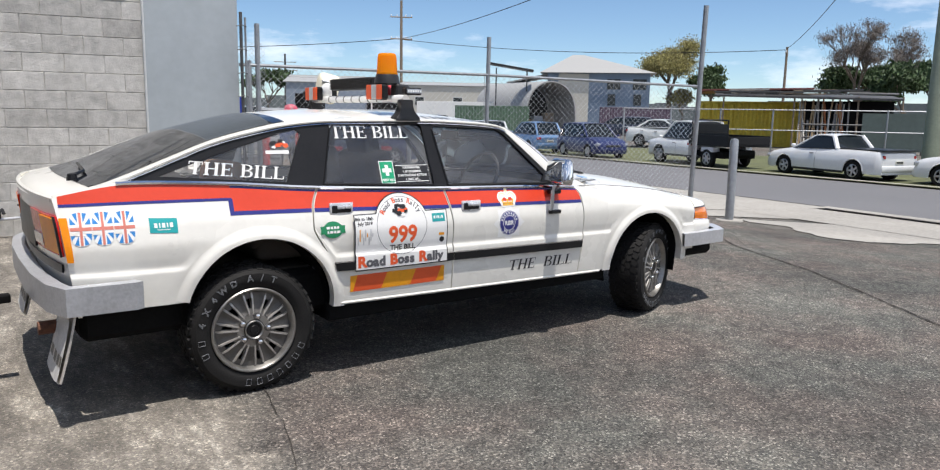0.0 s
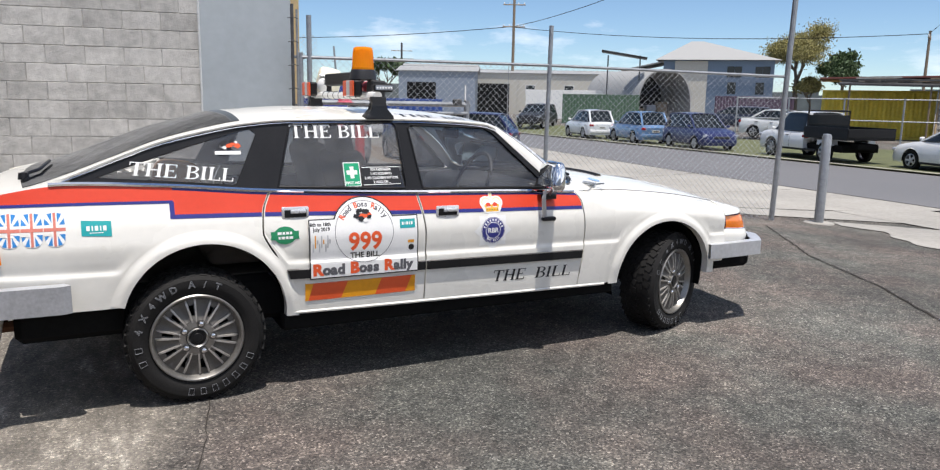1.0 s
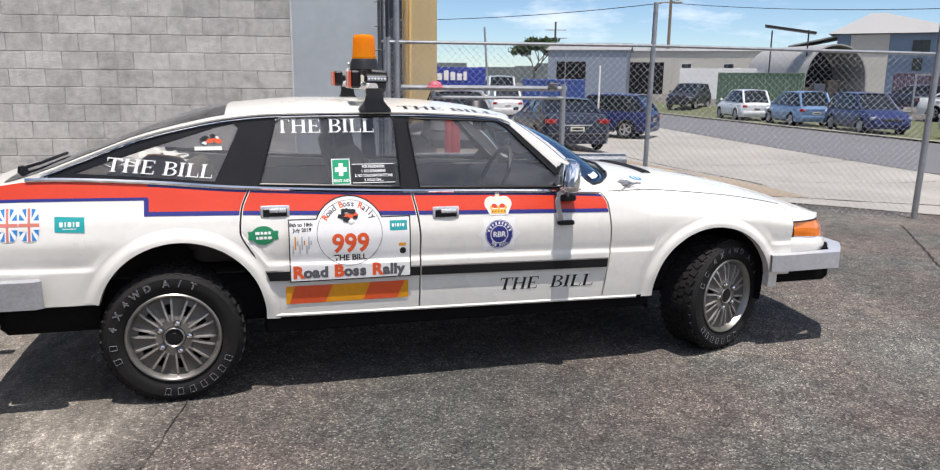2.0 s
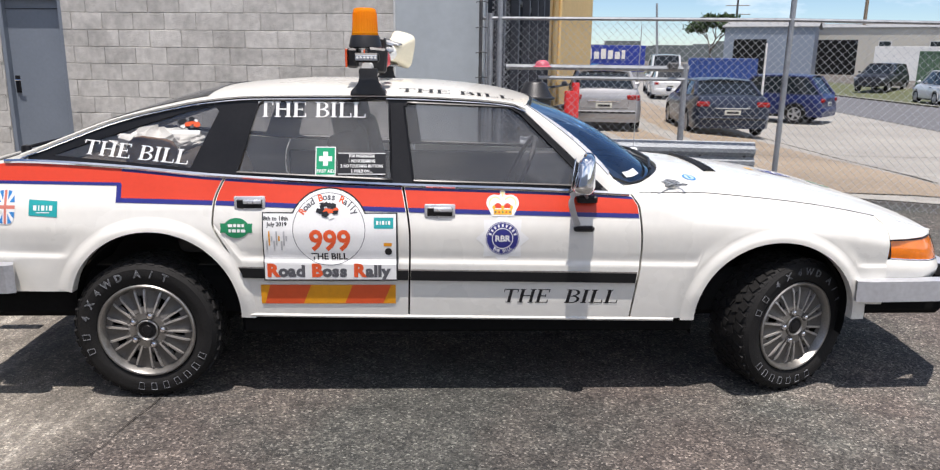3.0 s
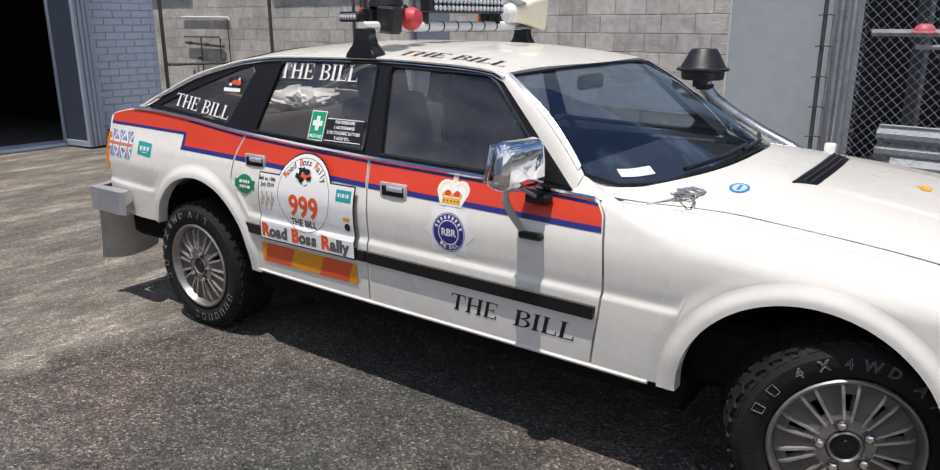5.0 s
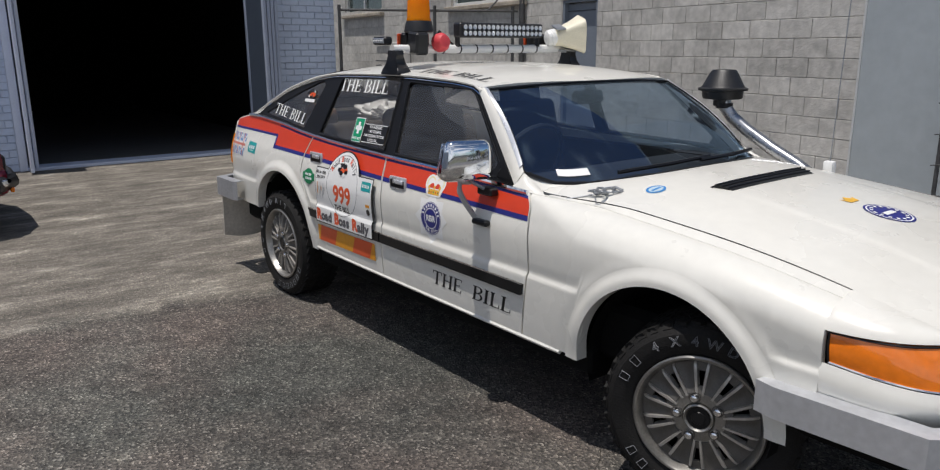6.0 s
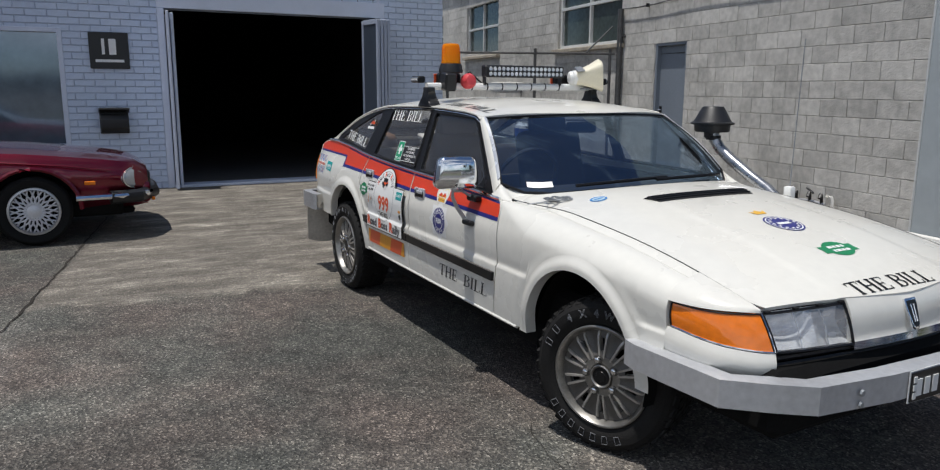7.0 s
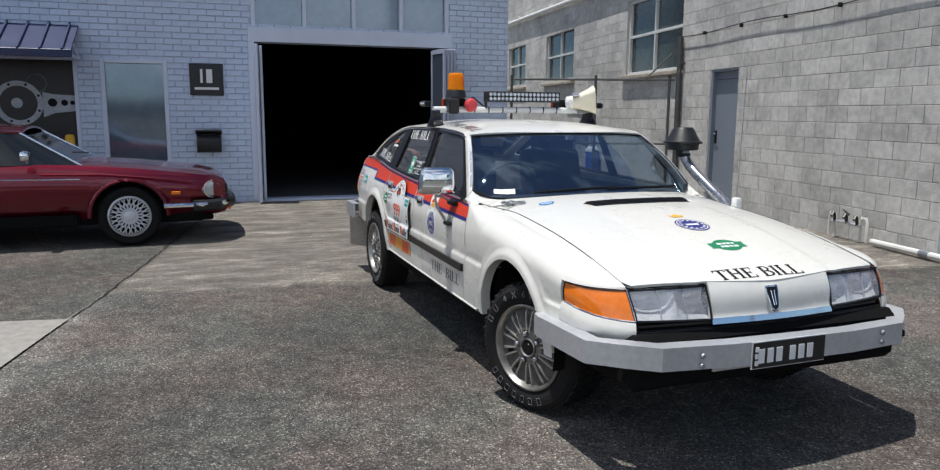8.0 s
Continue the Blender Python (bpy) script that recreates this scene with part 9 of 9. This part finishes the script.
for k in range(16):
    x, z = -3.6 + 7.6 * rng.random(), 2.84 + 0.05 * (k % 5)
    ln = 1.2 + 2.2 * rng.random()
    part("stacked_length", box((ln, 0.10, 0.07), (x, -1.2 - 0.6 * rng.random(), z), 0, None, (0, 3 * (rng.random() - 0.5), 14 * (rng.random() - 0.5))), (RUST, TIMBER, TIMB[1], RUST)[k % 4], jk)
# near-black sheet added for the shelter's dark openings, shade in its colour
part("back_sheet", box((4.4, 0.06, 2.5), (2.7, -0.2, 1.25), 0), DARK, jk, "near-black sheet putting shade behind the timbers")
for x in (-3.5, 0.0, 3.0, 5.0):
    part("post", tube([(x, -1.9, 0), (x, -1.9, 2.7)], 0.05, 6), TIMBER, jk)
yf = thing("yard_fence", pose(33.0, 21.0, GZ, 0, 0, -60), "steel pipe yard fence with stored frames behind", "fence")
for k in range(9):
    part("post", tube([(-9 + 2.4 * k, 0, 0), (-9 + 2.4 * k, 0, 2.0)], 0.04, 8), GALV, yf)
for z in (1.0, 1.95):
    part("rail", tube([(-9, 0, z), (11, 0, z)], 0.03, 6), GALV, yf)
part("shade_cloth", box((9.0, 0.03, 1.7), (6.5, 0.3, 1.0), 0), mat("grey_green_shade_cloth", (0.10, 0.13, 0.12), 0.9, var=0.2), yf)
ys = thing("stored_steel", pose(34.2, 18.6, GZ, 0, 0, -60), "rusty steel racks stored behind the fence", "rack")
for k in range(6):
    part("bar", tube([(-3 + k * 1.2, 0.8, 0), (-3 + k * 1.2, 0.9, 1.5 + 0.3 * (k % 2))], 0.05, 6), RUST, ys)
for z in (0.7, 1.3):
    part("bar", tube([(-3.2, 0.85, z), (3.3, 0.85, z)], 0.05, 6), RUST, ys)


def power_pole(x, y, h, r, label, arms=(), m=TIMBER, lean=0.0):
    p = thing("power_pole", pose(x, y, ground_z(x, y)), label, "pole")
    part("pole", tube([(0, 0, 0), (lean, 0, h)], [r, r * 0.72], 12), m, p)
    for z, w, yaw in arms:
        c, s = math.cos(radians(yaw)) * w / 2, math.sin(radians(yaw)) * w / 2
        a_ = part("cross_arm", tube([(-c, -s, z), (c, s, z)], 0.07, 6), TIMBER, p)
        for t in (-0.9, -0.4, 0.4, 0.9):
            part("insulator", lathe([(0, 0.22), (0.05, 0.18), (0.06, 0.06), (0.03, 0)], 8, None, pose(c * t, s * t, z + 0.06)), WHITE, a_)
    return p


power_pole(43.8, 81.6, 14.5, 0.2, "timber power pole with cross arms far off", ((10.1, 2.6, -25), (12.6, 2.6, -25)))
power_pole(51.0, 141.0, 12.0, 0.25, "distant lattice power pole with cross arms", ((10.5, 4.0, -20), (9.0, 4.5, -20)), RUST)
power_pole(21.6, 77.4, 7.0, 0.14, "slightly leaning steel lamp pole", (), GALV, -0.5)
power_pole(26.8, 12.75, 12.0, 0.27, "thick greenish timber power pole by the far kerb", ((11.2, 2.2, 10),), mat("greenish_treated_timber", (0.22, 0.25, 0.19), 0.8, var=0.2, scale=2))
power_pole(63.2, 43.5, 8.0, 0.14, "timber power pole behind the yards", ((7.4, 2.0, 30),))
power_pole(10.85, 22.2, 2.4, 0.035, "thin white sign post on the driveway", (), WHITE)
for a, b, sag, r in (((-30, 60, 7.0), (27.7, 28.8, 7.1), 0.6, 0.02), ((26.8, 12.75, 11.0), (43.8, 81.6, 9.9), 1.0, 0.03), ((26.8, 12.75, 10.6), (63.2, 43.5, 7.6), 0.8, 0.03), ((43.8, 81.6, 9.9), (0, 120, 10), 1.2, 0.04), ((63.2, 43.5, 7.5), (43.8, 81.6, 9.8), 0.8, 0.03)):
    wv = tagged(new("overhead_wire"), "thin overhead power line", "wire", "overhead wires")
    part("wire", tube([Vector(a).lerp(Vector(b), k / 16) - Vector((0, 0, sag * 4 * (k / 16) * (1 - k / 16))) for k in range(17)], r, 4), TRIM, wv)

# ---- trees ----
LEAF = mat("leaf_green", (0.045, 0.080, 0.026), 0.7, var=0.4, scale=3, piece=0.8)
BARK = mat("grey_bark", (0.16, 0.13, 0.10), 0.9, var=0.3)


def tree(x, y, h, spread, leaf_m, n, seed, label, bare=0.0, trunk_h=0.35, z=GZ, leaf=0.35):
    """Tapered trunk, forking limbs and a loose crown of small leaf clumps."""
    rng = random.Random(seed)
    t = thing("tree", pose(x, y, z), label, "tree")
    bm, tips = bmesh.new(), []

    def grow(p, d, ln, r, depth):
        q = p + d * ln
        tube([p, p.lerp(q, 0.5) + Vector((rng.uniform(-1, 1), rng.uniform(-1, 1), 0)) * ln * 0.06, q], [r, r * 0.85, r * 0.68], 5, bm, False)
        if depth == 0:
            tips.append(q)
            return
        for _ in range(3 if depth > 1 else 4):
            nd = (d + Vector((rng.uniform(-1, 1) * spread, rng.uniform(-1, 1) * spread, rng.uniform(-0.15, 0.55)))).normalized()
            grow(q, nd, ln * rng.uniform(0.55, 0.8), r * 0.62, depth - 1)

    grow(Vector((0, 0, 0)), Vector((rng.uniform(-0.06, 0.06), 0, 1)).normalized(), h * trunk_h, h * (0.02 if bare else 0.028), 6 if bare else 4)
    part("trunk", bm, BARK, t)
    cr_ = bmesh.new()
    for k in range(n):
        c = rng.choice(tips) + Vector((rng.gauss(0, 1), rng.gauss(0, 1), rng.gauss(0, 0.7))) * h * (0.022 if bare else 0.05)
        e = Euler((rng.uniform(0, 6.28), rng.uniform(0, 6.28), rng.uniform(0, 6.28))).to_matrix()
        s = leaf * rng.uniform(0.5, 1.2)
        wd = 0.012 if bare else s * 0.5
        vs_ = [cr_.verts.new(c + e @ Vector(v)) for v in ((-s, 0, 0), (0, -wd, 0.03), (s, 0, 0), (0, wd, 0.03))]
        cr_.faces.new(vs_)
    tagged(part("crown", cr_, leaf_m, t, "", 0), kind="stuff")
    return t


LEAFG = mat("gum_leaf", (0.27, 0.24, 0.085), 0.7, var=0.5, scale=0.35, piece=0.9)
LEAFT = mat("dry_twig_leaf", (0.17, 0.145, 0.13), 0.8, var=0.4, scale=1, piece=0.6)
tree(79.5, 72.0, 14.4, 0.8, LEAFG, 30000, 3, "tall gum tree with yellowish open crown", trunk_h=0.27, leaf=0.13)
tree(80.4, 70.4, 6.4, 1.0, LEAFG, 7000, 23, "lower gum tree with thin olive foliage", trunk_h=0.27, leaf=0.16)
tree(82.6, 67.8, 7.6, 0.95, LEAF, 14000, 5, "dense dark green tree behind the yards", leaf=0.22)
tree(54.0, 31.3, 11.4, 0.72, LEAFT, 12000, 19, "half-bare grey tree with fine spreading twigs", 1.0, 0.22, leaf=0.22)
tree(57.5, 32.6, 5.9, 0.95, LEAF, 10000, 9, "dark green bushy tree", leaf=0.17)
tree(51.0, 26.0, 5.0, 0.95, LEAF, 9000, 10, "dark green bushy tree", leaf=0.17)
tree(44.0, 17.0, 6.5, 0.9, LEAF, 2600, 12, "dark green leafy tree by the yard", leaf=0.32)
tree(34.2, 101.0, 6.6, 0.8, LEAF, 2600, 14, "bushy green tree far up the street", leaf=0.35)
tree(60.0, 33.0, 4.5, 0.9, LEAF, 2000, 16, "dark green bushy tree", leaf=0.32)
tree(95.0, 45.0, 8.0, 0.9, LEAF, 2000, 18, "dark green tree behind the yards", leaf=0.5)
# low far skyline that closes the view
bk = tagged(new("backdrop"), "hazy far line of roofs and trees", "skyline", kind="structure")
bm = bmesh.new()
rng = random.Random(2)
for k in range(150):
    a = radians(-100 + k * 2.0)
    x, y = 230 * math.sin(a), 230 * math.cos(a)
    box((9 + 6 * rng.random(), 5, 4 + 4 * rng.random()), (x, y, 2.0), 0, bm, (0, 0, -math.degrees(a)))
part("skyline", bm, mat("hazy_green_grey", (0.12, 0.14, 0.14), 0.9, var=0.3, scale=0.05), bk, "", 0)
# unseen wall behind the camera, added in white to keep the car side bright
tagged(part("wall_south", box((26, 0.3, 4.0), (-2.0, -16.0, 2.0), 0), WHITEB, None, "", 0), "added white wall out of view behind the camera", "wall", kind="structure")
# ---- bricks and blocks, laid last ----
lay(wall, "block", -21.996, -0.0, -0.029, 34, 0.376, 0.182, 0.006, 0.005, 0.0032, HOLES, BLOCK, (-6.2, 0.0, 0.0, 3.4), 5)
lay(fac, "brick", -9.0, 7.02, 0.0, 53, 0.24, 0.076, 0.010, 0.010, 0.004, FH_HOLES, BLUEP, (1.62, 2.92, 0.0, 3.0), 6)
